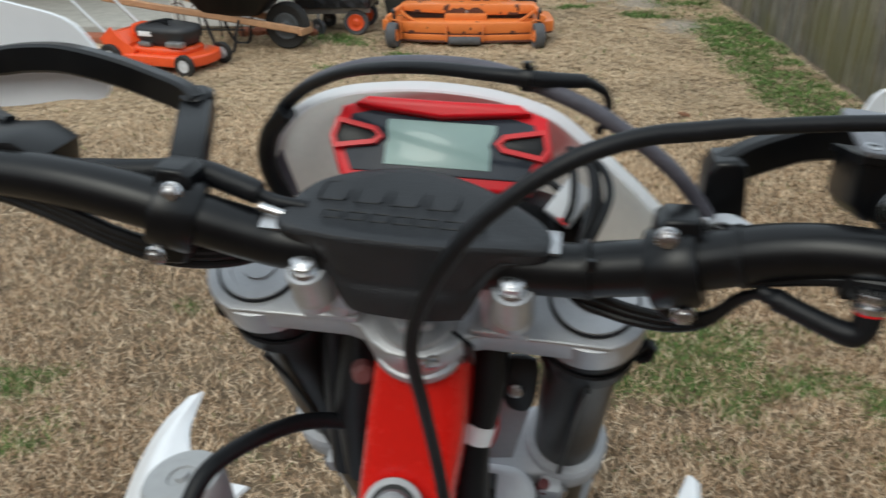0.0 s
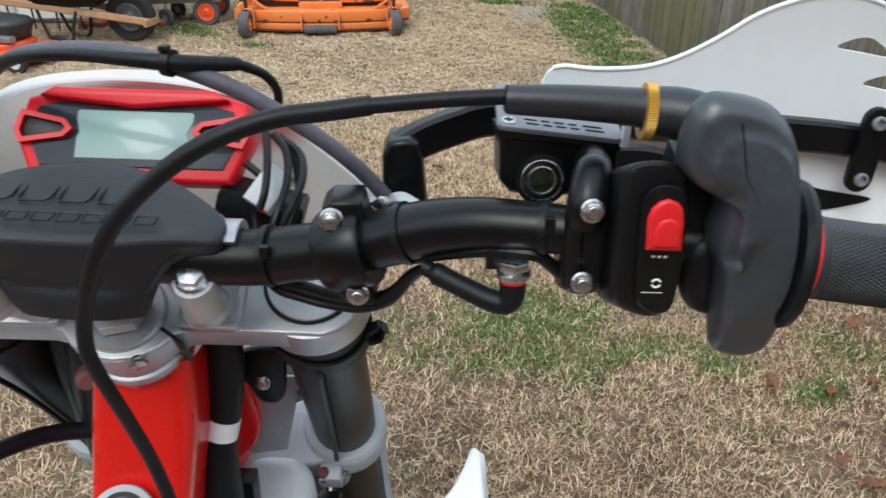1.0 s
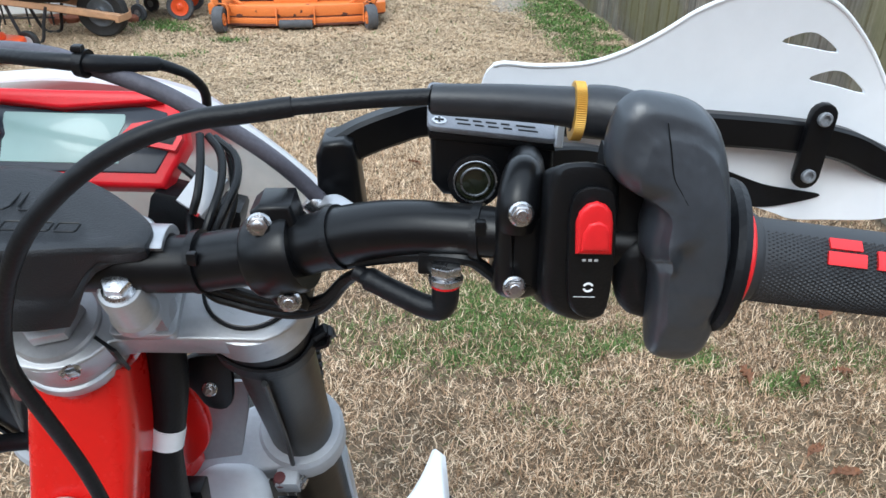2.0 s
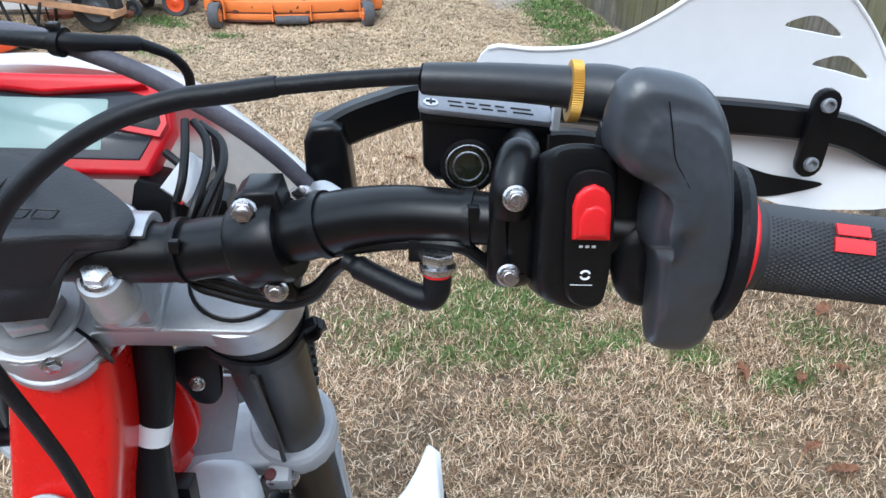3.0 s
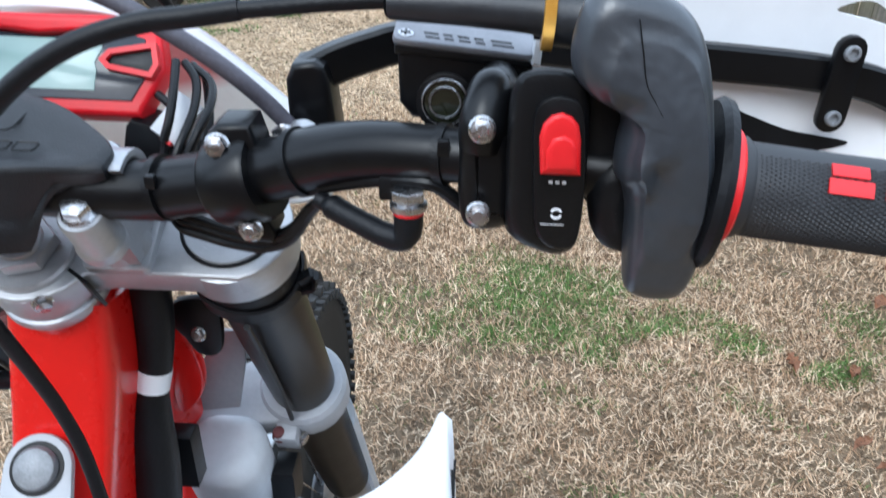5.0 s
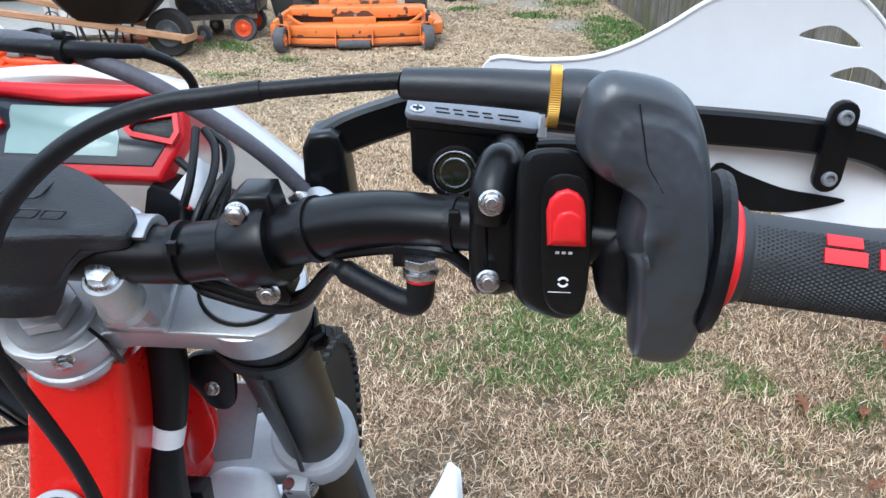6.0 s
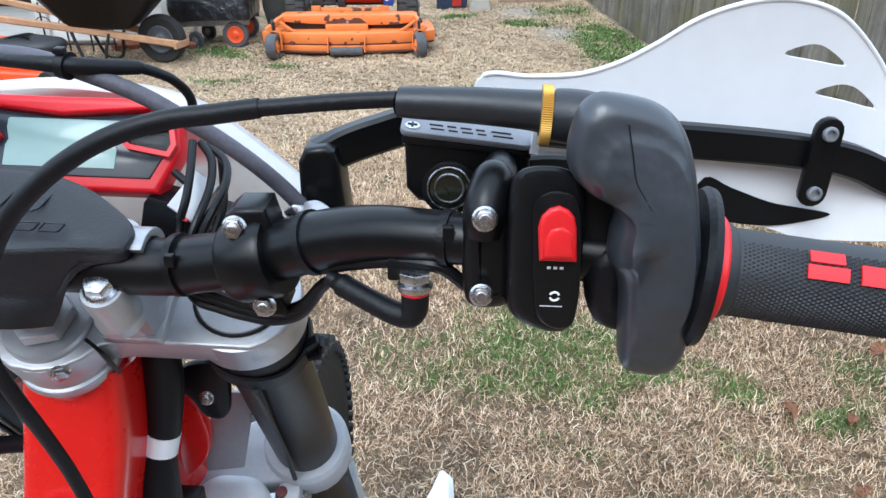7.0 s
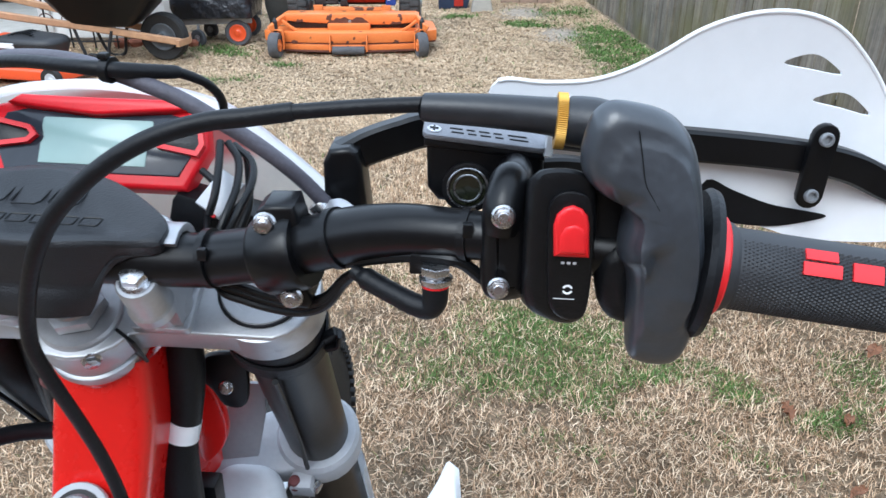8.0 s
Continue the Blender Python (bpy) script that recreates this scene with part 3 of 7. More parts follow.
prism(bm, [(0.1585, 0.056), (0.1835, 0.056), (0.1800, 0.088), (0.1783, 0.1035), (0.1760, 0.1125), (0.1715, 0.1150), (0.1605, 0.1132), (0.1570, 0.1055), (0.1572, 0.085)], -0.020, 0.006, xz(-0.012), 0.0034, 4)
bp("guard_bracket", bm, BLACK)
bm = bmesh.new()
strap(bm, [(-0.129, -0.035, 0.083), (-0.135, -0.01, 0.097), (-0.150, 0.034, 0.107)], 0.021, 0.013, (1, 0, 0.1), 0.002)
lathe(bm, [(0.009, -0.004), (0.0105, 0.0), (0.0105, 0.004), (0.008, 0.006), (0, 0.0065)], axis((-0.150, 0.036, 0.111), (0, -0.2, 1)), 20)
bp("guard_bracket", bm, BLACK)


def shell_plate(name, outline, holes, place, thick, material, label):
    """A thin curved sheet with openings; place maps (u, v) to a point of the machine."""
    bm = bmesh.new()
    edges = []
    for loop in [outline] + holes:
        vs_ = [bm.verts.new((u, v, 0)) for u, v in loop]
        edges += [bm.edges.new((vs_[i], vs_[(i + 1) % len(vs_)])) for i in range(len(vs_))]
    bmesh.ops.triangle_fill(bm, use_beauty=True, use_dissolve=False, edges=edges, normal=(0, 0, 1))
    us, vs2 = [u for u, _ in outline], [v for _, v in outline]
    for k in np.arange(min(us), max(us), 0.012)[1:]:
        bmesh.ops.bisect_plane(bm, geom=bm.verts[:] + bm.edges[:] + bm.faces[:], plane_co=(k, 0, 0), plane_no=(1, 0, 0))
    for k in np.arange(min(vs2), max(vs2), 0.012)[1:]:
        bmesh.ops.bisect_plane(bm, geom=bm.verts[:] + bm.edges[:] + bm.faces[:], plane_co=(0, k, 0), plane_no=(0, 1, 0))
    top_f = bm.faces[:]
    ext = bmesh.ops.extrude_face_region(bm, geom=top_f)
    moved = [g for g in ext["geom"] if isinstance(g, bmesh.types.BMVert)]
    back = set(moved)
    for v in bm.verts:
        p = Vector(place(v.co.x, v.co.y))
        v.co = p + Vector((0, thick if v in back else 0, 0))
    return bp(name, bm, material, label)


GO = smooth_loop([(0.243, 0.122), (0.251, 0.1405), (0.277, 0.140), (0.304, 0.1415), (0.325, 0.148), (0.345, 0.159), (0.364, 0.172), (0.383, 0.180), (0.403, 0.184), (0.424, 0.183), (0.445, 0.176), (0.465, 0.161), (0.482, 0.143), (0.500, 0.115), (0.515, 0.085), (0.518, 0.062), (0.508, 0.047), (0.486, 0.040), (0.456, 0.040), (0.437, 0.046), (0.40, 0.056), (0.33, 0.066), (0.27, 0.082), (0.236, 0.100)], 4)
SL1 = smooth_loop([(0.4185, 0.1540), (0.428, 0.1590), (0.438, 0.1595), (0.449, 0.154), (0.4565, 0.1475), (0.438, 0.1502)], 3)
SL2 = smooth_loop([(0.4425, 0.1315), (0.454, 0.1365), (0.464, 0.1358), (0.474, 0.130), (0.4815, 0.1225), (0.462, 0.1268)], 3)
shell = shell_plate("guard_shell", GO, [SL1, SL2], lambda u, v: (u, 0.048 + 0.107 * (u - 0.40) + 0.006 - 1.2 * (v - 0.11) ** 2 - 1.5 * max(u - 0.47, 0) ** 2 * 8, v), 0.003, WHITE, "white plastic hand guard with two slots")
bm = bmesh.new()
tube(bm, [(u, 0.048 + 0.107 * (u - 0.40) + 0.0065 - 1.2 * (v - 0.11) ** 2 - 1.5 * max(u - 0.47, 0) ** 2 * 8, v) for u, v in GO[4:56]], 0.0014, 8, 2)
bp("shell_rim", bm, WHITE, "", shell)
GL = smooth_loop([(-0.2390, 0.114), (-0.248, 0.132), (-0.266, 0.147), (-0.31, 0.155), (-0.36, 0.162), (-0.42, 0.173), (-0.46, 0.14), (-0.47, 0.09), (-0.42, 0.07), (-0.33, 0.078), (-0.28, 0.088), (-0.245, 0.093)], 4)
shell_plate("guard_shell", GL, [], lambda u, v: (u, 0.076 + 0.12 * (-u - 0.24) + 0.004 - 1.0 * (v - 0.11) ** 2, v), 0.003, WHITE, "white plastic hand guard")
INL = smooth_loop([(0.387, 0.080), (0.405, 0.0735), (0.43, 0.0645), (0.451, 0.0605), (0.468, 0.0575), (0.469, 0.0555), (0.457, 0.0525), (0.434, 0.0495), (0.405, 0.052), (0.38, 0.058)], 4)
shell_plate("guard_inlay", INL, [], lambda u, v: (u, 0.048 + 0.107 * (u - 0.40) + 0.0045 - 1.2 * (v - 0.11) ** 2, v), 0.001, PLASTIC, "black pointed inlay of the hand guard")
bm = bmesh.new()
slot_o = []
for a in np.linspace(0, 180, 8):
    slot_o.append((0.0080 * math.cos(radians(a)), 0.0380 + 0.0080 * math.sin(radians(a))))
for a in np.linspace(180, 360, 8):
    slot_o.append((0.0080 * math.cos(radians(a)), 0.0080 * math.sin(radians(a))))
prism(bm, slot_o, 0.0, 0.006, xz(0.042, 0.4465, 0.0775) @ Matrix.Rotation(radians(-0.5), 4, "Z"), 0.0012)
gb = bp("guard_plate", bm, BLACK)
for z in (0.0785, 0.1145):
    bm = bmesh.new()
    m = axis((0.4465, 0.036, z), (0.05, -1, 0.15))
    lathe(bm, [(0.0043, 0), (0.0043, 0.0022), (0.0037, 0.003), (0.0025, 0.003), (0.0025, 0.001), (0, 0.001)], m, 20)
    bp("cap_screw", bm, DULL)

# master cylinder
bm = bmesh.new()
prism(bm, [(0.2150, 0.1350), (0.2160, 0.111), (0.2215, 0.1045), (0.240, 0.1025), (0.254, 0.1045), (0.266, 0.112), (0.2725, 0.116), (0.2715, 0.1300)], -0.040, 0.0, xs(-0.057, lean=0.2), 0.003, 3)
prism(bm, [(0.2140, 0.1362), (0.2140, 0.1325), (0.2720, 0.1275), (0.2715, 0.1312)], -0.042, 0.0015, xs(-0.057, lean=0.2), 0.0015, 2)
tube(bm, [(0.2550, -0.078, 0.122), (0.2575, -0.070, 0.124), (0.258, -0.06, 0.124)], 0.0080, 18)
mcyl = bp("master_cylinder", bm, BLACK, "black brake master cylinder with sight glass")
bm = bmesh.new()
LIDM = Matrix.Translation((0.2428, -0.0365, 0.1372)) @ Matrix.Rotation(radians(5.0), 4, "Y") @ Matrix.Rotation(radians(9), 4, "X")
prism(bm, rect(0.0595, 0.045, 0.004), 0.0, 0.0032, LIDM, 0.001)
LIDG = mat("grey_cast_lid", (0.20, 0.205, 0.225), 0.5, 0.3, 0.15, 60, 0.15, 900)
lid = bp("reservoir_lid", bm, LIDG, "grey reservoir lid with raised bars of writing", mcyl)
bm = bmesh.new()
m = axis((0.2358, -0.0575, 0.1127), (0, -1, 0.12))
lathe(bm, [(0.0125, 0), (0.0125, 0.003), (0.0105, 0.0035), (0.0095, 0.0035), (0.009, 0.0015), (0, 0.0015)], m, 28)
bp("sight_glass_rim", bm, BLACK, "", mcyl)
for rr_ in (0.0098, 0.0066):
    bm = bmesh.new()
    tube(bm, [(m @ Vector((rr_ * math.cos(a), rr_ * math.sin(a), 0.0034)))[:] for a in np.linspace(0, 2 * math.pi, 29)], 0.00050, 6, 1)
    bp("sight_glass_ring", bm, CHROME, "thin bright ring", mcyl)
bm = bmesh.new()
lathe(bm, [(0.0088, 0.001), (0.0088, 0.0028), (0, 0.003)], m, 24)
bp("sight_glass", bm, mat("sight_glass_dark", (0.012, 0.014, 0.007), 0.10, 0, 0.3, 200, coat=1), "dark green sight glass", mcyl)
# master cylinder clamp
bm = bmesh.new()
tube(bm, [(0.2550, -0.076, 0.1285, 0.0060), (0.2545, -0.081, 0.1275, 0.0084), (0.2528, -0.088, 0.123, 0.0090), (0.2518, -0.093, 0.116, 0.0095), (0.2520, -0.092, 0.108, 0.0094)], seg=24, res=5, flat=(1.0, 0.9), up=(1, 0, 0))
prism(bm, smooth_loop([(0.2430, 0.112), (0.2470, 0.1185), (0.2600, 0.1180), (0.2655, 0.108), (0.2660, 0.085), (0.2635, 0.0755), (0.2500, 0.0735), (0.2440, 0.082)], 4), -0.03, 0.0, xs(-0.0985), 0.007, 5)
bp("lever_clamp", bm, BLACK)
bbolt((0.2512, -0.1055, 0.1195), (0, -1, 0.25), 0.0043)
bbolt((0.2515, -0.1040, 0.0835), (0, -1, 0.25), 0.0041)

# guard clamps on the bar
for s, cx, cy, cz in ((1, 0.143, -0.053, 0.0695), (-1, -0.129, -0.046, 0.0715)):
    bm = bmesh.new()
    d = Vector((0.9, -0.18 * s, 0.3 * s))
    lathe(bm, [(0.0155, -0.012), (0.020, -0.0125), (0.0215, -0.01), (0.0215, 0.01), (0.020, 0.0125), (0.0155, 0.012)], axis((cx, cy, cz), d), 28)
    prism(bm, [(-0.0125 * s, 0.0245), (-0.008 * s, 0.0285), (0.007 * s, 0.029), (0.0100 * s, 0.018), (0.0115 * s, -0.02), (0.014 * s, -0.026), (0.012 * s, -0.031), (-0.002 * s, -0.030), (-0.010 * s, -0.018), (-0.013 * s, 0.015)][::s], -0.020, 0.003, xz(cy - 0.004, cx, cz), 0.0028, 3)
    bp("guard_clamp", bm, BLACK)
bbolt((0.1353, -0.061, 0.0890), (0, -1, 0.25), 0.0050, name="bolt")
bbolt((0.148, -0.067, 0.0505), (0, -1, 0.15), 0.0048)
bbolt((-0.125, -0.056, 0.0885), (0, -1, 0.25), 0.0052)
bbolt((-0.139, -0.060, 0.0505), (0, -1, 0.15), 0.0048)

# kill switch
bm = bmesh.new()
prism(bm, smooth_loop([(0.2612, 0.1133), (0.2611, 0.1320), (0.2628, 0.1420), (0.2690, 0.1450), (0.2790, 0.1450), (0.2868, 0.1410), (0.2900, 0.1310), (0.2912, 0.111), (0.2918, 0.092), (0.2913, 0.0769), (0.2874, 0.071), (0.2796, 0.0705), (0.2675, 0.0755), (0.263, 0.0831), (0.262, 0.0978)], 3), -0.034, 0.0, xs(-0.1105), 0.005, 3)
ksw = bp("switch_housing", bm, PLASTIC, "black switch housing with red rocker")
bm = bmesh.new()
prism(bm, smooth_loop([(0.2691, 0.1265), (0.273, 0.1335), (0.2807, 0.1342), (0.2866, 0.1289), (0.290, 0.1034), (0.2903, 0.0789), (0.2863, 0.0730), (0.2785, 0.0745), (0.2731, 0.0826), (0.2705, 0.105)], 3), 0.0, 0.004, xs(-0.1105), 0.0015)
bp("switch_plate", bm, PLASTIC, "", ksw)
bm = bmesh.new()
prism(bm, [(0.2729, 0.1045), (0.2876, 0.1045), (0.2860, 0.119), (0.2848, 0.1238), (0.2822, 0.1268), (0.2785, 0.1283), (0.2748, 0.1270), (0.2722, 0.1238), (0.2713, 0.119)], 0.003, 0.0085, xs(-0.1105), 0.0026, 4)
prism(bm, [(0.2740, 0.1055), (0.2865, 0.1055), (0.2852, 0.114), (0.2838, 0.1180), (0.2800, 0.1200), (0.2755, 0.1185), (0.2736, 0.114)], 0.006, 0.0094, xs(-0.1105), 0.0024, 4)
bp("rocker_switch", bm, REDP, "red kill switch rocker", ksw)

# throttle housing, boot and gold adjuster
bm = bmesh.new()
TH = smooth_loop([(0.2815, 0.1635), (0.2838, 0.1690), (0.2890, 0.1727), (0.2970, 0.1727), (0.3090, 0.1703), (0.3175, 0.1653), (0.3235, 0.1575), (0.3285, 0.1440), (0.3325, 0.1270), (0.3368, 0.1060), (0.3388, 0.0880), (0.3380, 0.0700), (0.3348, 0.0560), (0.3275, 0.0515), (0.3160, 0.0530), (0.3110, 0.0590), (0.3085, 0.0760), (0.3070, 0.0920), (0.3040, 0.1020), (0.3010, 0.1060), (0.2998, 0.1140), (0.3008, 0.1250), (0.2985, 0.1310), (0.2925, 0.1345), (0.2855, 0.1385), (0.2812, 0.1445), (0.2800, 0.1535)], 6)


def ease(s):
    s = max(0.0, min(1.0, s))
    return s * s * (3 - 2 * s)


CAP = [(0.262, 0.19), (0.262, 0.154), (0.2775, 0.1480), (0.2834, 0.1410), (0.293, 0.1355), (0.300, 0.1335), (0.2990, 0.122), (0.2985, 0.1117), (0.3026, 0.1050), (0.3106, 0.1055), (0.3128, 0.1130), (0.3190, 0.1150), (0.345, 0.1150), (0.345, 0.19)]


def inside_cap(x, y):
    """How far a point lies inside the cap's edge; negative outside it."""
    least, odd = 1.0, False
    for (ax, ay), (bx, by) in zip(CAP, CAP[1:] + CAP[:1]):
        dx, dy = bx - ax, by - ay
        k = max(0.0, min(1.0, ((x - ax) * dx + (y - ay) * dy) / (dx * dx + dy * dy)))
        least = min(least, math.hypot(x - ax - k * dx, y - ay - k * dy))
        if (ay > y) != (by > y) and x < ax + (y - ay) * dx / dy:
            odd = not odd
    return least if odd else -least


def boot_relief(x, y):
    """The cap of the rubber boot and its lobe stand proud of the tongue below; slight unevenness all over."""
    edge = ease((inside_cap(x, y) + 0.006) / 0.014)
    slope = ease((y - 0.075) / 0.06)
    blend = ease((x - 0.311) / 0.012)
    lobe = math.exp(-((x - 0.306) / 0.006) ** 2 - ((y - 0.114) / 0.008) ** 2)
    return -0.20 * max(y - 0.125, -0.03) + 0.0085 * (edge * (1 - blend) + slope * blend) + 0.0012 * lobe + 0.0007 * noise.noise(Vector((x * 70, y * 70, 0))) + 0.0002 * noise.noise(Vector((x * 300, y * 300, 2)))


dome(bm, TH, -0.014, 0.006, xz(-0.112), 0.010, 0.001, 7, boot_relief, (0.3165, 0.128))
throttle = bp("throttle_housing", bm, BOOT, "black rubber covered throttle housing")
bm = bmesh.new()
tube(bm, [(x, -0.1188 - boot_relief(x, z), z) for x, z in ((0.2995, 0.1645), (0.3018, 0.1547), (0.3042, 0.1447), (0.3077, 0.1390), (0.3108, 0.1344))], 0.00026, 6)
bp("moulding_seam", bm, PLASTIC, "fine dark seam in the rubber", throttle)
bm = bmesh.new()
dome(bm, smooth_loop([(0.2937, 0.0927), (0.2965, 0.1033), (0.306, 0.1080), (0.314, 0.1000), (0.3177, 0.0695), (0.305, 0.0686), (0.2975, 0.0767)], 5), -0.034, 0.004, xz(-0.103), 0.008, 0.001, 5)
dome(bm, smooth_loop([(0.286, 0.140), (0.298, 0.142), (0.314, 0.125), (0.315, 0.085), (0.300, 0.083), (0.290, 0.092), (0.286, 0.115)], 3), -0.030, 0.001, xz(-0.097), 0.006, 0.001, 4)
bp("throttle_lower_cover", bm, RUBBER)
bm = bmesh.new()
tube(bm, [(0.2150, -0.0775, 0.1575, 0.0058), (0.2175, -0.0778, 0.1575, 0.0064), (0.245, -0.079, 0.1575, 0.0074), (0.271, -0.080, 0.1565, 0.0084), (0.277, -0.081, 0.1555, 0.0106), (0.290, -0.086, 0.1555, 0.0112), (0.306, -0.094, 0.1510, 0.0115)], seg=20, res=5)
bp("cable_boot", bm, SLEEVE, "black rubber throttle cable boot")
bm = bmesh.new()
gm = axis((0.2742, -0.0805, 0.1550), (1, -0.05, -0.02))
n = 168
rings = []
for z, k in ((-0.0023, 0.8), (-0.0021, 1), (0.0021, 1), (0.0023, 0.8)):
    rings.append([bm.verts.new(gm @ Vector(((0.0122 if i % 2 else 0.0118) * k * math.cos(2 * math.pi * i / n), (0.0122 if i % 2 else 0.0118) * k * math.sin(2 * math.pi * i / n), z))) for i in range(n)])
for a, b in zip(rings, rings[1:]):
    for i in range(n):
        bm.faces.new((a[i], a[(i + 1) % n], b[(i + 1) % n], b[i]))
bm.faces.new(rings[0][::-1])
bm.faces.new(rings[-1])
bp("adjuster_ring", bm, GOLD, "gold knurled cable adjuster ring")
# grip with flange and red ring
GA = axis((0.334, -0.0975, 0.0985), (0.14, -0.017, -0.007))
bm = bmesh.new()
lathe(bm, [(0.016, -0.010), (0.024, -0.010), (0.0250, 0.001), (0.0320, 0.0030), (0.0336, 0.0056), (0.0328, 0.0084), (0.0255, 0.0104), (0.016, 0.0108)], GA @ Matrix.Rotation(0, 4, "X"), 40)
bp("grip_flange", bm, RUBBER)
bm = bmesh.new()
lathe(bm, [(0.017, 0.0102), (0.0226, 0.0104), (0.0226, 0.0132), (0.0216, 0.0142), (0.017, 0.0144)], GA, 36)
bp("grip_ring", bm, REDP, "red ring of the grip")
bm = bmesh.new()
prof = [(0.0195, 0.018), (0.0198, 0.026)]
lathe(bm, [(0.0165, 0.0142), (0.0203, 0.0143), (0.0198, 0.0170), (0.0182, 0.0190), (0.0178, 0.05), (0.0178, 0.12), (0.019, 0.135), (0.019, 0.16), (0.012, 0.164)], GA, 40)
grip = bp("grip", bm, GRIP, "dark grey ribbed rubber throttle grip")
bm = bmesh.new()
LA = axis((-0.30, -0.052, 0.082), (-0.16, -0.012, -0.014))
lathe(bm, [(0.0165, 0.0), (0.024, 0.001), (0.024, 0.005), (0.0182, 0.008), (0.0178, 0.03), (0.0178, 0.12), (0.019, 0.15), (0.012, 0.154)], LA, 36)
bp("grip", bm, GRIP, "dark grey ribbed rubber grip")
# clutch perch and lever on the other side
bm = bmesh.new()
prism(bm, [(-0.262, 0.104), (-0.224, 0.107), (-0.208, 0.098), (-0.212, 0.070), (-0.262, 0.068)], -0.03, 0.012, xz(-0.035), 0.004)
strap(bm, [(-0.25, -0.01, 0.10), (-0.33, 0.03, 0.10), (-0.45, 0.0, 0.09)], 0.016, 0.008)
bp("clutch_perch", bm, BLACK)
# brake lever
bm = bmesh.new()
strap(bm, [(0.265, -0.03, 0.112), (0.285, -0.02, 0.11), (0.305, -0.012, 0.105), (0.325, -0.012, 0.098)], 0.014, 0.009)
bp("brake_lever", bm, BLACK)


# cables and hoses
def hose(name, pts, r, material, label="", seg=14, parent=None):
    bm = bmesh.new()
    tube(bm, pts, r, seg)
    return bp(name, bm, material, label, parent)


hose("throttle_cable", [(0.216, -0.0775, 0.1588, 0.0035), (0.188, -0.077, 0.1562, 0.0035), (0.157, -0.077, 0.1525, 0.0036), (0.156, -0.077, 0.1525, 0.0043), (0.137, -0.078, 0.1495, 0.0044), (0.118, -0.08, 0.147, 0.0044), (0.097, -0.084, 0.141, 0.0044), (0.078, -0.087, 0.131, 0.0044), (0.060, -0.089, 0.117, 0.0043), (0.043, -0.089, 0.099, 0.0043), (0.030, -0.087, 0.078, 0.0043), (0.020, -0.083, 0.056, 0.0041), (0.0135, -0.08, 0.036, 0.0041), (0.011, -0.078, 0.018, 0.0041), (0.012, -0.074, 0.0, 0.0041), (0.015, -0.069, -0.022, 0.0041), (0.018, -0.062, -0.049, 0.0041), (0.022, -0.056, -0.080, 0.0041), (0.027, -0.054, -0.116, 0.0041), (0.034, -0.060, -0.165, 0.0041), (0.042, -0.068, -0.22, 0.0041), (0.05, -0.06, -0.29, 0.0044)], None, RUBBER, "black throttle cable looping over the bar pad")
hose("brake_hose", [(-0.108, 0.078, 0.03), (-0.118, 0.078, 0.068), (-0.106, 0.072, 0.0974), (-0.083, 0.054, 0.1191), (-0.049, 0.021, 0.1395), (-0.018, -0.004, 0.1515), (0.013, -0.022, 0.158), (0.04, -0.035, 0.16), (0.06, -0.04, 0.157), (0.081, -0.04, 0.1496), (0.095, -0.04, 0.1435), (0.107, -0.04, 0.1365), (0.124, -0.038, 0.125), (0.1385, -0.035, 0.1125), (0.15, -0.03, 0.099), (0.16, -0.027, 0.086)], 0.0041, GREYRUB, "grey braided brake hose")
hose("wire_loom", [(-0.11, 0.066, 0.03, 0.0062), (-0.121, 0.066, 0.066, 0.0056), (-0.107, 0.062, 0.0955, 0.005), (-0.084, 0.046, 0.1182, 0.0041), (-0.05, 0.014, 0.139, 0.0034), (-0.02, -0.012, 0.151, 0.0034), (0.012, -0.03, 0.1575, 0.0034), (0.042, -0.044, 0.16, 0.0035), (0.063, -0.046, 0.1595, 0.004), (0.078, -0.038, 0.1573, 0.0037), (0.088, -0.0315, 0.1558, 0.0034), (0.0895, -0.0303, 0.1552, 0.0027), (0.094, -0.026, 0.1524, 0.0026), (0.1, -0.02, 0.147, 0.0024), (0.103, -0.01, 0.136, 0.0024), (0.1, 0.0, 0.12, 0.0024)], None, RUBBER, "black wiring loom over the mask")
bm = bmesh.new()
lathe(bm, [(0.0040, -0.0022), (0.0063, -0.0022), (0.0064, 0.0022), (0.0040, 0.0022)], axis((0.0615, -0.0450, 0.1592), (1, -0.2, -0.1)), 16)
box(bm, (0.0045, 0.0045, 0.0032), Matrix.Translation((0.0610, -0.047, 0.1662)), 0.001)
bp("zip_tie", bm, PLASTIC)
hose("breather_hose", [(-0.156, -0.072, -0.17), (-0.152, -0.055, -0.150), (-0.146, -0.036, -0.138), (-0.132, -0.011, -0.136), (-0.115, 0.013, -0.139), (-0.097, 0.035, -0.146), (-0.075, 0.05, -0.155), (-0.04, 0.06, -0.165)], 0.0068, RUBBER, "black tank breather hose")

# tank, shrouds, mudguard, wheel
bm = bmesh.new()
prism(bm, smooth_loop([(-0.145, 0.09), (-0.10, 0.13), (-0.045, 0.12), (-0.048, 0.0), (-0.05, -0.2), (-0.08, -0.3), (-0.14, -0.28), (-0.19, -0.1), (-0.19, 0.03)], 4), -0.50, -0.325, Matrix(), 0.03, 4)
prism(bm, smooth_loop([(0.19, 0.03), (0.19, -0.1), (0.14, -0.28), (0.08, -0.3), (0.05, -0.2), (0.048, 0.0), (0.045, 0.10), (0.10, 0.11), (0.145, 0.09)], 4), -0.50, -0.315, Matrix(), 0.03, 4)
bp("fuel_tank", bm, TANKM, "translucent grey plastic fuel tank")
bm = bmesh.new()
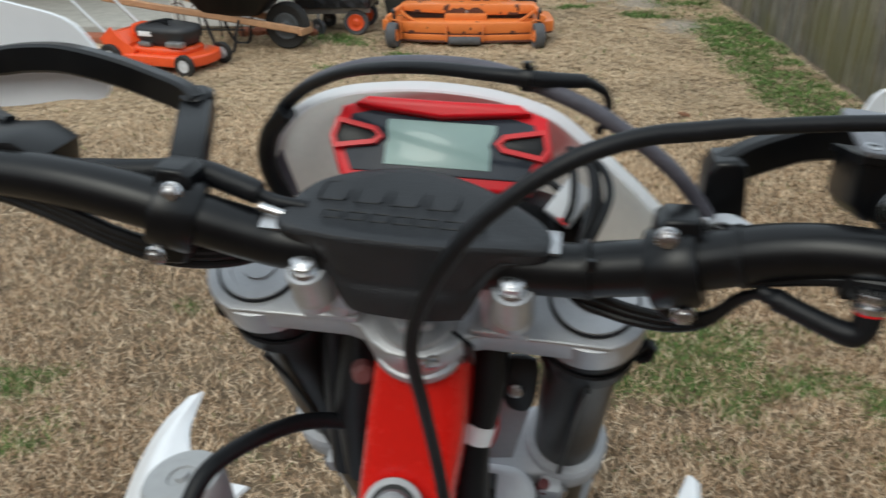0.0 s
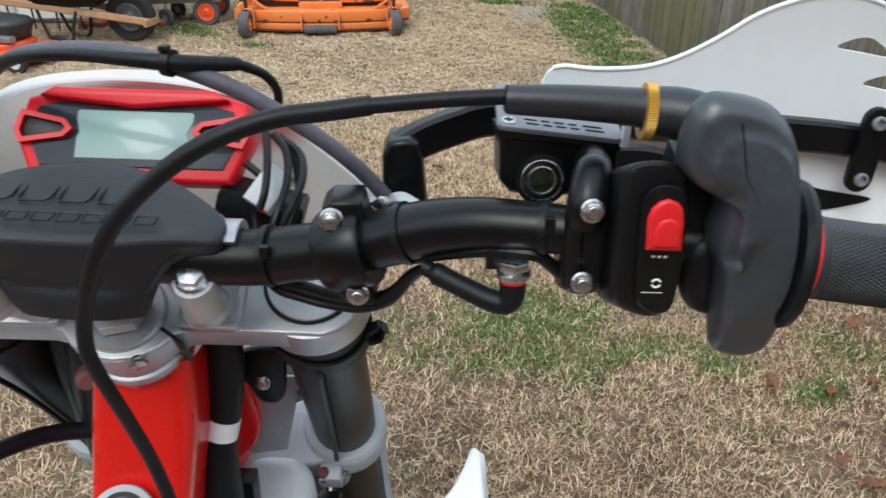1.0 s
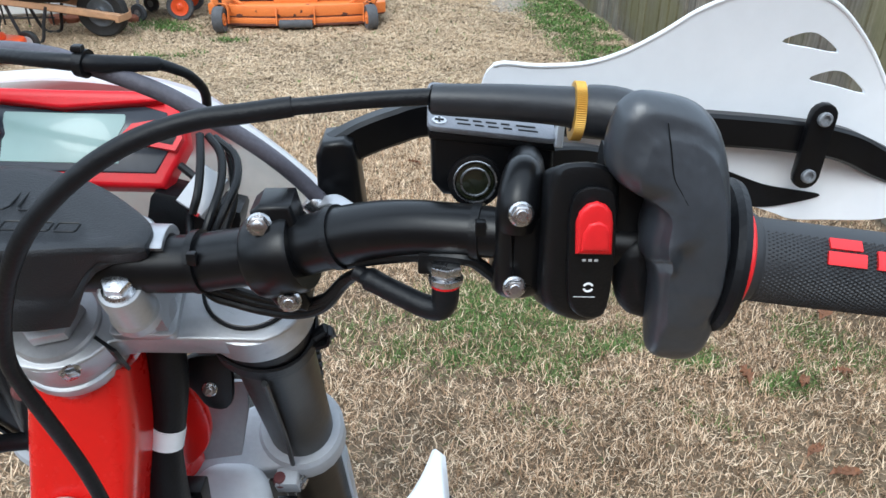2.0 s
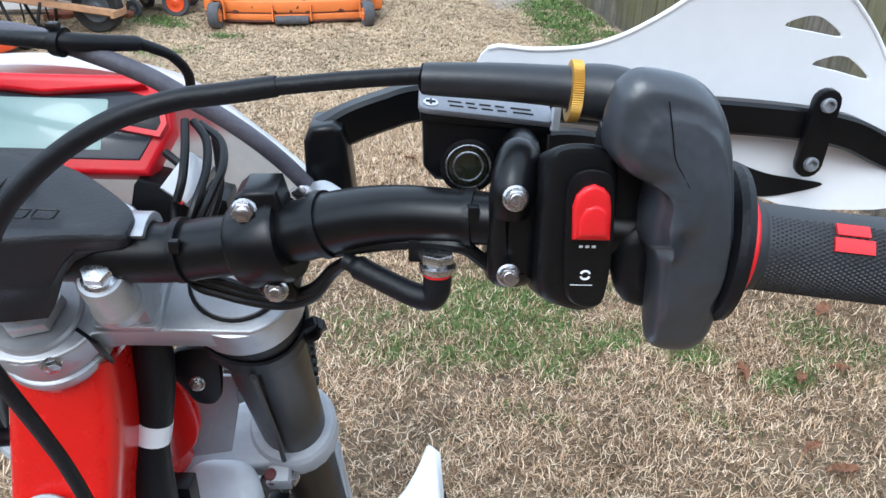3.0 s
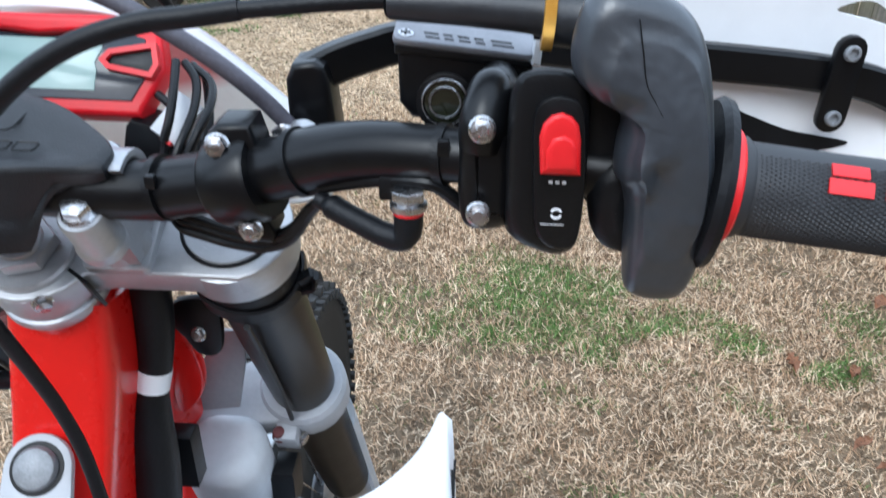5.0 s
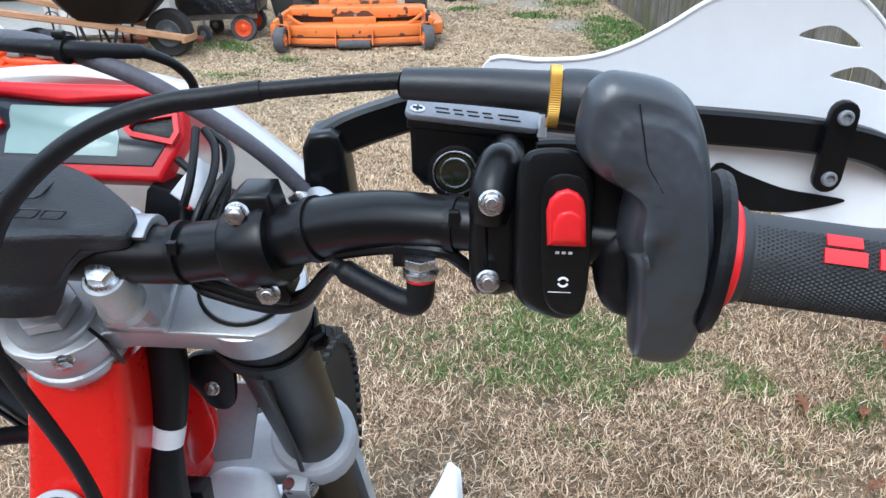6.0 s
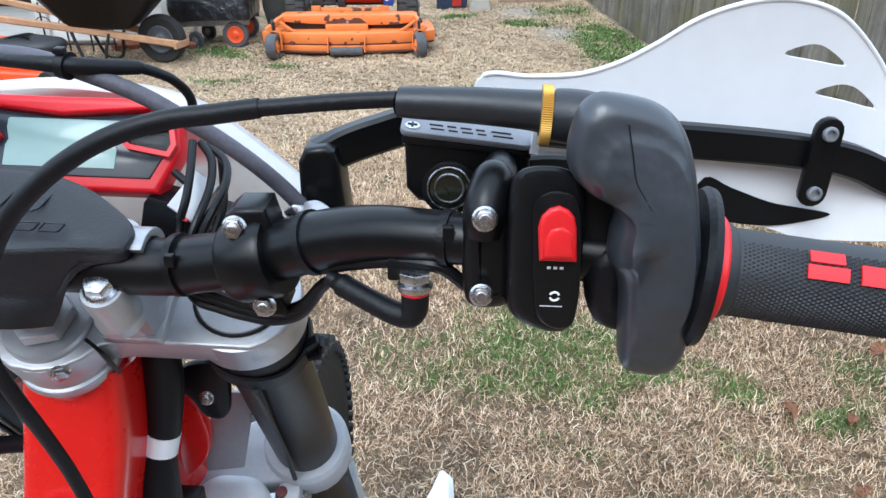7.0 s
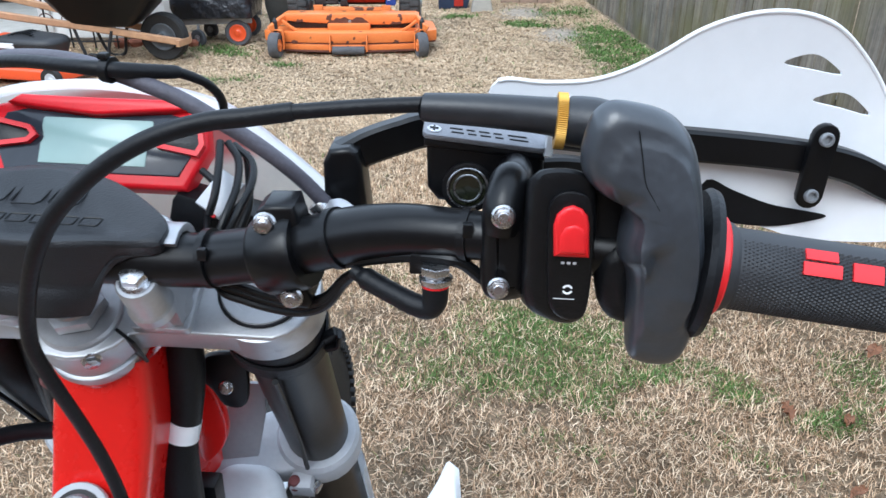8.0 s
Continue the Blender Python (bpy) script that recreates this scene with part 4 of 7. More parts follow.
lathe(bm, [(0.028, -0.15), (0.0335, -0.02), (0.0335, 0.004), (0.031, 0.008), (0.012, 0.009), (0.011, 0.007), (0.006, 0.007), (0.005, 0.011), (0, 0.011)], Matrix.Translation((-0.193, 0.004, -0.2)) @ Matrix.Rotation(radians(-8), 4, "Y"), 36)
bp("tank_cap", bm, LIDGREY, "grey round fuel cap")


def shroud(s, tip, wide=1.0, flare=0.0):
    bm = bmesh.new()
    tx, ty, tz = tip
    rows_ = [
        [(tx - wide * 0.004, ty, tz), (tx, ty - 0.002, tz - 0.002), (tx + 0.006, ty - 0.004, tz - 0.006)],
        [(tx - wide * 0.014, ty - 0.02, tz - 0.012), (tx + 0.002, ty - 0.03, tz - 0.012), (tx + 0.010, ty - 0.025, tz - 0.035)],
        [(tx - wide * 0.03, ty - 0.045, tz - 0.02), (tx + 0.004, ty - 0.06, tz - 0.022), (tx + 0.014, ty - 0.055, tz - 0.08)],
        [(tx - wide * 0.06, ty - 0.072, tz - 0.03), (tx + 0.003, ty - 0.095, tz - 0.035), (tx + 0.016, ty - 0.095, tz - 0.14)],
        [(tx - wide * 0.10, ty - 0.082, tz - 0.043), (tx - 0.01, ty - 0.14, tz - 0.05), (tx + 0.014, ty - 0.14, tz - 0.19)],
        [(tx - wide * 0.16, ty - 0.085, tz - 0.045), (tx - 0.03, ty - 0.20, tz - 0.07), (tx + 0.01, ty - 0.20, tz - 0.22)],
    ]
    for k, r in enumerate(rows_):
        x, y, z = r[2]
        r[:2] = [(a + flare * (0, 0.008, 0.014, 0.015, 0.013, 0.010)[k], b, c_) for a, b, c_ in r[:2]]
        r[2] = (x + flare * (0.004, 0.028, 0.048, 0.062, 0.068, 0.072)[k], y, z)
    g = [[Vector(p) for p in r] for r in rows_]
    cols = [spline([tuple(r[k]) for r in g], 4) for k in range(3)]
    grid = []
    for a, b, c_ in zip(*cols):
        grid.append(spline([a, b, c_], 5))
    front = [[bm.verts.new((s * p[0], p[1], p[2])) for p in r] for r in grid]
    back = [[bm.verts.new((s * (p[0] - 0.003), p[1] + 0.001, p[2] - 0.003)) for p in r] for r in grid]
    for f, sgn in ((front, 1), (back, -1)):
        for a, b in zip(f, f[1:]):
            for i in range(len(a) - 1):
                q = (a[i], a[i + 1], b[i + 1], b[i])
                bm.faces.new(q if sgn > 0 else q[::-1])
    n_, w_ = len(front), len(front[0])
    loop = [(i, 0) for i in range(n_)] + [(n_ - 1, j) for j in range(1, w_)] + [(i, w_ - 1) for i in range(n_ - 2, -1, -1)] + [(0, j) for j in range(w_ - 2, 0, -1)]
    for (i, j), (k, l) in zip(loop, loop[1:] + loop[:1]):
        bm.faces.new((front[i][j], front[k][l], back[k][l], back[i][j]))
    return bp("radiator_shroud", bm, WHITE, "white plastic radiator shroud")


shroud(1, (0.238, 0.170, -0.277))
shroud(-1, (0.2935, 0.215, -0.287), 0.6, 1.0)

# bracket and bolt on the backbone
BR = axis((-0.0085, -0.046, -0.139), (0.05, -0.72, 0.69))
bm = bmesh.new()
lug = [(0.021 * math.cos(radians(a)), 0.021 * math.sin(radians(a))) for a in np.linspace(0, 180, 16)] + [(-0.022, -0.05), (-0.05, -0.06), (-0.06, -0.075), (0.08, -0.075), (0.08, -0.062), (0.025, -0.052)]
prism(bm, lug, 0.0, 0.006, BR, 0.0015)
bp("tank_bracket", bm, mat("grey_white_bracket", (0.40, 0.41, 0.43), 0.5, 0.0, 0.08, 20), "pale grey tank mounting bracket")
bm = bmesh.new()
lathe(bm, [(0.0135, 0.006), (0.0135, 0.0085), (0.0120, 0.011), (0.0085, 0.0122), (0.005, 0.0127), (0, 0.0128)], BR, 28)
bp("bracket_bolt", bm, DULL)
# flat black disc that paints the ring of shadow round the bolt
bm = bmesh.new()
lathe(bm, [(0.0165, 0.0045), (0.0165, 0.0064), (0.0145, 0.0066), (0, 0.0066)], BR, 28)
bp("bolt_shade_ring", bm, RUBBER)

# front mudguard, seen from above between the fork legs
bm = bmesh.new()
rows_ = []
for y, z, w, d in ((0.06, -0.345, 0.045, 0.01), (0.12, -0.335, 0.055, 0.015), (0.2, -0.338, 0.058, 0.02), (0.28, -0.36, 0.058, 0.025), (0.36, -0.40, 0.05, 0.03)):
    rows_.append([(x * w, y + 0.0, z - d * abs(x) ** 2.2) for x in np.linspace(-1, 1, 9)])
up_ = [[bm.verts.new(p) for p in r] for r in rows_]
dn_ = [[bm.verts.new((p[0], p[1], p[2] - 0.004)) for p in r] for r in rows_]
for f in (up_, dn_):
    for a, b in zip(f, f[1:]):
        for i in range(8):
            bm.faces.new((a[i], a[i + 1], b[i + 1], b[i]))
for i in range(len(rows_) - 1):
    for j in (0, 8):
        bm.faces.new((up_[i][j], up_[i + 1][j], dn_[i + 1][j], dn_[i][j]))
bp("front_mudguard", bm, WHITE, "white plastic front mudguard")
# front wheel
AX = Vector((-0.026, 0.570, -0.850))
bm = bmesh.new()
WR = HEAD + AX.z - 0.004
WM = Matrix.Translation(AX) @ Matrix.Rotation(math.pi / 2, 4, "Y")
prof = [(WR - 0.085, -0.026), (WR - 0.06, -0.036), (WR - 0.03, -0.039), (WR - 0.014, -0.031), (WR - 0.008, 0), (WR - 0.014, 0.031), (WR - 0.03, 0.039), (WR - 0.06, 0.036), (WR - 0.085, 0.026)]
lathe(bm, prof, WM, 64)
for i in range(72):
    a = 2 * math.pi * i / 72
    for x, r in ((-0.027 if i % 2 else -0.010, WR - 0.008), (0.010 if i % 2 else 0.027, WR - 0.008), (0.037, WR - 0.024), (-0.037, WR - 0.024)):
        p = AX + Vector((x, math.cos(a) * r, math.sin(a) * r))
        box(bm, (0.016, 0.02, 0.016), Matrix.Translation(p) @ Matrix.Rotation(a, 4, "X") @ Matrix.Rotation(math.pi / 2, 4, "Z"), 0.002)
wheel = bp("front_wheel", bm, TYRE, "knobbly front tyre")
bm = bmesh.new()
lathe(bm, [(WR - 0.10, -0.02), (WR - 0.083, -0.022), (WR - 0.088, 0), (WR - 0.083, 0.022), (WR - 0.10, 0.02), (WR - 0.104, 0)], WM, 64)
bp("rim", bm, BLACK, "", wheel)
bm = bmesh.new()
lathe(bm, [(0.02, -0.06), (0.045, -0.05), (0.03, -0.03), (0.03, 0.03), (0.045, 0.05), (0.02, 0.06)], WM, 32)
bp("hub", bm, SILVER, "", wheel)
bm = bmesh.new()
for i in range(32):
    a, s = 2 * math.pi * i / 32, (1 if i % 2 else -1)
    tube(bm, [AX + Vector((0.045 * s, 0.03 * math.cos(a + 0.5 * s), 0.03 * math.sin(a + 0.5 * s))), AX + Vector((0, (WR - 0.1) * math.cos(a), (WR - 0.1) * math.sin(a)))], 0.002, 6, 1)
bp("spokes", bm, CHROME, "", wheel)
# hidden rest of the machine, low and behind
bm = bmesh.new()
box(bm, (0.30, 0.34, 0.36), Matrix.Translation((0, -0.25, -0.72)), 0.05)
bp("engine", bm, PLASTIC)


# ---- the yard ----
GROUND = mat("dry_lawn_soil", (0.29, 0.218, 0.146), 0.95, 0, 0.0, 6.0, 1.0, 45, col2=(0.125, 0.092, 0.060), spec=0.1)
xs_ = np.concatenate([[-3000, -300, -40], np.linspace(-8, 8, 60), [40, 300, 3000]])
ys_ = np.concatenate([[-3000, -300, -40], np.linspace(-4, 14, 60), [40, 300, 3000]])


def relief(x, y):
    """Low humps of the lawn."""
    if abs(x) > 9 or not -5 < y < 15:
        return 0.0
    return 0.012 * noise.noise(Vector((x * 0.9, y * 0.9, 0.3))) + 0.006 * noise.noise(Vector((x * 3.1, y * 3.1, 1.3)))


bm = bmesh.new()
gv = [[bm.verts.new((x, y, relief(x, y) - 0.008)) for y in ys_] for x in xs_]
for a, b in zip(gv, gv[1:]):
    for i in range(len(ys_) - 1):
        bm.faces.new((a[i], b[i], b[i + 1], a[i + 1]))
ground = tagged(part("ground", bm, GROUND), "dormant tan lawn with green patches", "ground", kind="structure")

# patches of living grass: centre x, y, half sizes, strength
GREEN = [(0.45, 1.74, 0.40, 0.26, 1.15), (0.85, 1.52, 0.28, 0.13, 1.0), (1.06, 1.46, 0.08, 0.06, 1.2), (1.32, 1.38, 0.10, 0.06, 0.9), (0.95, 1.85, 0.35, 0.12, 0.4), (1.55, 1.5, 0.25, 0.25, 0.45), (0.55, 1.25, 0.2, 0.1, 0.35),
         (-1.5, 5.28, 0.26, 0.12, 1.0), (-1.16, 5.73, 0.16, 0.08, 0.9), (1.72, 6.2, 0.32, 1.1, 1.5), (1.05, 7.45, 0.28, 0.16, 1.2), (0.33, 7.8, 0.22, 0.12, 0.9), (1.45, 8.0, 0.35, 0.4, 0.8), (1.75, 4.6, 0.28, 1.0, 1.3),
         (-1.55, 1.38, 0.16, 0.12, 0.8), (-1.4, 1.12, 0.14, 0.10, 0.8), (-1.2, 1.83, 0.10, 0.06, 0.7), (-1.75, 6.2, 0.4, 0.25, 0.7), (-2.1, 6.3, 0.5, 0.15, 0.6), (-0.6, 2.6, 0.25, 0.12, 0.5), (1.2, 2.4, 0.5, 0.2, 0.35), (-0.4, 4.6, 0.4, 0.15, 0.3), (0.6, 0.9, 0.3, 0.1, 0.3)]
BARE = [(1.30, 6.95, 0.30, 0.48), (1.03, 8.1, 0.34, 0.45)]


RAG = np.random.default_rng(11).uniform(0, 2 * np.pi, (14, 3))


def ragged(x, y):
    """Broken clumps: sums of a few waves, so that patches have uneven outlines."""
    v = np.zeros_like(x)
    for i, (a, b, c_) in enumerate(RAG):
        f = 5 + 3.1 * i
        v += np.sin(f * (x * math.cos(a) + y * math.sin(a)) + b) / (1 + 0.25 * i)
    return v


def greenness(x, y):
    g = np.zeros_like(x)
    x = x + 0.03 * np.sin(9 * y + 3 * x)
    y = y + 0.03 * np.sin(11 * x)
    for cx, cy, rx, ry, k in GREEN:
        g = np.maximum(g, k * np.exp(-(((x - cx) / rx) ** 2 + ((y - cy) / ry) ** 2) * 0.9))
    return np.clip((g - 0.22) * 1.9 * (1.0 + 0.38 * ragged(x, y)), 0, 1.3)


def blades(name, count, area, keep, length, width, lift, curl, material, label, seed, segs=3):
    """Thousands of curled blades strewn over an area, as one object."""
    rng = np.random.default_rng(seed)
    x0, x1, y0, y1, power = area
    x = rng.uniform(x0, x1, count)
    y = y0 + (y1 - y0) * rng.random(count) ** power
    ok = keep(x, y, rng.random(count))
    x, y = x[ok], y[ok]
    n = len(x)
    far = 1 + np.clip((y - 2.0) / 4.0, 0, 2.0)
    ln = rng.uniform(*length, n) * far ** 0.4
    wd = rng.uniform(*width, n) * far ** 0.7
    tuft = ragged(x * 2.3 + 4, y * 2.3)
    az = rng.uniform(0, 2 * np.pi, n) + 0.5 * tuft
    el = rng.uniform(*lift, n)
    turn, bend = rng.uniform(-curl, curl, n), rng.uniform(-1.6, 0.3, n)
    z0 = np.array([relief(a, b) for a, b in zip(x, y)]) - 0.006 + rng.uniform(0, 0.010, n) + 0.004 * np.clip(tuft, -1, 2)
    px, py, pz = x.copy(), y.copy(), z0.copy()
    pts = np.zeros((n, 2 * segs + 1, 3))
    for k in range(segs + 1):
        s = k / segs
        a, e_ = az + turn * s, el + bend * s
        dx, dy = np.cos(a), np.sin(a)
        w = wd * (1 - 0.7 * s ** 2)
        if k < segs:
            pts[:, 2 * k] = np.stack([px - dy * w / 2, py + dx * w / 2, pz], 1)
            pts[:, 2 * k + 1] = np.stack([px + dy * w / 2, py - dx * w / 2, pz], 1)
        else:
            pts[:, 2 * segs] = np.stack([px, py, pz], 1)
        px, py, pz = px + dx * np.cos(e_) * ln / segs, py + dy * np.cos(e_) * ln / segs, np.maximum(pz + np.sin(e_) * ln / segs, z0 - 0.002)
    base = np.arange(n)[:, None] * (2 * segs + 1)
    quads = np.concatenate([base + np.array([2 * k, 2 * k + 1, 2 * k + 3, 2 * k + 2]) for k in range(segs - 1)])
    tips = base + np.array([2 * segs - 2, 2 * segs - 1, 2 * segs])
    me = bpy.data.meshes.new(name)
    me.from_pydata(pts.reshape(-1, 3).tolist(), [], quads.tolist() + tips.tolist())
    me.materials.append(material)
    return tagged(new(name, me), label, "grass", kind="stuff")


def blade_mat(name, cols, rough=0.8, patch=(3.0, 0.75, 1.25)):
    m = bpy.data.materials.new(name)
    m.use_nodes = True
    nt = m.node_tree
    g = nt.nodes.new("ShaderNodeNewGeometry")
    r = nt.nodes.new("ShaderNodeValToRGB")
    el = r.color_ramp.elements
    while len(el) < len(cols):
        el.new(0.5)
    for i, c_ in enumerate(cols):
        el[i].position, el[i].color = i / (len(cols) - 1), (*c_, 1)
    nt.links.new(g.outputs["Random Per Island"], r.inputs[0])
    tc = nt.nodes.new("ShaderNodeTexCoord")
    nz = nt.nodes.new("ShaderNodeTexNoise")
    nz.inputs["Scale"].default_value = patch[0]
    nt.links.new(tc.outputs["Object"], nz.inputs["Vector"])
    mr = nt.nodes.new("ShaderNodeMapRange")
    mr.inputs["To Min"].default_value, mr.inputs["To Max"].default_value = patch[1], patch[2]
    nt.links.new(nz.outputs["Fac"], mr.inputs["Value"])
    mx = nt.nodes.new("ShaderNodeVectorMath")
    mx.operation = "SCALE"
    nt.links.new(r.outputs[0], mx.inputs[0])
    nt.links.new(mr.outputs[0], mx.inputs["Scale"])
    b_ = nt.nodes["Principled BSDF"]
    nt.links.new(mx.outputs[0], b_.inputs["Base Color"])
    b_.inputs["Roughness"].default_value = rough
    b_.inputs["Specular IOR Level"].default_value = 0.2
    return m


STRAW = blade_mat("straw_grass", [(0.055, 0.031, 0.017), (0.34, 0.212, 0.120), (0.70, 0.495, 0.318), (0.97, 0.785, 0.56), (0.54, 0.350, 0.210), (0.085, 0.050, 0.029)])
# thatch tones darkened, so the shade in gaps between blades is in the colour
THATCH = blade_mat("darkened_brown_thatch", [(0.022, 0.013, 0.008), (0.055, 0.036, 0.022), (0.15, 0.108, 0.071), (0.34, 0.262, 0.182), (0.085, 0.055, 0.034), (0.032, 0.020, 0.013)])
# pale far straw; part of the far lawn's brighter light is in this colour
PALE = blade_mat("paler_straw_grass", [(0.36, 0.245, 0.145), (0.48, 0.352, 0.220), (0.60, 0.455, 0.300), (0.70, 0.555, 0.385), (0.53, 0.392, 0.250), (0.41, 0.288, 0.175)], patch=(1.6, 0.68, 1.28))
LIVE = blade_mat("green_grass", [(0.030, 0.058, 0.012), (0.070, 0.128, 0.026), (0.125, 0.212, 0.050), (0.19, 0.29, 0.095), (0.045, 0.085, 0.020)])


def thin(x, y):
    """Where the sward is worn thin and soil shows."""
    worn = 0.45 * np.exp(-((x - 1.40) / 0.45) ** 2 - ((y - 0.98) / 0.28) ** 2)
    return np.clip(0.35 * ragged(x * 0.45 + 1.7, y * 0.45 - 0.6) + 0.05, 0, 0.45) + worn


def not_bare(x, y, r):
    k = np.zeros_like(x)
    for cx, cy, rx, ry in BARE:
        k = np.maximum(k, np.exp(-(((x - cx) / rx) ** 2 + ((y - cy) / ry) ** 2) ** 2))
    return (r > k * 0.97) & (r > np.clip(greenness(x, y), 0, 1) * (0.55 + 0.35 * np.clip(y - 3.0, 0, 1))) & (r > thin(x, y)) & (x < 2.33 - 0.06 * y)


def near_half(x, y, r):
    fade = np.clip((y - 2.4) / 2.0, 0, 1)
    return not_bare(x, y, (r - fade) / np.maximum(1 - fade, 1e-3)) & (r > fade) & (r < np.maximum(side(x, y), fade))


def far_half(x, y, r):
    fade = np.clip((4.2 - y) / 1.8, 0, 1)
    return not_bare(x, y, (r - fade) / np.maximum(1 - fade, 1e-3)) & (r > fade)


def side(x, y):
    """1 in the lawn before the motorcycle, falling off raggedly to 0 at its sides."""
    w = 0.25 * np.sin(2.1 * y) + 0.15 * np.sin(5.3 * x + 1.0)
    return np.clip((x + 3.1 + w) / 0.9, 0, 1) * np.clip((y - 0.45 + 0.3 * w) / 0.5, 0, 1)


def around(x, y, r):
    """The lawn on every side, thinning out away from the motorcycle."""
    seen = np.maximum(side(x, y), np.clip((x + 3.6 + 0.4 * np.sin(1.7 * y)) / 1.2, 0, 1) * np.clip((y - 2.6) / 1.6, 0, 1))
    out = np.clip((np.hypot(x + 0.5, y - 3.5) - 5.0) / 6.0, 0, 0.75)
    return (r > np.maximum(seen, out)) & (x < 2.3 - 0.06 * y)


def pale(x, y, r):
    """The far lawn, ragged where it passes into the rest."""
    return far_half(x, y, r) & (r > np.clip((-3.3 - x + 0.4 * np.sin(1.7 * y)) / 1.2, 0, 1)) & (r > np.clip((y - 9.3) / 1.2, 0, 1))


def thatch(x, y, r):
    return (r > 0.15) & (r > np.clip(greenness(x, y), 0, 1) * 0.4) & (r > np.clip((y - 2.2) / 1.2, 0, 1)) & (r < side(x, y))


blades("dry_grass", 230000, (-0.7, 2.3, 0.62, 4.4, 0.95), near_half, (0.018, 0.050), (0.0015, 0.0031), (0.0, 1.35), 3.4, STRAW, "short dormant straw coloured grass", 1)
blades("dry_grass", 140000, (-3.1, -0.7, 0.45, 4.4, 1.0), near_half, (0.022, 0.056), (0.0016, 0.0032), (0.0, 1.2), 2.8, STRAW, "short dormant straw coloured grass", 12, 2)
blades("dry_thatch", 320000, (-3.1, 2.3, 0.45, 3.4, 0.9), thatch, (0.008, 0.026), (0.0010, 0.0024), (-0.05, 0.5), 2.6, THATCH, "short broken brown thatch, darkened like the shaded gaps between the blades", 9, 2)
blades("dry_grass", 490000, (-4.6, 2.3, 2.4, 10.5, 1.25), pale, (0.025, 0.05), (0.0032, 0.0062), (0.0, 0.45), 1.6, PALE, "short pale straw coloured grass, painted paler for the brighter far lawn", 2, 2)
blades("dry_grass", 150000, (-7.5, 2.4, -3.9, 12.5, 1.0), around, (0.03, 0.065), (0.005, 0.010), (0.0, 0.6), 1.8, STRAW, "short dormant straw coloured grass", 7, 2)
blades("green_grass", 400000, (-2.0, 2.2, 0.55, 3.2, 0.9), lambda x, y, r: r < greenness(x, y) * 1.05 + 0.006, (0.012, 0.034), (0.0016, 0.0034), (0.2, 1.2), 1.8, LIVE, "patches of short green grass", 3, 2)
blades("green_grass", 220000, (-4.5, 2.2, 3.2, 9.5, 1.0), lambda x, y, r: (r < greenness(x, y) * 0.85 + 0.010) & (x < 2.33 - 0.06 * y), (0.02, 0.045), (0.003, 0.006), (0.2, 0.9), 1.2, LIVE, "patches of short green grass", 5, 2)

# bare grey gravel where the grass has worn away
GRAVEL = mat("grey_gravel", (0.44, 0.385, 0.32), 0.95, 0, 0.0, 22, 1.0, 160, col2=(0.19, 0.155, 0.12), spec=0.1)
for gx, gy, rx, ry in BARE:
    bm = bmesh.new()
    mid = bm.verts.new((gx, gy, relief(gx, gy) + 0.001))
    last = []
    for k in range(40):
        a = 2 * math.pi * k / 40
        f = 1.0 + 0.16 * math.sin(3 * a + gx * 9) + 0.10 * math.sin(7 * a + gy) + 0.05 * math.sin(13 * a)
        x, y = gx + rx * f * math.cos(a), gy + ry * f * math.sin(a)
        last.append(bm.verts.new((x, y, relief(x, y) - 0.004)))
    for k in range(40):
        bm.faces.new((mid, last[k], last[(k + 1) % 40]))
    tagged(part("gravel", bm, GRAVEL), "bare patch of grey gravel in the lawn", "gravel", kind="stuff")

# fence of grey boards
FENCE = mat("weathered_fence_wood", (0.235, 0.212, 0.175), 0.85, 0, 0.3, 6, 0.5, 90)
nt = FENCE.node_tree
tcn = nt.nodes["Texture Coordinate"]
oi = nt.nodes.new("ShaderNodeObjectInfo")
vary = nt.nodes.new("ShaderNodeMapRange")
vary.inputs["To Min"].default_value, vary.inputs["To Max"].default_value = 0.7, 1.25
nt.links.new(oi.outputs["Random"], vary.inputs["Value"])
grain = nt.nodes.new("ShaderNodeTexNoise")
grain.inputs["Scale"].default_value, grain.inputs["Detail"].default_value = 1.0, 8
stretch = nt.nodes.new("ShaderNodeMapping")
stretch.inputs["Scale"].default_value = (60, 60, 2.5)
nt.links.new(tcn.outputs["Object"], stretch.inputs["Vector"])
nt.links.new(stretch.outputs[0], grain.inputs["Vector"])
gmr = nt.nodes.new("ShaderNodeMapRange")
gmr.inputs["From Min"].default_value, gmr.inputs["From Max"].default_value = 0.3, 0.7
gmr.inputs["To Min"].default_value, gmr.inputs["To Max"].default_value = 0.55, 1.15
nt.links.new(grain.outputs["Fac"], gmr.inputs["Value"])
mul = nt.nodes.new("ShaderNodeMath")
mul.operation = "MULTIPLY"
nt.links.new(vary.outputs[0], mul.inputs[0])
nt.links.new(gmr.outputs[0], mul.inputs[1])
sc = nt.nodes.new("ShaderNodeVectorMath")
sc.operation = "SCALE"
nt.links.new(nt.nodes["Color Ramp"].outputs[0], sc.inputs[0])
nt.links.new(mul.outputs[0], sc.inputs["Scale"])
# algae stains with ragged outlines
alg = nt.nodes.new("ShaderNodeTexNoise")
alg.inputs["Scale"].default_value, alg.inputs["Detail"].default_value = 1.4, 7
nt.links.new(tcn.outputs["Object"], alg.inputs["Vector"])
amr = nt.nodes.new("ShaderNodeMapRange")
amr.inputs["From Min"].default_value, amr.inputs["From Max"].default_value = 0.43, 0.62
amr.inputs["To Max"].default_value = 0.65
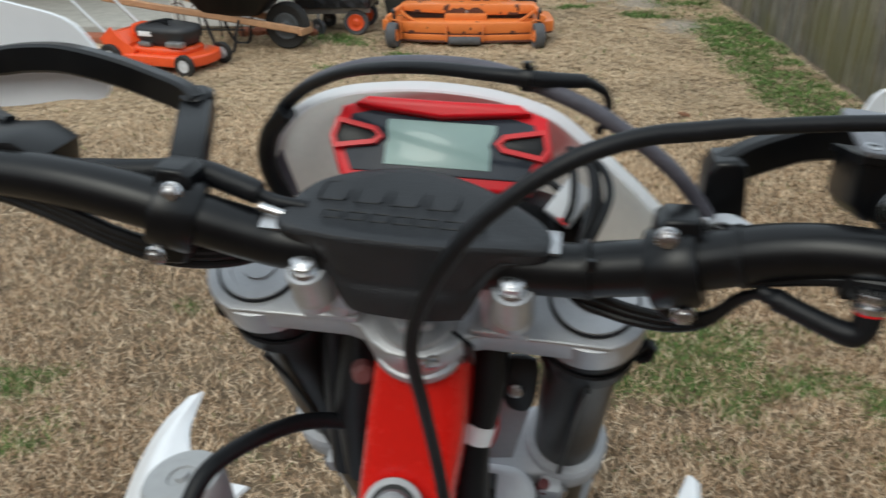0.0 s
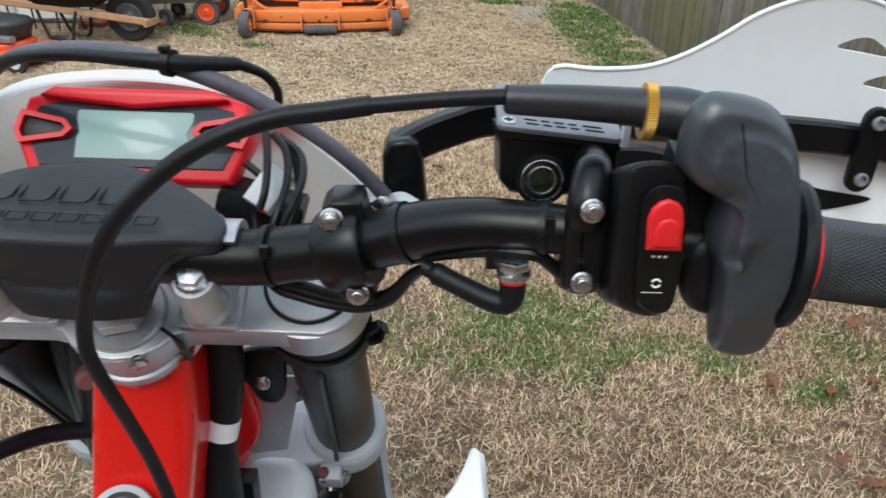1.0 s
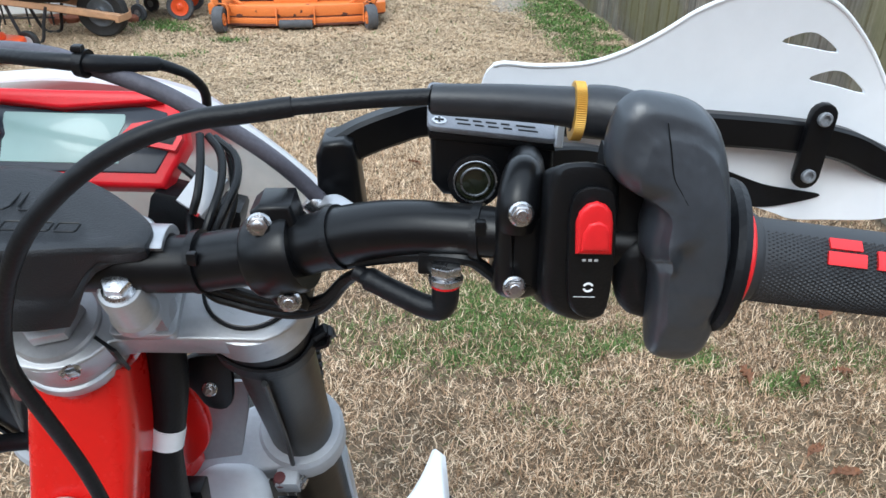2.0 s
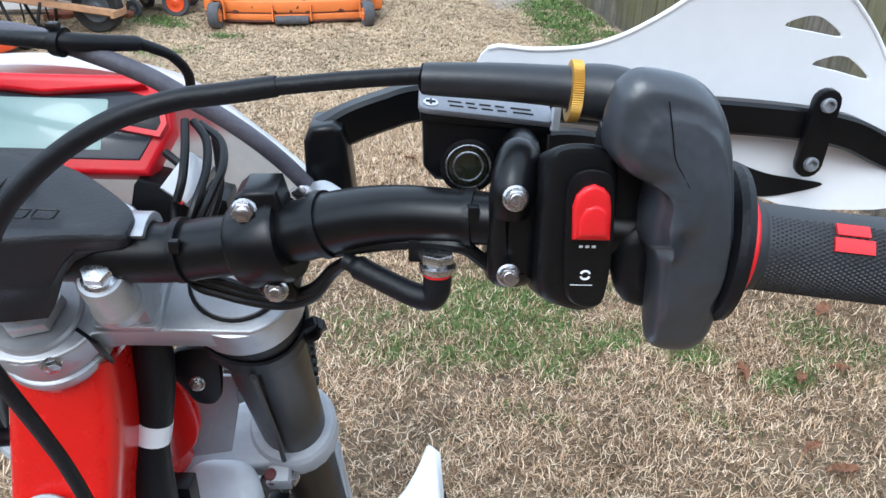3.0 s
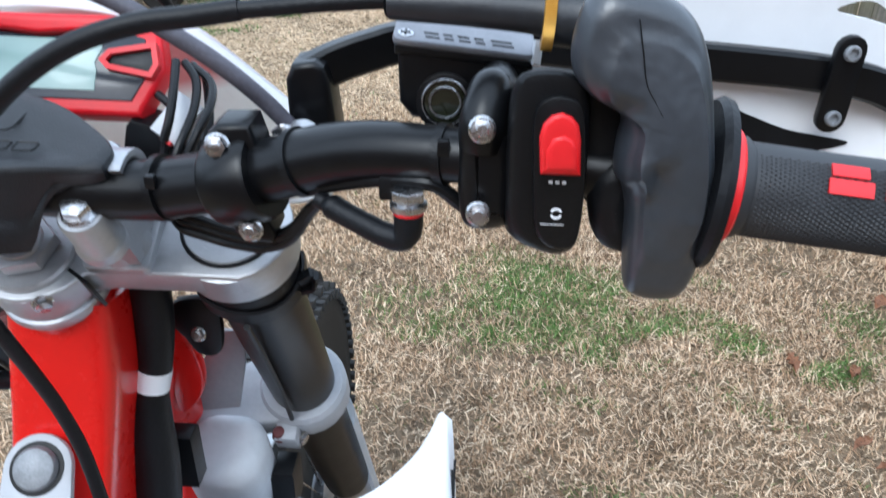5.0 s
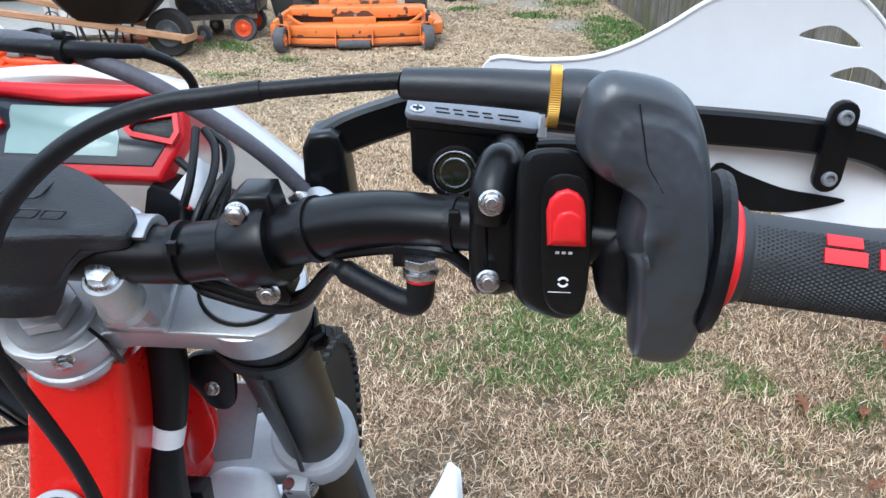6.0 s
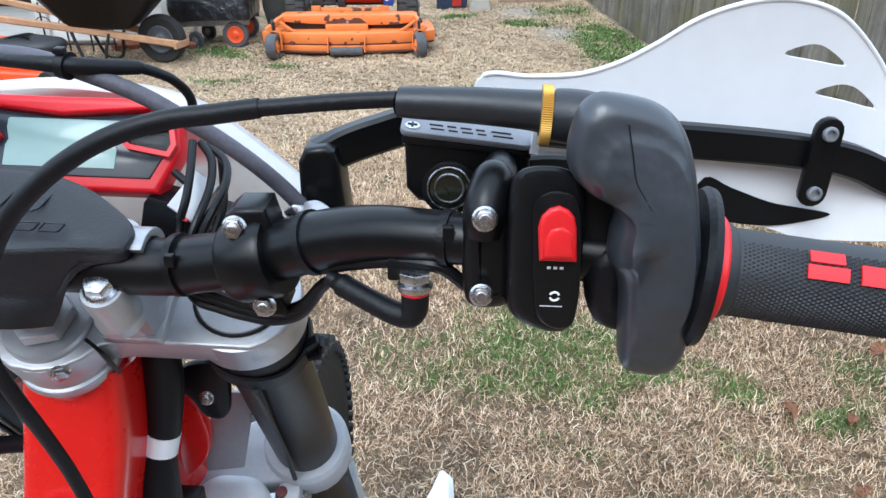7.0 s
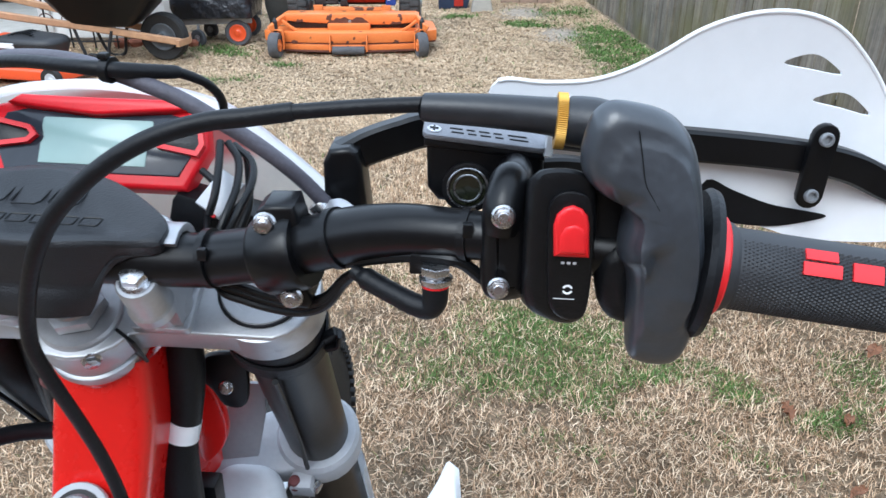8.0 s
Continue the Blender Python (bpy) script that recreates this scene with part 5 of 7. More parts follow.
nt.links.new(alg.outputs["Fac"], amr.inputs["Value"])
amx = nt.nodes.new("ShaderNodeMixRGB")
amx.inputs[2].default_value = (0.155, 0.145, 0.050, 1)
nt.links.new(amr.outputs[0], amx.inputs[0])
nt.links.new(sc.outputs[0], amx.inputs[1])
nt.links.new(amx.outputs[0], nt.nodes["Principled BSDF"].inputs["Base Color"])

fence = tagged(thing("fence", "weathered grey wooden board fence with green algae", "fence"), kind="structure")


def fence_x(y):
    return 2.36 - 0.06 * y


random.seed(4)
y = -1.5
while y < 14:
    w = 0.138 + random.uniform(-0.006, 0.006)
    bm = bmesh.new()
    box(bm, (0.018, w - random.uniform(0.003, 0.009), 1.82), Matrix.Translation((fence_x(y) + random.uniform(-0.006, 0.006), y + w / 2, 0.925 + random.uniform(-0.012, 0.012))) @ Matrix.Rotation(random.uniform(-0.008, 0.008), 4, "X") @ Matrix.Rotation(random.uniform(-0.05, 0.05), 4, "Z"), 0.003)
    part("board", bm, FENCE, fence)
    y += w
for z in (0.35, 1.5):
    bm = bmesh.new()
    strap(bm, [(fence_x(-1.5) + 0.04, -1.5, z), (fence_x(6) + 0.04, 6, z), (fence_x(14) + 0.04, 14, z)], 0.09, 0.04)
    part("rail", bm, FENCE, fence)

# ---- machines and clutter at the far end ----
ORANGE = mat("orange_mower_paint", (0.78, 0.22, 0.05), 0.42, 0, 0.0, 9, 0.05, 100, col2=(0.68, 0.18, 0.04))
nt = ORANGE.node_tree
chip = nt.nodes.new("ShaderNodeTexNoise")
chip.inputs["Scale"].default_value, chip.inputs["Detail"].default_value = 8.0, 6
nt.links.new(nt.nodes["Texture Coordinate"].outputs["Object"], chip.inputs["Vector"])
cm = nt.nodes.new("ShaderNodeMapRange")
cm.inputs["From Min"].default_value, cm.inputs["From Max"].default_value = 0.632, 0.648
nt.links.new(chip.outputs["Fac"], cm.inputs["Value"])
cx = nt.nodes.new("ShaderNodeMixRGB")
cx.inputs[2].default_value = (0.10, 0.035, 0.02, 1)
nt.links.new(cm.outputs[0], cx.inputs[0])
nt.links.new(nt.nodes["Color Ramp"].outputs[0], cx.inputs[1])
nt.links.new(cx.outputs[0], nt.nodes["Principled BSDF"].inputs["Base Color"])
TREAD = mat("dusty_black_tread", (0.05, 0.049, 0.047), 0.85, 0, 0.25, 14, 0.4, 90)
RUST = mat("dark_rust", (0.11, 0.04, 0.025), 0.85, 0, 0.35, 12, 0.4, 80)
DARK = mat("dark_painted_metal", (0.02, 0.02, 0.022), 0.5, 0, 0.3, 10)
GREYT = mat("grey_dusty_tyre", (0.085, 0.085, 0.09), 0.85, 0, 0.25, 20, 0.3, 90)
STEEL = mat("dull_steel", (0.35, 0.35, 0.36), 0.45, 0.8, 0.2, 20)
HUBM = mat("dull_grey_rim", (0.11, 0.12, 0.13), 0.5, 0.3, 0.25, 20)
MRED = mat("engine_red_paint", (0.45, 0.03, 0.02), 0.4, 0, 0.15, 10)
BLUE = mat("blue_plastic", (0.03, 0.08, 0.35), 0.4, 0, 0.15, 20)
PMRED = mat("mower_red_orange_paint", (0.80, 0.09, 0.02), 0.35, 0, 0.08, 8, coat=0.3)
WOODH = mat("varnished_handle_wood", (0.46, 0.26, 0.14), 0.55, 0, 0.2, 14, 0.2, 120)
TARP = mat("black_vinyl_cover", (0.018, 0.019, 0.023), 0.30, 0, 0.3, 6, 0.9, 9, depth=0.05)
SIDING = mat("white_siding_paint", (0.74, 0.74, 0.72), 0.6, 0, 0.06, 5, 0.1, 60)
CONC = mat("grey_concrete", (0.42, 0.40, 0.36), 0.9, 0, 0.15, 9, 0.5, 120)
TERRA = mat("terracotta", (0.36, 0.13, 0.075), 0.85, 0, 0.2, 15, 0.3, 90)


def tyre_wheel(name, parent, c_, r, w, hub_r, tyre_m, hub_m, ax=(0, 1, 0), lugs=0, label=""):
    """A wheel with tyre and dished hub; ax is its axle."""
    m = axis(c_, ax)
    bm = bmesh.new()
    lathe(bm, [(hub_r, -w * 0.38), (r * 0.9, -w * 0.5), (r * 0.98, -w * 0.36), (r, 0), (r * 0.98, w * 0.36), (r * 0.9, w * 0.5), (hub_r, w * 0.38)], m, 36)
    for i in range(lugs):
        a = 2 * math.pi * i / lugs
        for s in (-1, 1):
            box(bm, (r * 0.16, w * 0.42, r * 0.06), m @ Matrix.Rotation(a + s * 0.05, 4, "Z") @ Matrix.Translation((r * 0.99, 0, w * 0.22 * s)) @ Matrix.Rotation(math.pi / 2, 4, "X") @ Matrix.Rotation(math.pi / 2, 4, "Y"), r * 0.01)
    wh = part(name, bm, tyre_m, parent, label)
    bm = bmesh.new()
    half = [(0.26, 0.56), (0.36, 0.44), (0.45, 0.41), (0.80, 0.42), (0.93, 0.49), (1.0, 0.46), (1.0, 0.34)]
    lathe(bm, [(0, -w * 0.58)] + [(hub_r * a, -w * b) for a, b in half] + [(hub_r * a, w * b) for a, b in half[::-1]] + [(0, w * 0.58)], m, 28)
    part("hub", bm, hub_m, wh)
    return wh


# riding mower, facing the lawn
mower = thing("riding_mower", "orange zero turn riding mower with chipped paint", "mower", Matrix.Translation((-0.630, 5.95, 0)) @ Matrix.Rotation(radians(0.5), 4, "Z"))
bm = bmesh.new()
deck_o = [(-0.73, 0.32), (-0.735, 0.24), (-0.66, 0.19), (-0.40, 0.14), (-0.12, 0.105), (0.12, 0.105), (0.40, 0.14), (0.66, 0.19), (0.735, 0.24), (0.735, 0.32), (0.70, 0.62), (0.45, 0.85), (-0.45, 0.85), (-0.70, 0.62)]
prism(bm, deck_o, 0.105, 0.195, Matrix(), 0.010, 2)
part("deck", bm, ORANGE, mower, "orange mower deck with chipped lower edge")
bm = bmesh.new()
prism(bm, inset(np.array(deck_o), 0.008).tolist(), 0.092, 0.107, Matrix(), 0.002)
part("deck_seam", bm, RUST, mower, "dark rusted seam")
bm = bmesh.new()
prism(bm, [(-0.60, 0.30), (-0.58, 0.172), (-0.40, 0.139), (-0.12, 0.103), (0.12, 0.103), (0.40, 0.139), (0.58, 0.172), (0.60, 0.30)], 0.045, 0.094, Matrix(), 0.004)
part("lower_skirt", bm, ORANGE, mower, "orange skirt below the deck")
bm = bmesh.new()
strap(bm, [(-0.58, 0.166, 0.040), (-0.40, 0.133, 0.040), (-0.12, 0.099, 0.040), (0.12, 0.099, 0.040), (0.40, 0.133, 0.040), (0.58, 0.166, 0.040)], 0.018, 0.010, (0, 0, 1), 0.003)
part("deck_edge", bm, RUST, mower)
for x0, x1, z in ((-0.17, -0.125, 0.115), (-0.03, 0.0, 0.118), (0.10, 0.16, 0.112), (-0.50, -0.44, 0.115), (0.36, 0.42, 0.117), (0.03, 0.055, 0.15)):
    bm = bmesh.new()
    yf = 0.1045 + 0.125 * max(abs((x0 + x1) / 2) - 0.12, 0)
    prism(bm, [(x0, z - 0.012), (x1 - 0.01, z - 0.014), (x1, z + 0.002), ((x0 + x1) / 2, z + 0.012), (x0 + 0.008, z + 0.006)], -0.01, 0.001, xz(yf), 0)
    part("paint_chip", bm, RUST, mower, "dark chip in the paint")
# front frame: a sloping plate whose lower edge has flaked
bm = bmesh.new()
prism(bm, [(-0.585, 0.232), (-0.33, 0.212), (-0.17, 0.205), (0.17, 0.195), (0.36, 0.196), (0.585, 0.215), (0.585, 0.270), (0.55, 0.283), (-0.55, 0.288), (-0.585, 0.275)], -0.17, 0.0, xz(0.27, 0, 0.034), 0.010, 2)
part("front_apron", bm, ORANGE, mower, "orange front frame with flaked paint")
bm = bmesh.new()
prism(bm, [(-0.20, 0.206), (-0.19, 0.222), (-0.14, 0.236), (-0.12, 0.255), (-0.085, 0.246), (-0.045, 0.262), (-0.01, 0.240), (0.02, 0.238), (0.05, 0.258), (0.10, 0.256), (0.145, 0.225), (0.165, 0.198), (0.0, 0.196)], -0.01, 0.002, xz(0.27, 0, 0.034), 0)
bare = part("bare_plate", bm, RUST, mower, "bare rusted plate where paint has flaked")
bm = bmesh.new()
lathe(bm, [(0.014, 0), (0.014, 0.006), (0.007, 0.008), (0, 0.008)], axis((-0.005, 0.268, 0.256), (0, -1, 0)), 14)
part("bolt", bm, STEEL, bare)
for x0, x1, z in ((0.34, 0.44, 0.212), (-0.47, -0.40, 0.232)):
    bm = bmesh.new()
    prism(bm, [(x0, z - 0.014), (x1, z - 0.010), (x1 - 0.01, z + 0.010), ((x0 + x1) / 2, z + 0.004), (x0 + 0.02, z + 0.012)], -0.01, 0.002, xz(0.27, 0, 0.034), 0)
    part("paint_chip", bm, RUST, mower, "dark chip in the paint")
bm = bmesh.new()
box(bm, (0.36, 0.05, 0.06), Matrix.Translation((-0.01, 0.245, 0.216)), 0.008)
part("hitch_plate", bm, ORANGE, mower)
# dark box standing in for the shade between front frame and footrest
bm = bmesh.new()
box(bm, (1.10, 0.22, 0.07), Matrix.Translation((0, 0.43, 0.225)), 0.01)
part("shade_filler", bm, DARK, mower)
for s in (-1, 1):
    bm = bmesh.new()
    strap(bm, [(0.54 * s, 0.34, 0.290), (0.585 * s, 0.23, 0.280), (0.625 * s, 0.12, 0.250), (0.66 * s, 0.10, 0.222)], 0.06, 0.035, (0, 0, 1), 0.008)
    strap(bm, [(0.57 * s, 0.21, 0.275), (0.50 * s, 0.20, 0.225), (0.44 * s, 0.20, 0.192)], 0.035, 0.022, (0, 1, 0), 0.004)
    part("caster_arm", bm, ORANGE, mower)
    bm = bmesh.new()
    lathe(bm, [(0.018, 0.20), (0.021, 0.208), (0.021, 0.290), (0.016, 0.296), (0.008, 0.315), (0, 0.315)], Matrix.Translation((0.615 * s, 0.12, 0)), 20)
    part("caster_post", bm, DARK, mower, "dark pivot post")
    bm = bmesh.new()
    strap(bm, [(0.555 * s, 0.095, 0.06), (0.552 * s, 0.11, 0.14), (0.560 * s, 0.12, 0.205), (0.60 * s, 0.12, 0.218), (0.645 * s, 0.12, 0.218)], 0.05, 0.012, (0, 1, 0), 0.003)
    part("caster_fork", bm, ORANGE, mower)
    tyre_wheel("caster_wheel", mower, (0.612 * s, 0.045, 0.105), 0.105, 0.085, 0.05, GREYT, ORANGE, (1, 0.16 * s + 0.08, 0), 0, "grey caster wheel")
    tyre_wheel("drive_wheel", mower, (0.505 * s - 0.015, 0.98, 0.29), 0.29, 0.19, 0.13, TREAD, STEEL, (1, 0, 0), 30, "black treaded drive tyre")
bm = bmesh.new()
tube(bm, [(-0.14, 0.07, 0.055), (0.13, 0.07, 0.055)], 0.034, 20, 1)
part("anti_scalp_roller", bm, GREYT, mower, "grey roller under the deck")
for x in (-0.16, 0.15):
    bm = bmesh.new()
    strap(bm, [(x, 0.10, 0.175), (x, 0.085, 0.12), (x, 0.07, 0.045)], 0.035, 0.010, (0, 1, 0))
    part("roller_bracket", bm, ORANGE, mower)
bm = bmesh.new()
prism(bm, [(-0.39, 0.262), (0.37, 0.262), (0.37, 0.290), (0.30, 0.322), (-0.30, 0.330), (-0.33, 0.322)], -0.05, 0.0, xz(0.55), 0.006)
prism(bm, [(-0.35, 0.23), (-0.27, 0.23), (-0.27, 0.345), (-0.35, 0.345)], -0.04, 0.012, xz(0.55), 0.006)
prism(bm, [(0.25, 0.23), (0.33, 0.23), (0.33, 0.34), (0.25, 0.34)], -0.04, 0.012, xz(0.55), 0.006)
part("footrest", bm, ORANGE, mower, "orange footrest bar with flaked edge")
bm = bmesh.new()
box(bm, (0.62, 0.7, 0.40), Matrix.Translation((0, 1.05, 0.52)), 0.04)
part("body", bm, DARK, mower)
bm = bmesh.new()
for x, w, z, h in ((-0.30, 0.10, 0.38, 0.12), (-0.19, 0.10, 0.42, 0.16), (-0.09, 0.06, 0.37, 0.10)):
    box(bm, (w, 0.12, h), Matrix.Translation((x, 0.68, z)), 0.012)
tube(bm, [(-0.34, 0.64, 0.33), (-0.2, 0.63, 0.36), (-0.05, 0.64, 0.33)], 0.012, 8)
part("engine_block", bm, DARK, mower, "black engine parts behind the footrest")
bm = bmesh.new()
tube(bm, [(-0.06, 0.70, 0.43), (0.27, 0.70, 0.43)], 0.085, 20, 1)
part("engine_cover", bm, MRED, mower, "dark red rounded cover")
bm = bmesh.new()
box(bm, (0.09, 0.10, 0.2), Matrix.Translation((0.325, 0.70, 0.42)), 0.02)
panel = part("side_panel", bm, BLUE, mower, "blue side panel")
bm = bmesh.new()
lathe(bm, [(0.022, 0), (0.022, 0.004), (0.012, 0.005), (0.012, 0.002), (0, 0.002)], axis((0.31, 0.649, 0.39), (0, -1, 0)), 16)
part("white_knob", bm, WHITE, panel, "white round knob")
bm = bmesh.new()
box(bm, (0.5, 0.45, 0.12), Matrix.Translation((0, 1.0, 0.76)), 0.04)
part("seat", bm, RUBBER, mower)

# wheelbarrow
barrow = thing("wheelbarrow", "wheelbarrow with black tub and wooden handles", "wheelbarrow", Matrix.Translation((-2.13, 5.92, 0)))
tyre_wheel("wheel", barrow, (0, 0, 0.195), 0.195, 0.10, 0.11, TYRE, HUBM, (0.1, 1, 0), 0, "black tyre with grey steel rim")
for s in (-1, 1):
    bm = bmesh.new()
    yo = 0.11 * s
    strap(bm, [(0.16, yo, 0.17), (-0.5, yo * 1.5, 0.29), (-1.1, yo * 2.3, 0.40), (-1.45, yo * 2.7, 0.47)], 0.055, 0.04, (0, 0, 1), 0.008)
    part("handle", bm, WOODH, barrow, "varnished wooden handle")
    bm = bmesh.new()
    tube(bm, [(-0.36, yo * 1.5, 0.27), (-0.40, yo * 1.6, 0.15), (-0.44, yo * 1.7, 0.012), (-0.56, yo * 1.7, 0.012), (-0.62, yo * 1.6, 0.15), (-0.66, yo * 1.6, 0.32)], 0.013, 10)
    part("leg", bm, DARK, barrow, "black steel leg")
    bm = bmesh.new()
    strap(bm, [(0.0, yo * 0.75, 0.195), (-0.02, yo * 0.9, 0.23)], 0.05, 0.008, (1, 0, 0))
    part("axle_bracket", bm, STEEL, barrow)
bm = bmesh.new()
strap(bm, [(0.15, -0.16, 0.165), (0.19, 0, 0.165), (0.15, 0.16, 0.165)], 0.05, 0.03, (0, 0, 1))
part("nose_guard", bm, WOODH, barrow)
bm = bmesh.new()
lv = []
for z, x0, x1, hy in ((0.30, -0.66, -0.20, 0.17), (0.33, -0.70, -0.16, 0.20), (0.62, -0.92, 0.14, 0.32), (0.635, -0.94, 0.16, 0.335), (0.62, -0.90, 0.12, 0.31), (0.34, -0.68, -0.18, 0.19)):
    lv.append([bm.verts.new((cx_ + (x1 - x0) / 2 * sx_, hy * sy_, z)) for cx_ in [(x0 + x1) / 2] for sx_, sy_ in ((-1, -0.7), (-0.8, -1), (0.8, -1), (1, -0.7), (1, 0.7), (0.8, 1), (-0.8, 1), (-1, 0.7))])
for a, b in zip(lv, lv[1:]):
    for i in range(8):
        bm.faces.new((a[i], a[(i + 1) % 8], b[(i + 1) % 8], b[i]))
bm.faces.new(lv[0][::-1])
bm.faces.new(lv[-1])
part("tub", bm, RUBBER, barrow, "black tub")

# push mower
pm = thing("push_mower", "red orange push mower with black engine", "mower", Matrix.Translation((-2.89, 5.26, 0)) @ Matrix.Rotation(radians(-14), 4, "Z") @ Matrix.Scale(0.94, 4))
bm = bmesh.new()
prism(bm, smooth_loop([(-0.42, -0.20), (0.05, -0.24), (0.34, -0.20), (0.42, 0.0), (0.34, 0.22), (0.0, 0.24), (-0.42, 0.2)], 4), 0.06, 0.15, Matrix(), 0.02, 3)
prism(bm, smooth_loop([(-0.30, -0.15), (0.2, -0.16), (0.28, 0.0), (0.2, 0.16), (-0.30, 0.15)], 4), 0.13, 0.20, Matrix(), 0.03, 3)
part("deck", bm, PMRED, pm, "red orange steel deck")
bm = bmesh.new()
strap(bm, [(-0.20, -0.22, 0.12), (-0.36, -0.22, 0.22), (-0.44, -0.22, 0.30)], 0.14, 0.02, (0, 0.2, 1), 0.004)
prism(bm, [(-0.46, 0.08), (-0.22, 0.08), (-0.24, 0.22), (-0.34, 0.31), (-0.44, 0.30)], -0.42, 0.0, xz(-0.2), 0.02)
part("rear_shield", bm, PMRED, pm)
for x, yy, r in ((-0.40, -0.25, 0.11), (-0.40, 0.25, 0.11), (0.34, -0.25, 0.09), (0.34, 0.25, 0.09)):
    tyre_wheel("wheel", pm, (x, yy, r), r, 0.045, r * 0.55, TYRE, GREYW, (0, 1, 0), 0, "black wheel with pale hub")
bm = bmesh.new()
dome(bm, smooth_loop([(-0.20, -0.14), (0.05, -0.17), (0.26, -0.13), (0.31, 0.0), (0.26, 0.13), (0.05, 0.17), (-0.20, 0.14), (-0.25, 0.0)], 4), 0.22, 0.36, Matrix(), 0.05, 0.03, 5)
box(bm, (0.40, 0.24, 0.10), Matrix.Translation((0.03, 0.0, 0.22)), 0.02)
engine = part("engine", bm, DARK, pm, "black engine with cooling slots")
for i in range(9):
    bm = bmesh.new()
    box(bm, (0.012, 0.14, 0.012), Matrix.Translation((-0.10 + 0.028 * i, -0.03, 0.392 - 0.0016 * (i - 4) ** 2)), 0.003)
    part("cooling_rib", bm, RUBBER, engine)
bm = bmesh.new()
box(bm, (0.12, 0.05, 0.04), Matrix.Translation((-0.10, -0.15, 0.22)), 0.012)
part("carburettor", bm, STEEL, pm)
bm = bmesh.new()
box(bm, (0.16, 0.06, 0.05), Matrix.Translation((0.20, -0.15, 0.23)), 0.015)
part("muffler_guard", bm, STEEL, pm)
bm = bmesh.new()
box(bm, (0.13, 0.006, 0.04), Matrix.Translation((-0.08, -0.166, 0.305)), 0.001)
part("sticker", bm, WHITE, pm)
bm = bmesh.new()
box(bm, (0.16, 0.14, 0.12), Matrix.Translation((-0.22, 0, 0.30)), 0.03)
part("fuel_tank", bm, PMRED, pm)
for s in (-1, 1):
    bm = bmesh.new()
    tube(bm, [(-0.36, 0.2 * s, 0.22), (-0.75, 0.2 * s, 0.55), (-1.15, 0.2 * s, 0.95)], 0.013, 12, 3)
    part("handle_tube", bm, GREYW, pm, "pale grey tubular handle")

# covered cart with red hubs
cart = thing("covered_cart", "wheeled cart under a wrinkled black cover", "cart", Matrix.Translation((-1.86, 6.62, 0)))
bm = bmesh.new()
strap(bm, [(-0.36, -0.15, 0.205), (0.32, -0.15, 0.225)], 0.05, 0.03)
part("frame_rail", bm, STEEL, cart, "grey steel frame rail")
bm = bmesh.new()
strap(bm, [(-0.36, 0.25, 0.205), (0.32, 0.25, 0.225)], 0.05, 0.03)
part("frame_rail", bm, STEEL, cart, "grey steel frame rail")
for yy in (-0.15, 0.25):
    tyre_wheel("wheel", cart, (0.19, yy, 0.115), 0.115, 0.06, 0.075, GREYT, PMRED, (0, 1, 0), 0, "small wheel with red orange hub")
    tyre_wheel("caster", cart, (-0.16, yy - 0.04, 0.075), 0.075, 0.04, 0.03, GREYT, STEEL, (0.4, 1, 0), 0)
    bm = bmesh.new()
    tube(bm, [(-0.16, yy - 0.02, 0.14), (-0.16, yy, 0.2)], 0.012, 10, 1)
    part("caster_stem", bm, STEEL, cart)
bm = bmesh.new()
lv = []
rr = random.Random(3)
for q in range(15):
    z = 0.25 + 0.60 * q / 14
    g = 0.02 * math.sin(q * 0.9) - (0.05 if q == 14 else 0)
    ring = []
    for k_, (x, yy) in enumerate(rect(0.70, 0.54, 0.06, 8, -0.02, 0.05)):
        f = 1 + g + 0.05 * noise.noise(Vector((x * 5, yy * 5, z * 9))) + 0.025 * math.sin(14 * x + 19 * z + 5 * yy) + rr.uniform(-0.012, 0.012)
        ring.append(bm.verts.new((x * f, yy * f, z + rr.uniform(-0.008, 0.008))))
    lv.append(ring)
for a, b in zip(lv, lv[1:]):
    for i in range(len(a)):
        bm.faces.new((a[i], a[(i + 1) % len(a)], b[(i + 1) % len(b)], b[i]))
bm.faces.new(lv[0][::-1])
bm.faces.new(lv[-1])
part("cover", bm, TARP, cart, "wrinkled black cover")
# folded tarpaulin leaning beside it
bm = bmesh.new()
prism(bm, [(-1.42, 0.0), (-1.30, 0.0), (-1.24, 0.3), (-1.18, 0.75), (-1.46, 0.8), (-1.48, 0.3)], -0.10, 0.0, xz(6.75), 0.03)
tagged(part("folded_tarpaulin", bm, mat("olive_grey_canvas", (0.035, 0.036, 0.032), 0.7, 0, 0.3, 8, 0.6, 20)), "folded olive grey tarpaulin leaning by the cart", "tarpaulin")

# white shed with lap siding
shed = tagged(thing("shed_wall", "white lap siding shed wall with corner trim", "wall"), kind="structure")
for i in range(16):
    bm = bmesh.new()
    z = 0.05 + 0.15 * i
    prism(bm, [(-0.002, 0.0), (-0.014, 0.0), (-0.004, 0.152), (0.012, 0.152)], 0, 1.12, Matrix(((0, 0, 1, -3.38), (1, 0, 0, 6.59), (0, 1, 0, z), (0, 0, 0, 1))), 0.001)
    part("siding_board", bm, SIDING, shed)
for x in (-3.42, -2.28):
    bm = bmesh.new()
    box(bm, (0.10, 0.10, 2.44), Matrix.Translation((x, 6.60, 1.22)), 0.006)
    part("corner_post", bm, SIDING, shed)
bm = bmesh.new()
box(bm, (1.10, 0.10, 2.4), Matrix.Translation((-2.85, 6.67, 1.22)), 0.004)
part("sheathing", bm, SIDING, shed)
bm = bmesh.new()
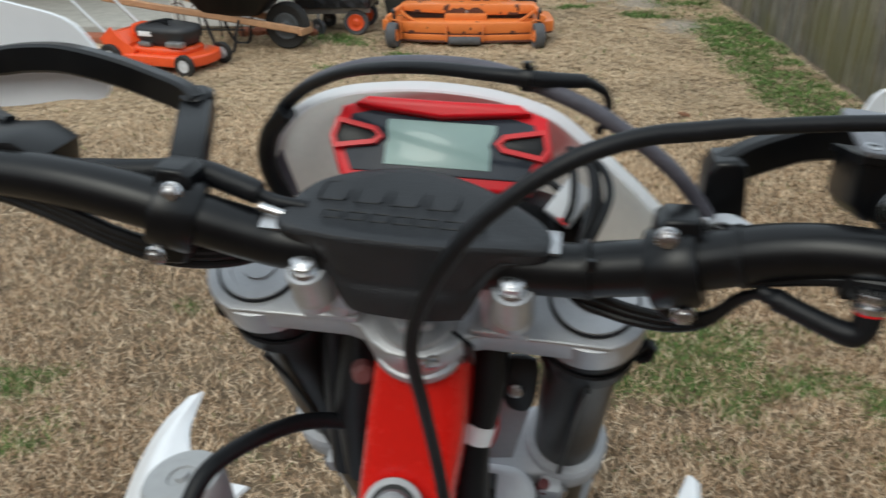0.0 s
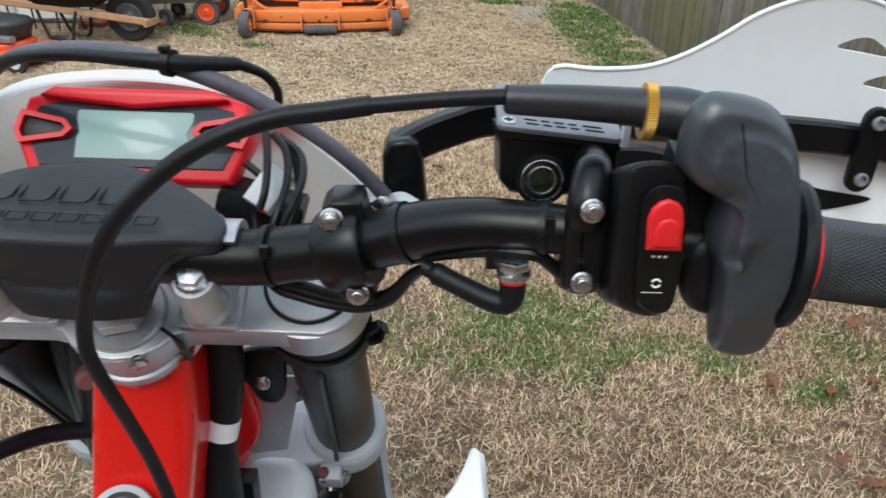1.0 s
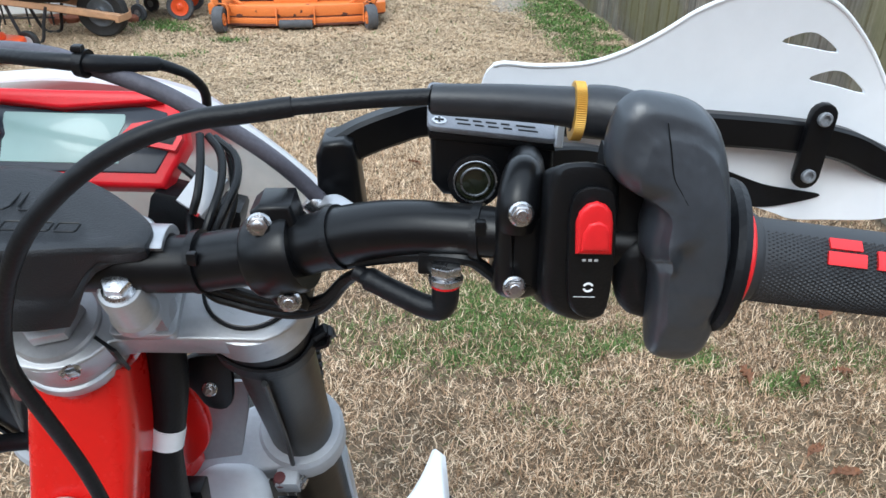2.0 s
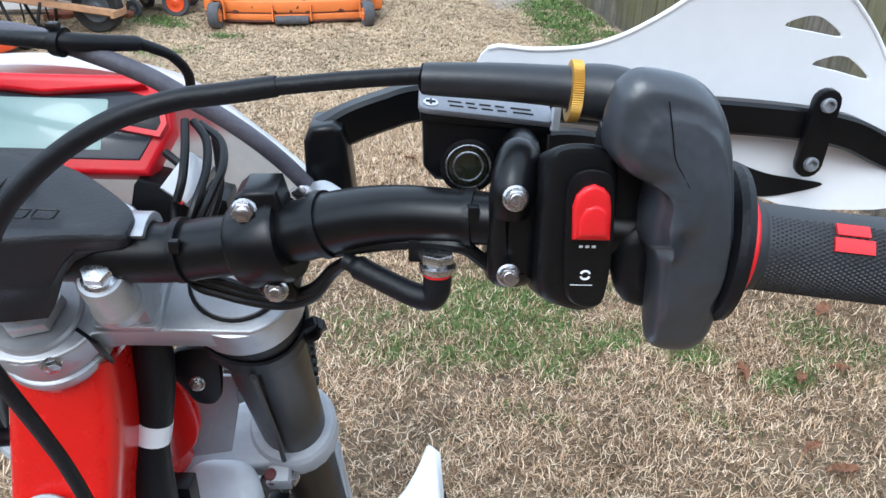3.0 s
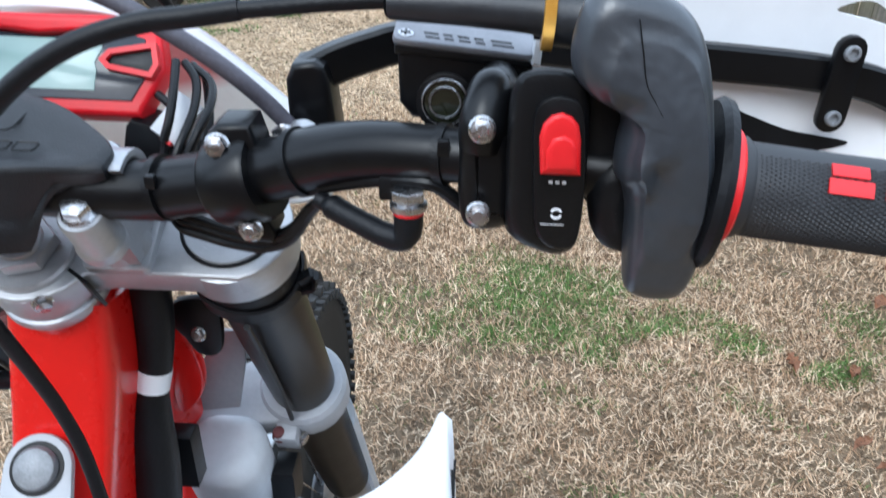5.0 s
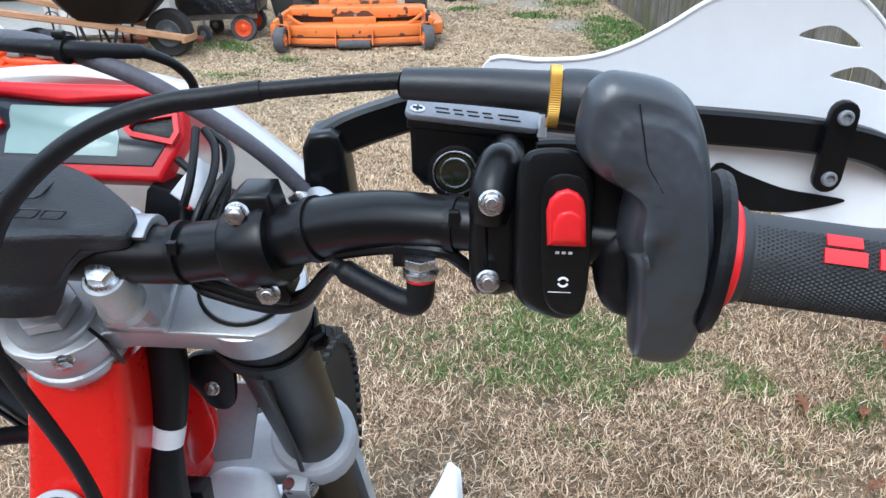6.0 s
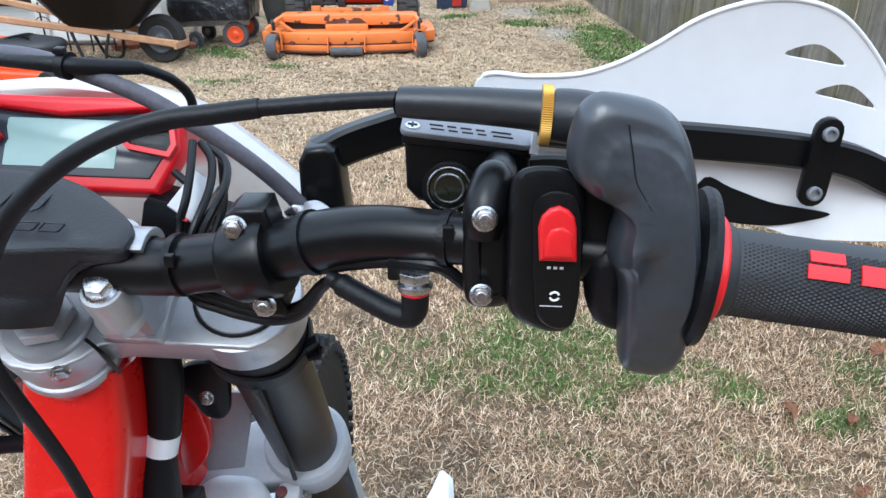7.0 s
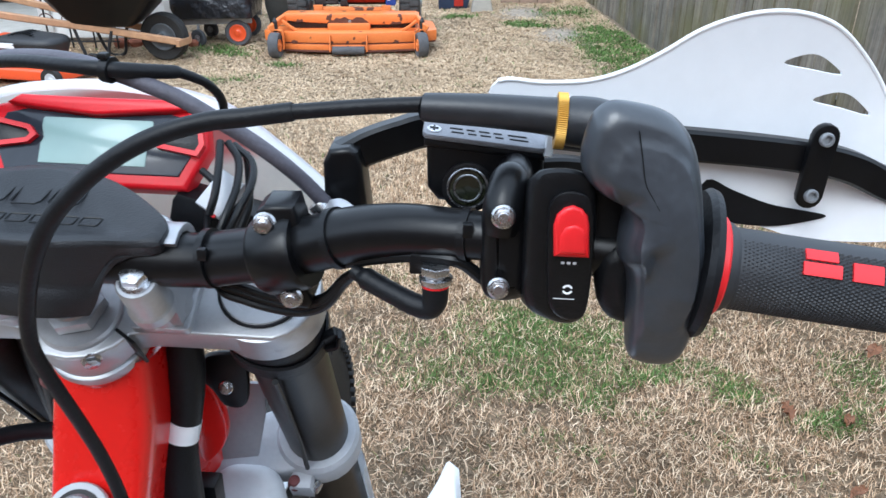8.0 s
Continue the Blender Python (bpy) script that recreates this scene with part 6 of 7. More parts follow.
box(bm, (4.0, 0.12, 2.4), Matrix.Translation((-5.5, 8.6, 1.2)), 0.004)
part("back_wall", bm, mat("dark_shed_interior", (0.045, 0.035, 0.028), 0.9, 0, 0.3, 3), shed)
bm = bmesh.new()
box(bm, (4.0, 2.0, 0.12), Matrix.Translation((-5.5, 7.6, 2.4)), 0.004)
part("shed_ceiling", bm, DARK, shed)
bm = bmesh.new()
box(bm, (3.2, 1.9, 0.10), Matrix.Translation((-5.1, 7.25, 0.045)), 0.01)
tagged(part("concrete_slab", bm, CONC), "pale concrete slab of the open shed", "slab", kind="structure")
bm = bmesh.new()
box(bm, (2.0, 0.2, 0.07), Matrix.Translation((-4.45, 6.1, 0.03)), 0.01)
tagged(part("brick_edging", bm, TERRA), "reddish brick edging along the slab", "edging", kind="structure")
# iron plant stand and terracotta edging by the shed
stand = thing("plant_stand", "rusty scrolled iron plant stand", "plant stand", Matrix.Translation((-3.02, 6.36, 0)))
for i, x in enumerate((-0.30, -0.1, 0.1, 0.30)):
    bm = bmesh.new()
    tube(bm, [(x, 0, 0.0), (x, 0, 0.2), (x, 0, 0.42)], 0.008, 8, 2)
    part("upright", bm, DARK, stand)
    bm = bmesh.new()
    tube(bm, [(x + 0.08 * math.cos(a) * (1 - a / 9), 0.0, 0.24 + 0.07 * math.sin(a) * (1 - a / 9)) for a in np.linspace(0, 6, 12)], 0.005, 6, 2)
    part("scroll", bm, RUST, stand)
for z in (0.06, 0.34):
    bm = bmesh.new()
    tube(bm, [(-0.32, 0, z), (0.32, 0, z)], 0.007, 8, 1)
    part("bar", bm, DARK, stand)
for i in range(6):
    bm = bmesh.new()
    lathe(bm, [(0.05, 0.0), (0.065, 0.02), (0.07, 0.055), (0.05, 0.075), (0, 0.078)], Matrix.Translation((-2.72 + 0.13 * i, 6.44 + 0.02 * (i % 2), -0.012)), 20)
    tagged(part("edging_stone", bm, TERRA), "rounded terracotta edging stone by the shed", "edging stone", "edging stones")

# far end: pale footing block, crate, bricks, board
bm = bmesh.new()
prism(bm, [(-0.12, 0.0), (0.12, 0.0), (0.075, 0.22), (-0.075, 0.22)], -0.2, 0.0, xz(8.12, 0.575, 0), 0.012, 3)
prism(bm, rect(0.05, 0.03, 0.0, 3, 0.0, 0.19), 0.0, 0.002, xz(8.12, 0.575, 0), 0.0005)
tagged(part("footing_block", bm, CONC), "pale tapered concrete footing block", "block")
bm = bmesh.new()
prism(bm, [(-0.18, 0.0), (0.14, 0.0), (0.2, 0.3), (-0.2, 0.32)], -0.3, 0.0, xz(8.3, 0.28, 0), 0.03)
bin_ = tagged(part("storage_bin", bm, mat("dark_blue_plastic", (0.02, 0.035, 0.075), 0.5, 0, 0.2, 9)), "dark blue plastic storage bin", "bin")
bm = bmesh.new()
box(bm, (0.10, 0.012, 0.22), Matrix.Translation((0.16, -0.302, 0.15)), 0.003)
part("red_label", bm, MRED, bin_, "red stripe", at=Matrix.Translation((0.28 - 0.12, 8.3 + 0.29, 0)))
LUMBER = mat("weathered_brown_timber", (0.30, 0.215, 0.165), 0.85, 0, 0.25, 12, 0.4, 80)
for i in range(3):
    for j in range(3):
        bm = bmesh.new()
        box(bm, (0.20, 0.10, 0.06), Matrix.Translation((0.92 + 0.21 * i + 0.04 * (j % 2), 8.72, 0.03 + 0.062 * j)), 0.006)
        tagged(part("timber", bm, LUMBER), "weathered brown timber offcut stacked on the ground", "timber", "stacked timber")
bm = bmesh.new()
box(bm, (0.75, 0.14, 0.03), Matrix.Translation((1.45, 8.95, 0.06)) @ Matrix.Rotation(0.12, 4, "Z"), 0.004)
tagged(part("white_board", bm, SIDING), "white painted board lying on the ground", "board")
# plain walls added to close the yard, behind the machines and behind the camera
bm = bmesh.new()
box(bm, (12, 0.2, 2.6), Matrix.Translation((-2.0, 13.5, 1.3)), 0.01)
tagged(part("wall_far", bm, FENCE), "plain wooden wall closing the yard", "wall", kind="structure")
# unseen wall, added behind the camera; it cuts the low sky light
bm = bmesh.new()
box(bm, (14, 0.2, 3.4), Matrix.Translation((-1.0, -4.2, 1.7)), 0.01)
tagged(part("wall_near", bm, mat("brown_brick_wall", (0.20, 0.12, 0.085), 0.85, 0, 0.25, 8, 0.4, 40)), "plain brown wall added unseen behind the camera", "wall", kind="structure")
bm = bmesh.new()
box(bm, (0.2, 18, 2.6), Matrix.Translation((-8.0, 4.6, 1.3)), 0.01)
tagged(part("wall_side", bm, FENCE), "plain wooden wall closing the yard", "wall", kind="structure")

# fallen leaves
LEAF = mat("dry_brown_leaf", (0.20, 0.085, 0.04), 0.7, 0, 0.35, 60, 0.5, 200)
LEAFO = mat("dry_orange_leaf", (0.55, 0.20, 0.06), 0.65, 0, 0.3, 60, 0.5, 200)
rr = random.Random(8)
for x, yy, s, o in ((1.206, 1.385, 0.050, 0), (1.615, 1.695, 0.055, 0), (1.26, 1.06, 0.04, 0), (1.30, 0.98, 0.05, 0), (1.37, 1.345, 0.035, 0), (1.51, 1.38, 0.035, 0), (0.51, 2.10, 0.032, 1), (1.75, 1.9, 0.04, 0), (-0.9, 2.3, 0.04, 0), (0.25, 3.1, 0.04, 0), (0.9, 4.2, 0.05, 0)):
    bm = bmesh.new()
    n_ = 10
    ctr = [bm.verts.new((0.9 * s * (k / n_ - 0.5) * 2, 0, 0.010 * math.sin(math.pi * k / n_) + 0.002)) for k in range(n_ + 1)]
    for sd in (1, -1):
        side = [bm.verts.new((0.9 * s * (k / n_ - 0.5) * 2 + 0.1 * s * (k % 2), sd * 0.45 * s * math.sin(math.pi * k / n_) ** 0.8 * (1.0 if k % 2 else 0.75), 0.004 + 0.016 * abs(math.sin(1.7 * k + sd)))) for k in range(1, n_)]
        side = [ctr[0]] + side + [ctr[-1]]
        for k in range(n_):
            vs_ = []
            for v in (ctr[k], ctr[k + 1], side[k + 1], side[k]):
                if v not in vs_:
                    vs_.append(v)
            if len(vs_) > 2:
                bm.faces.new(vs_)
    ob = part("fallen_leaf", bm, LEAFO if o else LEAF, None, "", Matrix.Translation((x, yy, relief(x, yy) + 0.019)) @ Matrix.Rotation(rr.uniform(0, 6.28), 4, "Z") @ Matrix.Rotation(rr.uniform(-0.3, 0.3), 4, "X"))
    tagged(ob, "curled orange fallen leaf on the grass" if o else "curled brown fallen leaf on the grass", "leaf", "fallen leaves")


# ---- small parts of the motorcycle ----
# brake light switch: elbow boot, fitting and red seal under the bar
hose("switch_boot", [(0.181, -0.070, 0.0695, 0.0042), (0.187, -0.0735, 0.068, 0.0042), (0.1875, -0.0738, 0.068, 0.0056), (0.192, -0.0765, 0.067, 0.0054), (0.203, -0.0825, 0.0645, 0.0054), (0.213, -0.0875, 0.0625, 0.0056), (0.2195, -0.0895, 0.0625, 0.0060), (0.2225, -0.0900, 0.0665, 0.0062), (0.2228, -0.0892, 0.0745, 0.0064)], None, RUBBER, "black rubber elbow boot of the brake switch", 18)
bm = bmesh.new()
lathe(bm, [(0.0066, 0.0), (0.0066, 0.0016)], axis((0.2228, -0.0890, 0.0745), (-0.03, 0.1, 1)), 20)
bp("switch_seal", bm, REDP, "red seal of the brake switch")
bm = bmesh.new()
m = axis((0.2228, -0.0888, 0.0760), (-0.03, 0.1, 1))
lathe(bm, [(0.0075, 0.0), (0.008, 0.001), (0.008, 0.003), (0.006, 0.0035), (0.006, 0.0045)], m, 24)
prism(bm, [(0.0075 * math.cos(a), 0.0075 * math.sin(a)) for a in np.linspace(0, 2 * math.pi, 6, endpoint=False)], 0.0045, 0.009, m, 0.0006)
bp("hydraulic_fitting", bm, CHROME, "bright plated hydraulic fitting")
bm = bmesh.new()
box(bm, (0.007, 0.010, 0.012), Matrix.Translation((0.2135, -0.080, 0.083)), 0.002)
bp("wire_clip", bm, PLASTIC)
# wiring below the bar
hose("bar_wire", [(0.177, -0.066, 0.072), (0.195, -0.0735, 0.0795), (0.213, -0.081, 0.0855), (0.229, -0.0865, 0.0875), (0.236, -0.086, 0.085), (0.244, -0.085, 0.078), (0.252, -0.086, 0.073)], 0.0032, PLASTIC, "", 10)
for i, dz in enumerate((0.0, 0.005, 0.009)):
    hose("wire_loop", [(0.085, -0.01, 0.032 + dz), (0.098, -0.028, 0.028 + dz), (0.112, -0.032, 0.025 + dz), (0.128, -0.037, 0.024 + dz * 0.9), (0.147, -0.046, 0.028 + dz * 0.8), (0.163, -0.055, 0.039 + dz * 0.6), (0.174, -0.060, 0.056 + dz * 0.3), (0.182, -0.068, 0.068)], 0.0026, PLASTIC, "", 10)
    hose("wire_loop", [(-0.085, -0.01, 0.034 + dz), (-0.108, -0.031, 0.034 + dz), (-0.138, -0.042, 0.037 + dz), (-0.168, -0.046, 0.046 + dz), (-0.203, -0.046, 0.060 + dz), (-0.234, -0.045, 0.070 + dz), (-0.27, -0.045, 0.078)], 0.0036, PLASTIC, "", 10)
hose("clutch_cable", [(-0.055, -0.040, 0.079, 0.0036), (-0.072, -0.040, 0.0810, 0.0036), (-0.084, -0.036, 0.0830, 0.0038), (-0.0845, -0.0358, 0.0831, 0.0066), (-0.100, -0.032, 0.0860, 0.0072), (-0.124, -0.028, 0.0900, 0.0072), (-0.16, -0.03, 0.0875, 0.0074), (-0.21, -0.032, 0.0850, 0.0074)], None, RUBBER, "black clutch cable with rubber boot", 14)
bm = bmesh.new()
tube(bm, [(-0.066, -0.047, 0.0765), (-0.080, -0.045, 0.0790)], 0.0030, 14, 1)
bp("cable_ferrule", bm, CHROME)


# straps round the bar
def bar_tie(x, y_, z, r, d, head=True):
    bm = bmesh.new()
    lathe(bm, [(r - 0.001, -0.0022), (r + 0.0012, -0.002), (r + 0.0012, 0.002), (r - 0.001, 0.0022)], axis((x, y_, z), d), 32)
    if head:
        box(bm, (0.0045, 0.004, 0.007), Matrix.Translation((x, y_ - r * 0.86, z + r * 0.62)), 0.0008)
    bp("cable_tie", bm, PLASTIC)


bar_tie(0.1005, -0.0448, 0.0588, 0.0152, (1, -0.12, 0.18))
bar_tie(0.172, -0.0595, 0.0822, 0.0147, (1, -0.30, 0.42), False)
bar_tie(0.2365, -0.0805, 0.0979, 0.0118, (1, -0.28, 0.08))
# ferrule where the grey hose ends
bm = bmesh.new()
m = axis((0.1565, -0.0262, 0.0855), (0.6, -0.05, -0.7))
lathe(bm, [(0.0062, -0.002), (0.0068, 0.0), (0.0068, 0.006), (0.0058, 0.007), (0.0058, 0.010), (0.0072, 0.011), (0.0072, 0.016)], m, 20)
bp("hose_ferrule", bm, CHROME, "bright crimped hose ferrule")
bm = bmesh.new()
strap(bm, [(0.160, -0.030, 0.086), (0.168, -0.034, 0.0895), (0.176, -0.042, 0.089)], 0.007, 0.002, (0, 1, 0.4), 0.0006)
bp("ferrule_clip", bm, SILVER)
# bracket of white metal beside the master cylinder
bm = bmesh.new()
strap(bm, [(0.2735, -0.054, 0.1390), (0.2728, -0.058, 0.130)], 0.004, 0.004, (1, 0, 0), 0.0008)
bp("clamp_edge", bm, SILVER)

# screws and bars of writing on the reservoir lid
for u in (-0.0245,):
    bm = bmesh.new()
    m = LIDM @ Matrix.Translation((u, -0.017, 0.0032))
    lathe(bm, [(0.0034, 0), (0.0034, 0.0005), (0.003, 0.0008), (0, 0.0008)], m, 20)
    sc_ = bp("lid_screw", bm, CHROME, "", lid)
    bm = bmesh.new()
    box(bm, (0.0042, 0.001, 0.0006), m @ Matrix.Translation((0, 0, 0.0009)), 0.0001)
    box(bm, (0.001, 0.0042, 0.0006), m @ Matrix.Translation((0, 0, 0.0009)), 0.0001)
    bp("screw_slot", bm, PLASTIC, "", lid)
for row, (v, h) in enumerate(((-0.0140, 0.0008), (-0.0178, 0.0007))):
    for u0, w in ((-0.017, 0.006), (-0.009, 0.004), (-0.003, 0.005), (0.004, 0.004), (0.011, 0.009)):
        bm = bmesh.new()
        box(bm, (w, h, 0.0006), LIDM @ Matrix.Translation((u0 + w / 2 + 0.0008 * row, v, 0.0034)), 0.0001)
        bp("lid_mark", bm, PLASTIC, "", lid)
# marks on the switch
SW = xs(-0.1105)
bm = bmesh.new()
for a0, a1 in ((20, 160), (200, 340)):
    strap(bm, [(SW @ Vector((0.2806 + 0.0019 * math.cos(radians(a)), 0.0885 + 0.0019 * math.sin(radians(a)), 0.0042)))[:] for a in np.linspace(a0, a1, 7)], 0.0003, 0.0009, (0, -1, 0.4), 0.0001, 2)
bp("start_mark", bm, WHITE, "white printed ring", ksw)
bm = bmesh.new()
box(bm, (0.009, 0.0004, 0.0004), SW @ Matrix.Translation((0.2795, 0.0838, 0.0042)), 0.0001)
bp("printed_line", bm, WHITE, "", ksw)
bm = bmesh.new()
for dx in (-0.0025, 0.0, 0.0025):
    box(bm, (0.0015, 0.0012, 0.0004), SW @ Matrix.Translation((0.2797 + dx, 0.1015, 0.0042)), 0.0001)
bp("printed_marks", bm, GREYW, "", ksw)
# raised diamonds of the grip and its red raised logo shape
KN = bmesh.new()
for i in range(62):
    for j in range(38):
        a = 2 * math.pi * (j + 0.5 * (i % 2)) / 66 + math.pi * 0.62
        z = 0.0205 + i * 0.00165
        p = GA @ Vector((0.0179 * math.cos(a), 0.0179 * math.sin(a), z))
        o = GA @ Vector((0.0186 * math.cos(a), 0.0186 * math.sin(a), z))
        tx = (GA.to_3x3() @ Vector((-math.sin(a), math.cos(a), 0))) * 0.00080
        tz = (GA.to_3x3() @ Vector((0, 0, 1))) * 0.0011
        top_v = KN.verts.new(o)
        q = [KN.verts.new(p + tx), KN.verts.new(p + tz), KN.verts.new(p - tx), KN.verts.new(p - tz)]
        for k in range(4):
            KN.faces.new((q[k], q[(k + 1) % 4], top_v))
kn = bp("grip_knurling", KN, GRIP, "diamond knurling of the grip", grip)
tagged(kn, kind="stuff")


def grip_patch(u0, u1, a0, a1, name, cut=()):
    """A raised red shape wrapped on the grip between two lengths and two angles."""
    bm = bmesh.new()
    us, as_ = np.linspace(u0, u1, 4), np.linspace(radians(a0), radians(a1), 5)
    outer = [[bm.verts.new(GA @ Vector((0.0192 * math.cos(a), 0.0192 * math.sin(a), u))) for a in as_] for u in us]
    inner = [[bm.verts.new(GA @ Vector((0.0176 * math.cos(a), 0.0176 * math.sin(a), u))) for a in as_] for u in us]
    for i in range(3):
        for j in range(4):
            bm.faces.new((outer[i][j], outer[i + 1][j], outer[i + 1][j + 1], outer[i][j + 1]))
    loop = [(i, 0) for i in range(4)] + [(3, j) for j in range(1, 5)] + [(i, 4) for i in range(2, -1, -1)] + [(0, j) for j in range(3, 0, -1)]
    for (i, j), (k, l) in zip(loop, loop[1:] + loop[:1]):
        bm.faces.new((outer[i][j], outer[k][l], inner[k][l], inner[i][j]))
    return bp(name, bm, REDP, "red raised logo bar", grip)


# which angle of the grip faces the rider and up
gz = GA.to_3x3()
best = max(range(0, 360, 5), key=lambda d: (gz @ Vector((math.cos(radians(d)), math.sin(radians(d)), 0))).dot(Vector((0, -0.80, 0.60))))
for u0, u1, lo, hi in ((0.044, 0.0595, -4, 13), (0.045, 0.058, 17, 32), (0.064, 0.076, -4, 20), (0.080, 0.085, -4, 30), (0.089, 0.100, -4, 20)):
    grip_patch(u0, u1, best - hi, best - lo, "logo_bar")

# wires and a pale connector between the instrument and the bar
bm = bmesh.new()
prism(bm, [(-0.009, -0.013), (0.009, -0.013), (0.009, 0.013), (-0.009, 0.013)], -0.005, 0.005, Matrix.Translation((0.0885, 0.016, 0.0690)) @ Matrix.Rotation(radians(50), 4, "X") @ Matrix.Rotation(radians(-32), 4, "Z"), 0.0015)
con = bp("wire_connector", bm, GREYW, "pale plastic wire connector")
for pts in ([(0.086, 0.03, 0.098), (0.0895, 0.012, 0.088), (0.0900, -0.001, 0.0765), (0.087, -0.006, 0.066)],
            [(0.090, 0.032, 0.097), (0.0985, 0.022, 0.090), (0.1015, 0.005, 0.080), (0.0985, -0.012, 0.068), (0.094, -0.02, 0.055)],
            [(0.093, 0.034, 0.095), (0.1065, 0.022, 0.089), (0.1105, 0.004, 0.082), (0.1065, -0.010, 0.072), (0.099, -0.018, 0.056)],
            [(0.100, 0.034, 0.090), (0.104, 0.022, 0.080), (0.106, 0.010, 0.066), (0.101, 0.0, 0.05)],
            [(0.072, 0.032, 0.078), (0.084, 0.024, 0.072), (0.094, 0.018, 0.064), (0.098, 0.01, 0.05)],
            [(0.075, 0.03, 0.06), (0.08, 0.01, 0.055), (0.085, -0.01, 0.05), (0.088, -0.03, 0.045)]):
    hose("instrument_wire", pts, 0.0024, PLASTIC, "", 10)
hose("instrument_wire", [(0.0835, 0.004, 0.064), (0.0855, 0.002, 0.0625), (0.088, 0.001, 0.0615)], 0.0011, REDP, "thin red wire", 8)
bm = bmesh.new()
box(bm, (0.052, 0.026, 0.03), Matrix.Translation((0.079, 0.032, 0.047)) @ Matrix.Rotation(radians(15), 4, "Y"), 0.005)
bp("wiring_block", bm, PLASTIC)
hose("mask_wire", [(-0.104, 0.066, 0.02), (-0.118, 0.062, 0.055), (-0.115, 0.060, 0.08), (-0.098, 0.052, 0.102)], 0.0065, PLASTIC, "", 12)

# wiring beside the frame
hose("main_loom", [(0.046, 0.03, -0.035, 0.012), (0.045, 0.028, -0.075, 0.013), (0.042, 0.022, -0.11, 0.0115), (0.0385, 0.018, -0.125, 0.0115), (0.036, 0.012, -0.150, 0.0145), (0.036, 0.006, -0.18, 0.0165), (0.036, -0.005, -0.22, 0.0165), (0.04, -0.03, -0.28, 0.012)], None, RUBBER, "black wiring loom", 16)
hose("loom_band", [(0.0415, 0.0215, -0.112, 0.0121), (0.0385, 0.018, -0.126, 0.0121)], None, WHITE, "white tape band", 18)
bm = bmesh.new()
prism(bm, smooth_loop([(-0.012, 0.024), (0.014, 0.024), (0.016, -0.008), (0.010, -0.023), (-0.004, -0.022), (-0.012, -0.008), (-0.022, 0.004), (-0.02, 0.012)], 3), -0.008, 0.0, xz(0.050, 0.064, -0.100), 0.003)
bp("lock_tab", bm, PLASTIC)
bbolt((0.064, 0.049, -0.103), (0, -1, 0.3), 0.0045)
bm = bmesh.new()
box(bm, (0.022, 0.018, 0.052), Matrix.Translation((0.0440, 0.033, -0.206)), 0.003)
bp("relay_box", bm, PLASTIC, "black relay box")
bm = bmesh.new()
prism(bm, rect(0.068, 0.066, 0.026, 6), -0.12, 0.006, Matrix.Translation((0.054, 0.082, -0.246)) @ Matrix.Rotation(radians(18), 4, "X"), 0.018, 6)
bp("expansion_tank", bm, GREYW, "pale rounded plastic tank behind the fork")
bm = bmesh.new()
box(bm, (0.02, 0.03, 0.05), Matrix.Translation((0.098, 0.105, -0.31)), 0.005)
bp("horn", bm, PLASTIC)
bm = bmesh.new()
lathe(bm, [(0.006, 0), (0.007, 0.004), (0.005, 0.012), (0, 0.014)], axis((0.094, 0.112, -0.262), (0, -0.4, 1)), 16)
bp("sensor_cap", bm, mat("dark_red_cap", (0.10, 0.02, 0.02), 0.6, 0, 0.2, 60))
for s in (1, -1):
    bm = bmesh.new()
    sec_ = []
    for z in (-0.37, -0.42, -0.55, -0.72, -0.90):
        sec_.append([st(FX * s + s * 0.036 * math.cos(a), FY + 0.036 * math.sin(a), z) for a in np.linspace(radians(-12), radians(120), 9)])
    oo = [[bm.verts.new(p) for p in r] for r in sec_]
    for a, b in zip(oo, oo[1:]):
        for i in range(8):
            bm.faces.new((a[i], a[i + 1], b[i + 1], b[i]))
    ext = bmesh.ops.solidify(bm, geom=bm.faces[:], thickness=0.003)
    bp("fork_guard", bm, WHITE, "white plastic fork guard")
# engraved marks of the pad, as plain bars
def pad_mark(x, y_, w, h, lean):
    """A thin engraved outline, a leaning rounded block, on the sloping top of the pad."""
    loop = [(x + u + lean * (v + h / 2), y_ + v) for u, v in rect(w, h, min(w, h) * 0.12, 1)]
    bm = bmesh.new()
    tube(bm, [(a, b, 0.0888 + 0.26 * (b + 0.01) + 0.0012 + HEAD) for a, b in loop + loop[:1]], 0.00055, 6, 1)
    return part("pad_mark", bm, PLASTIC, pad)


for k in range(4):
    pad_mark(-0.0425 + 0.0205 * k, -0.0285 - 0.0006 * k, 0.0165, 0.0155, 0.18)
for k in range(7):
    pad_mark(-0.0385 + 0.0130 * k, -0.0478 - 0.0003 * k, 0.0105, 0.0060, 0.18)
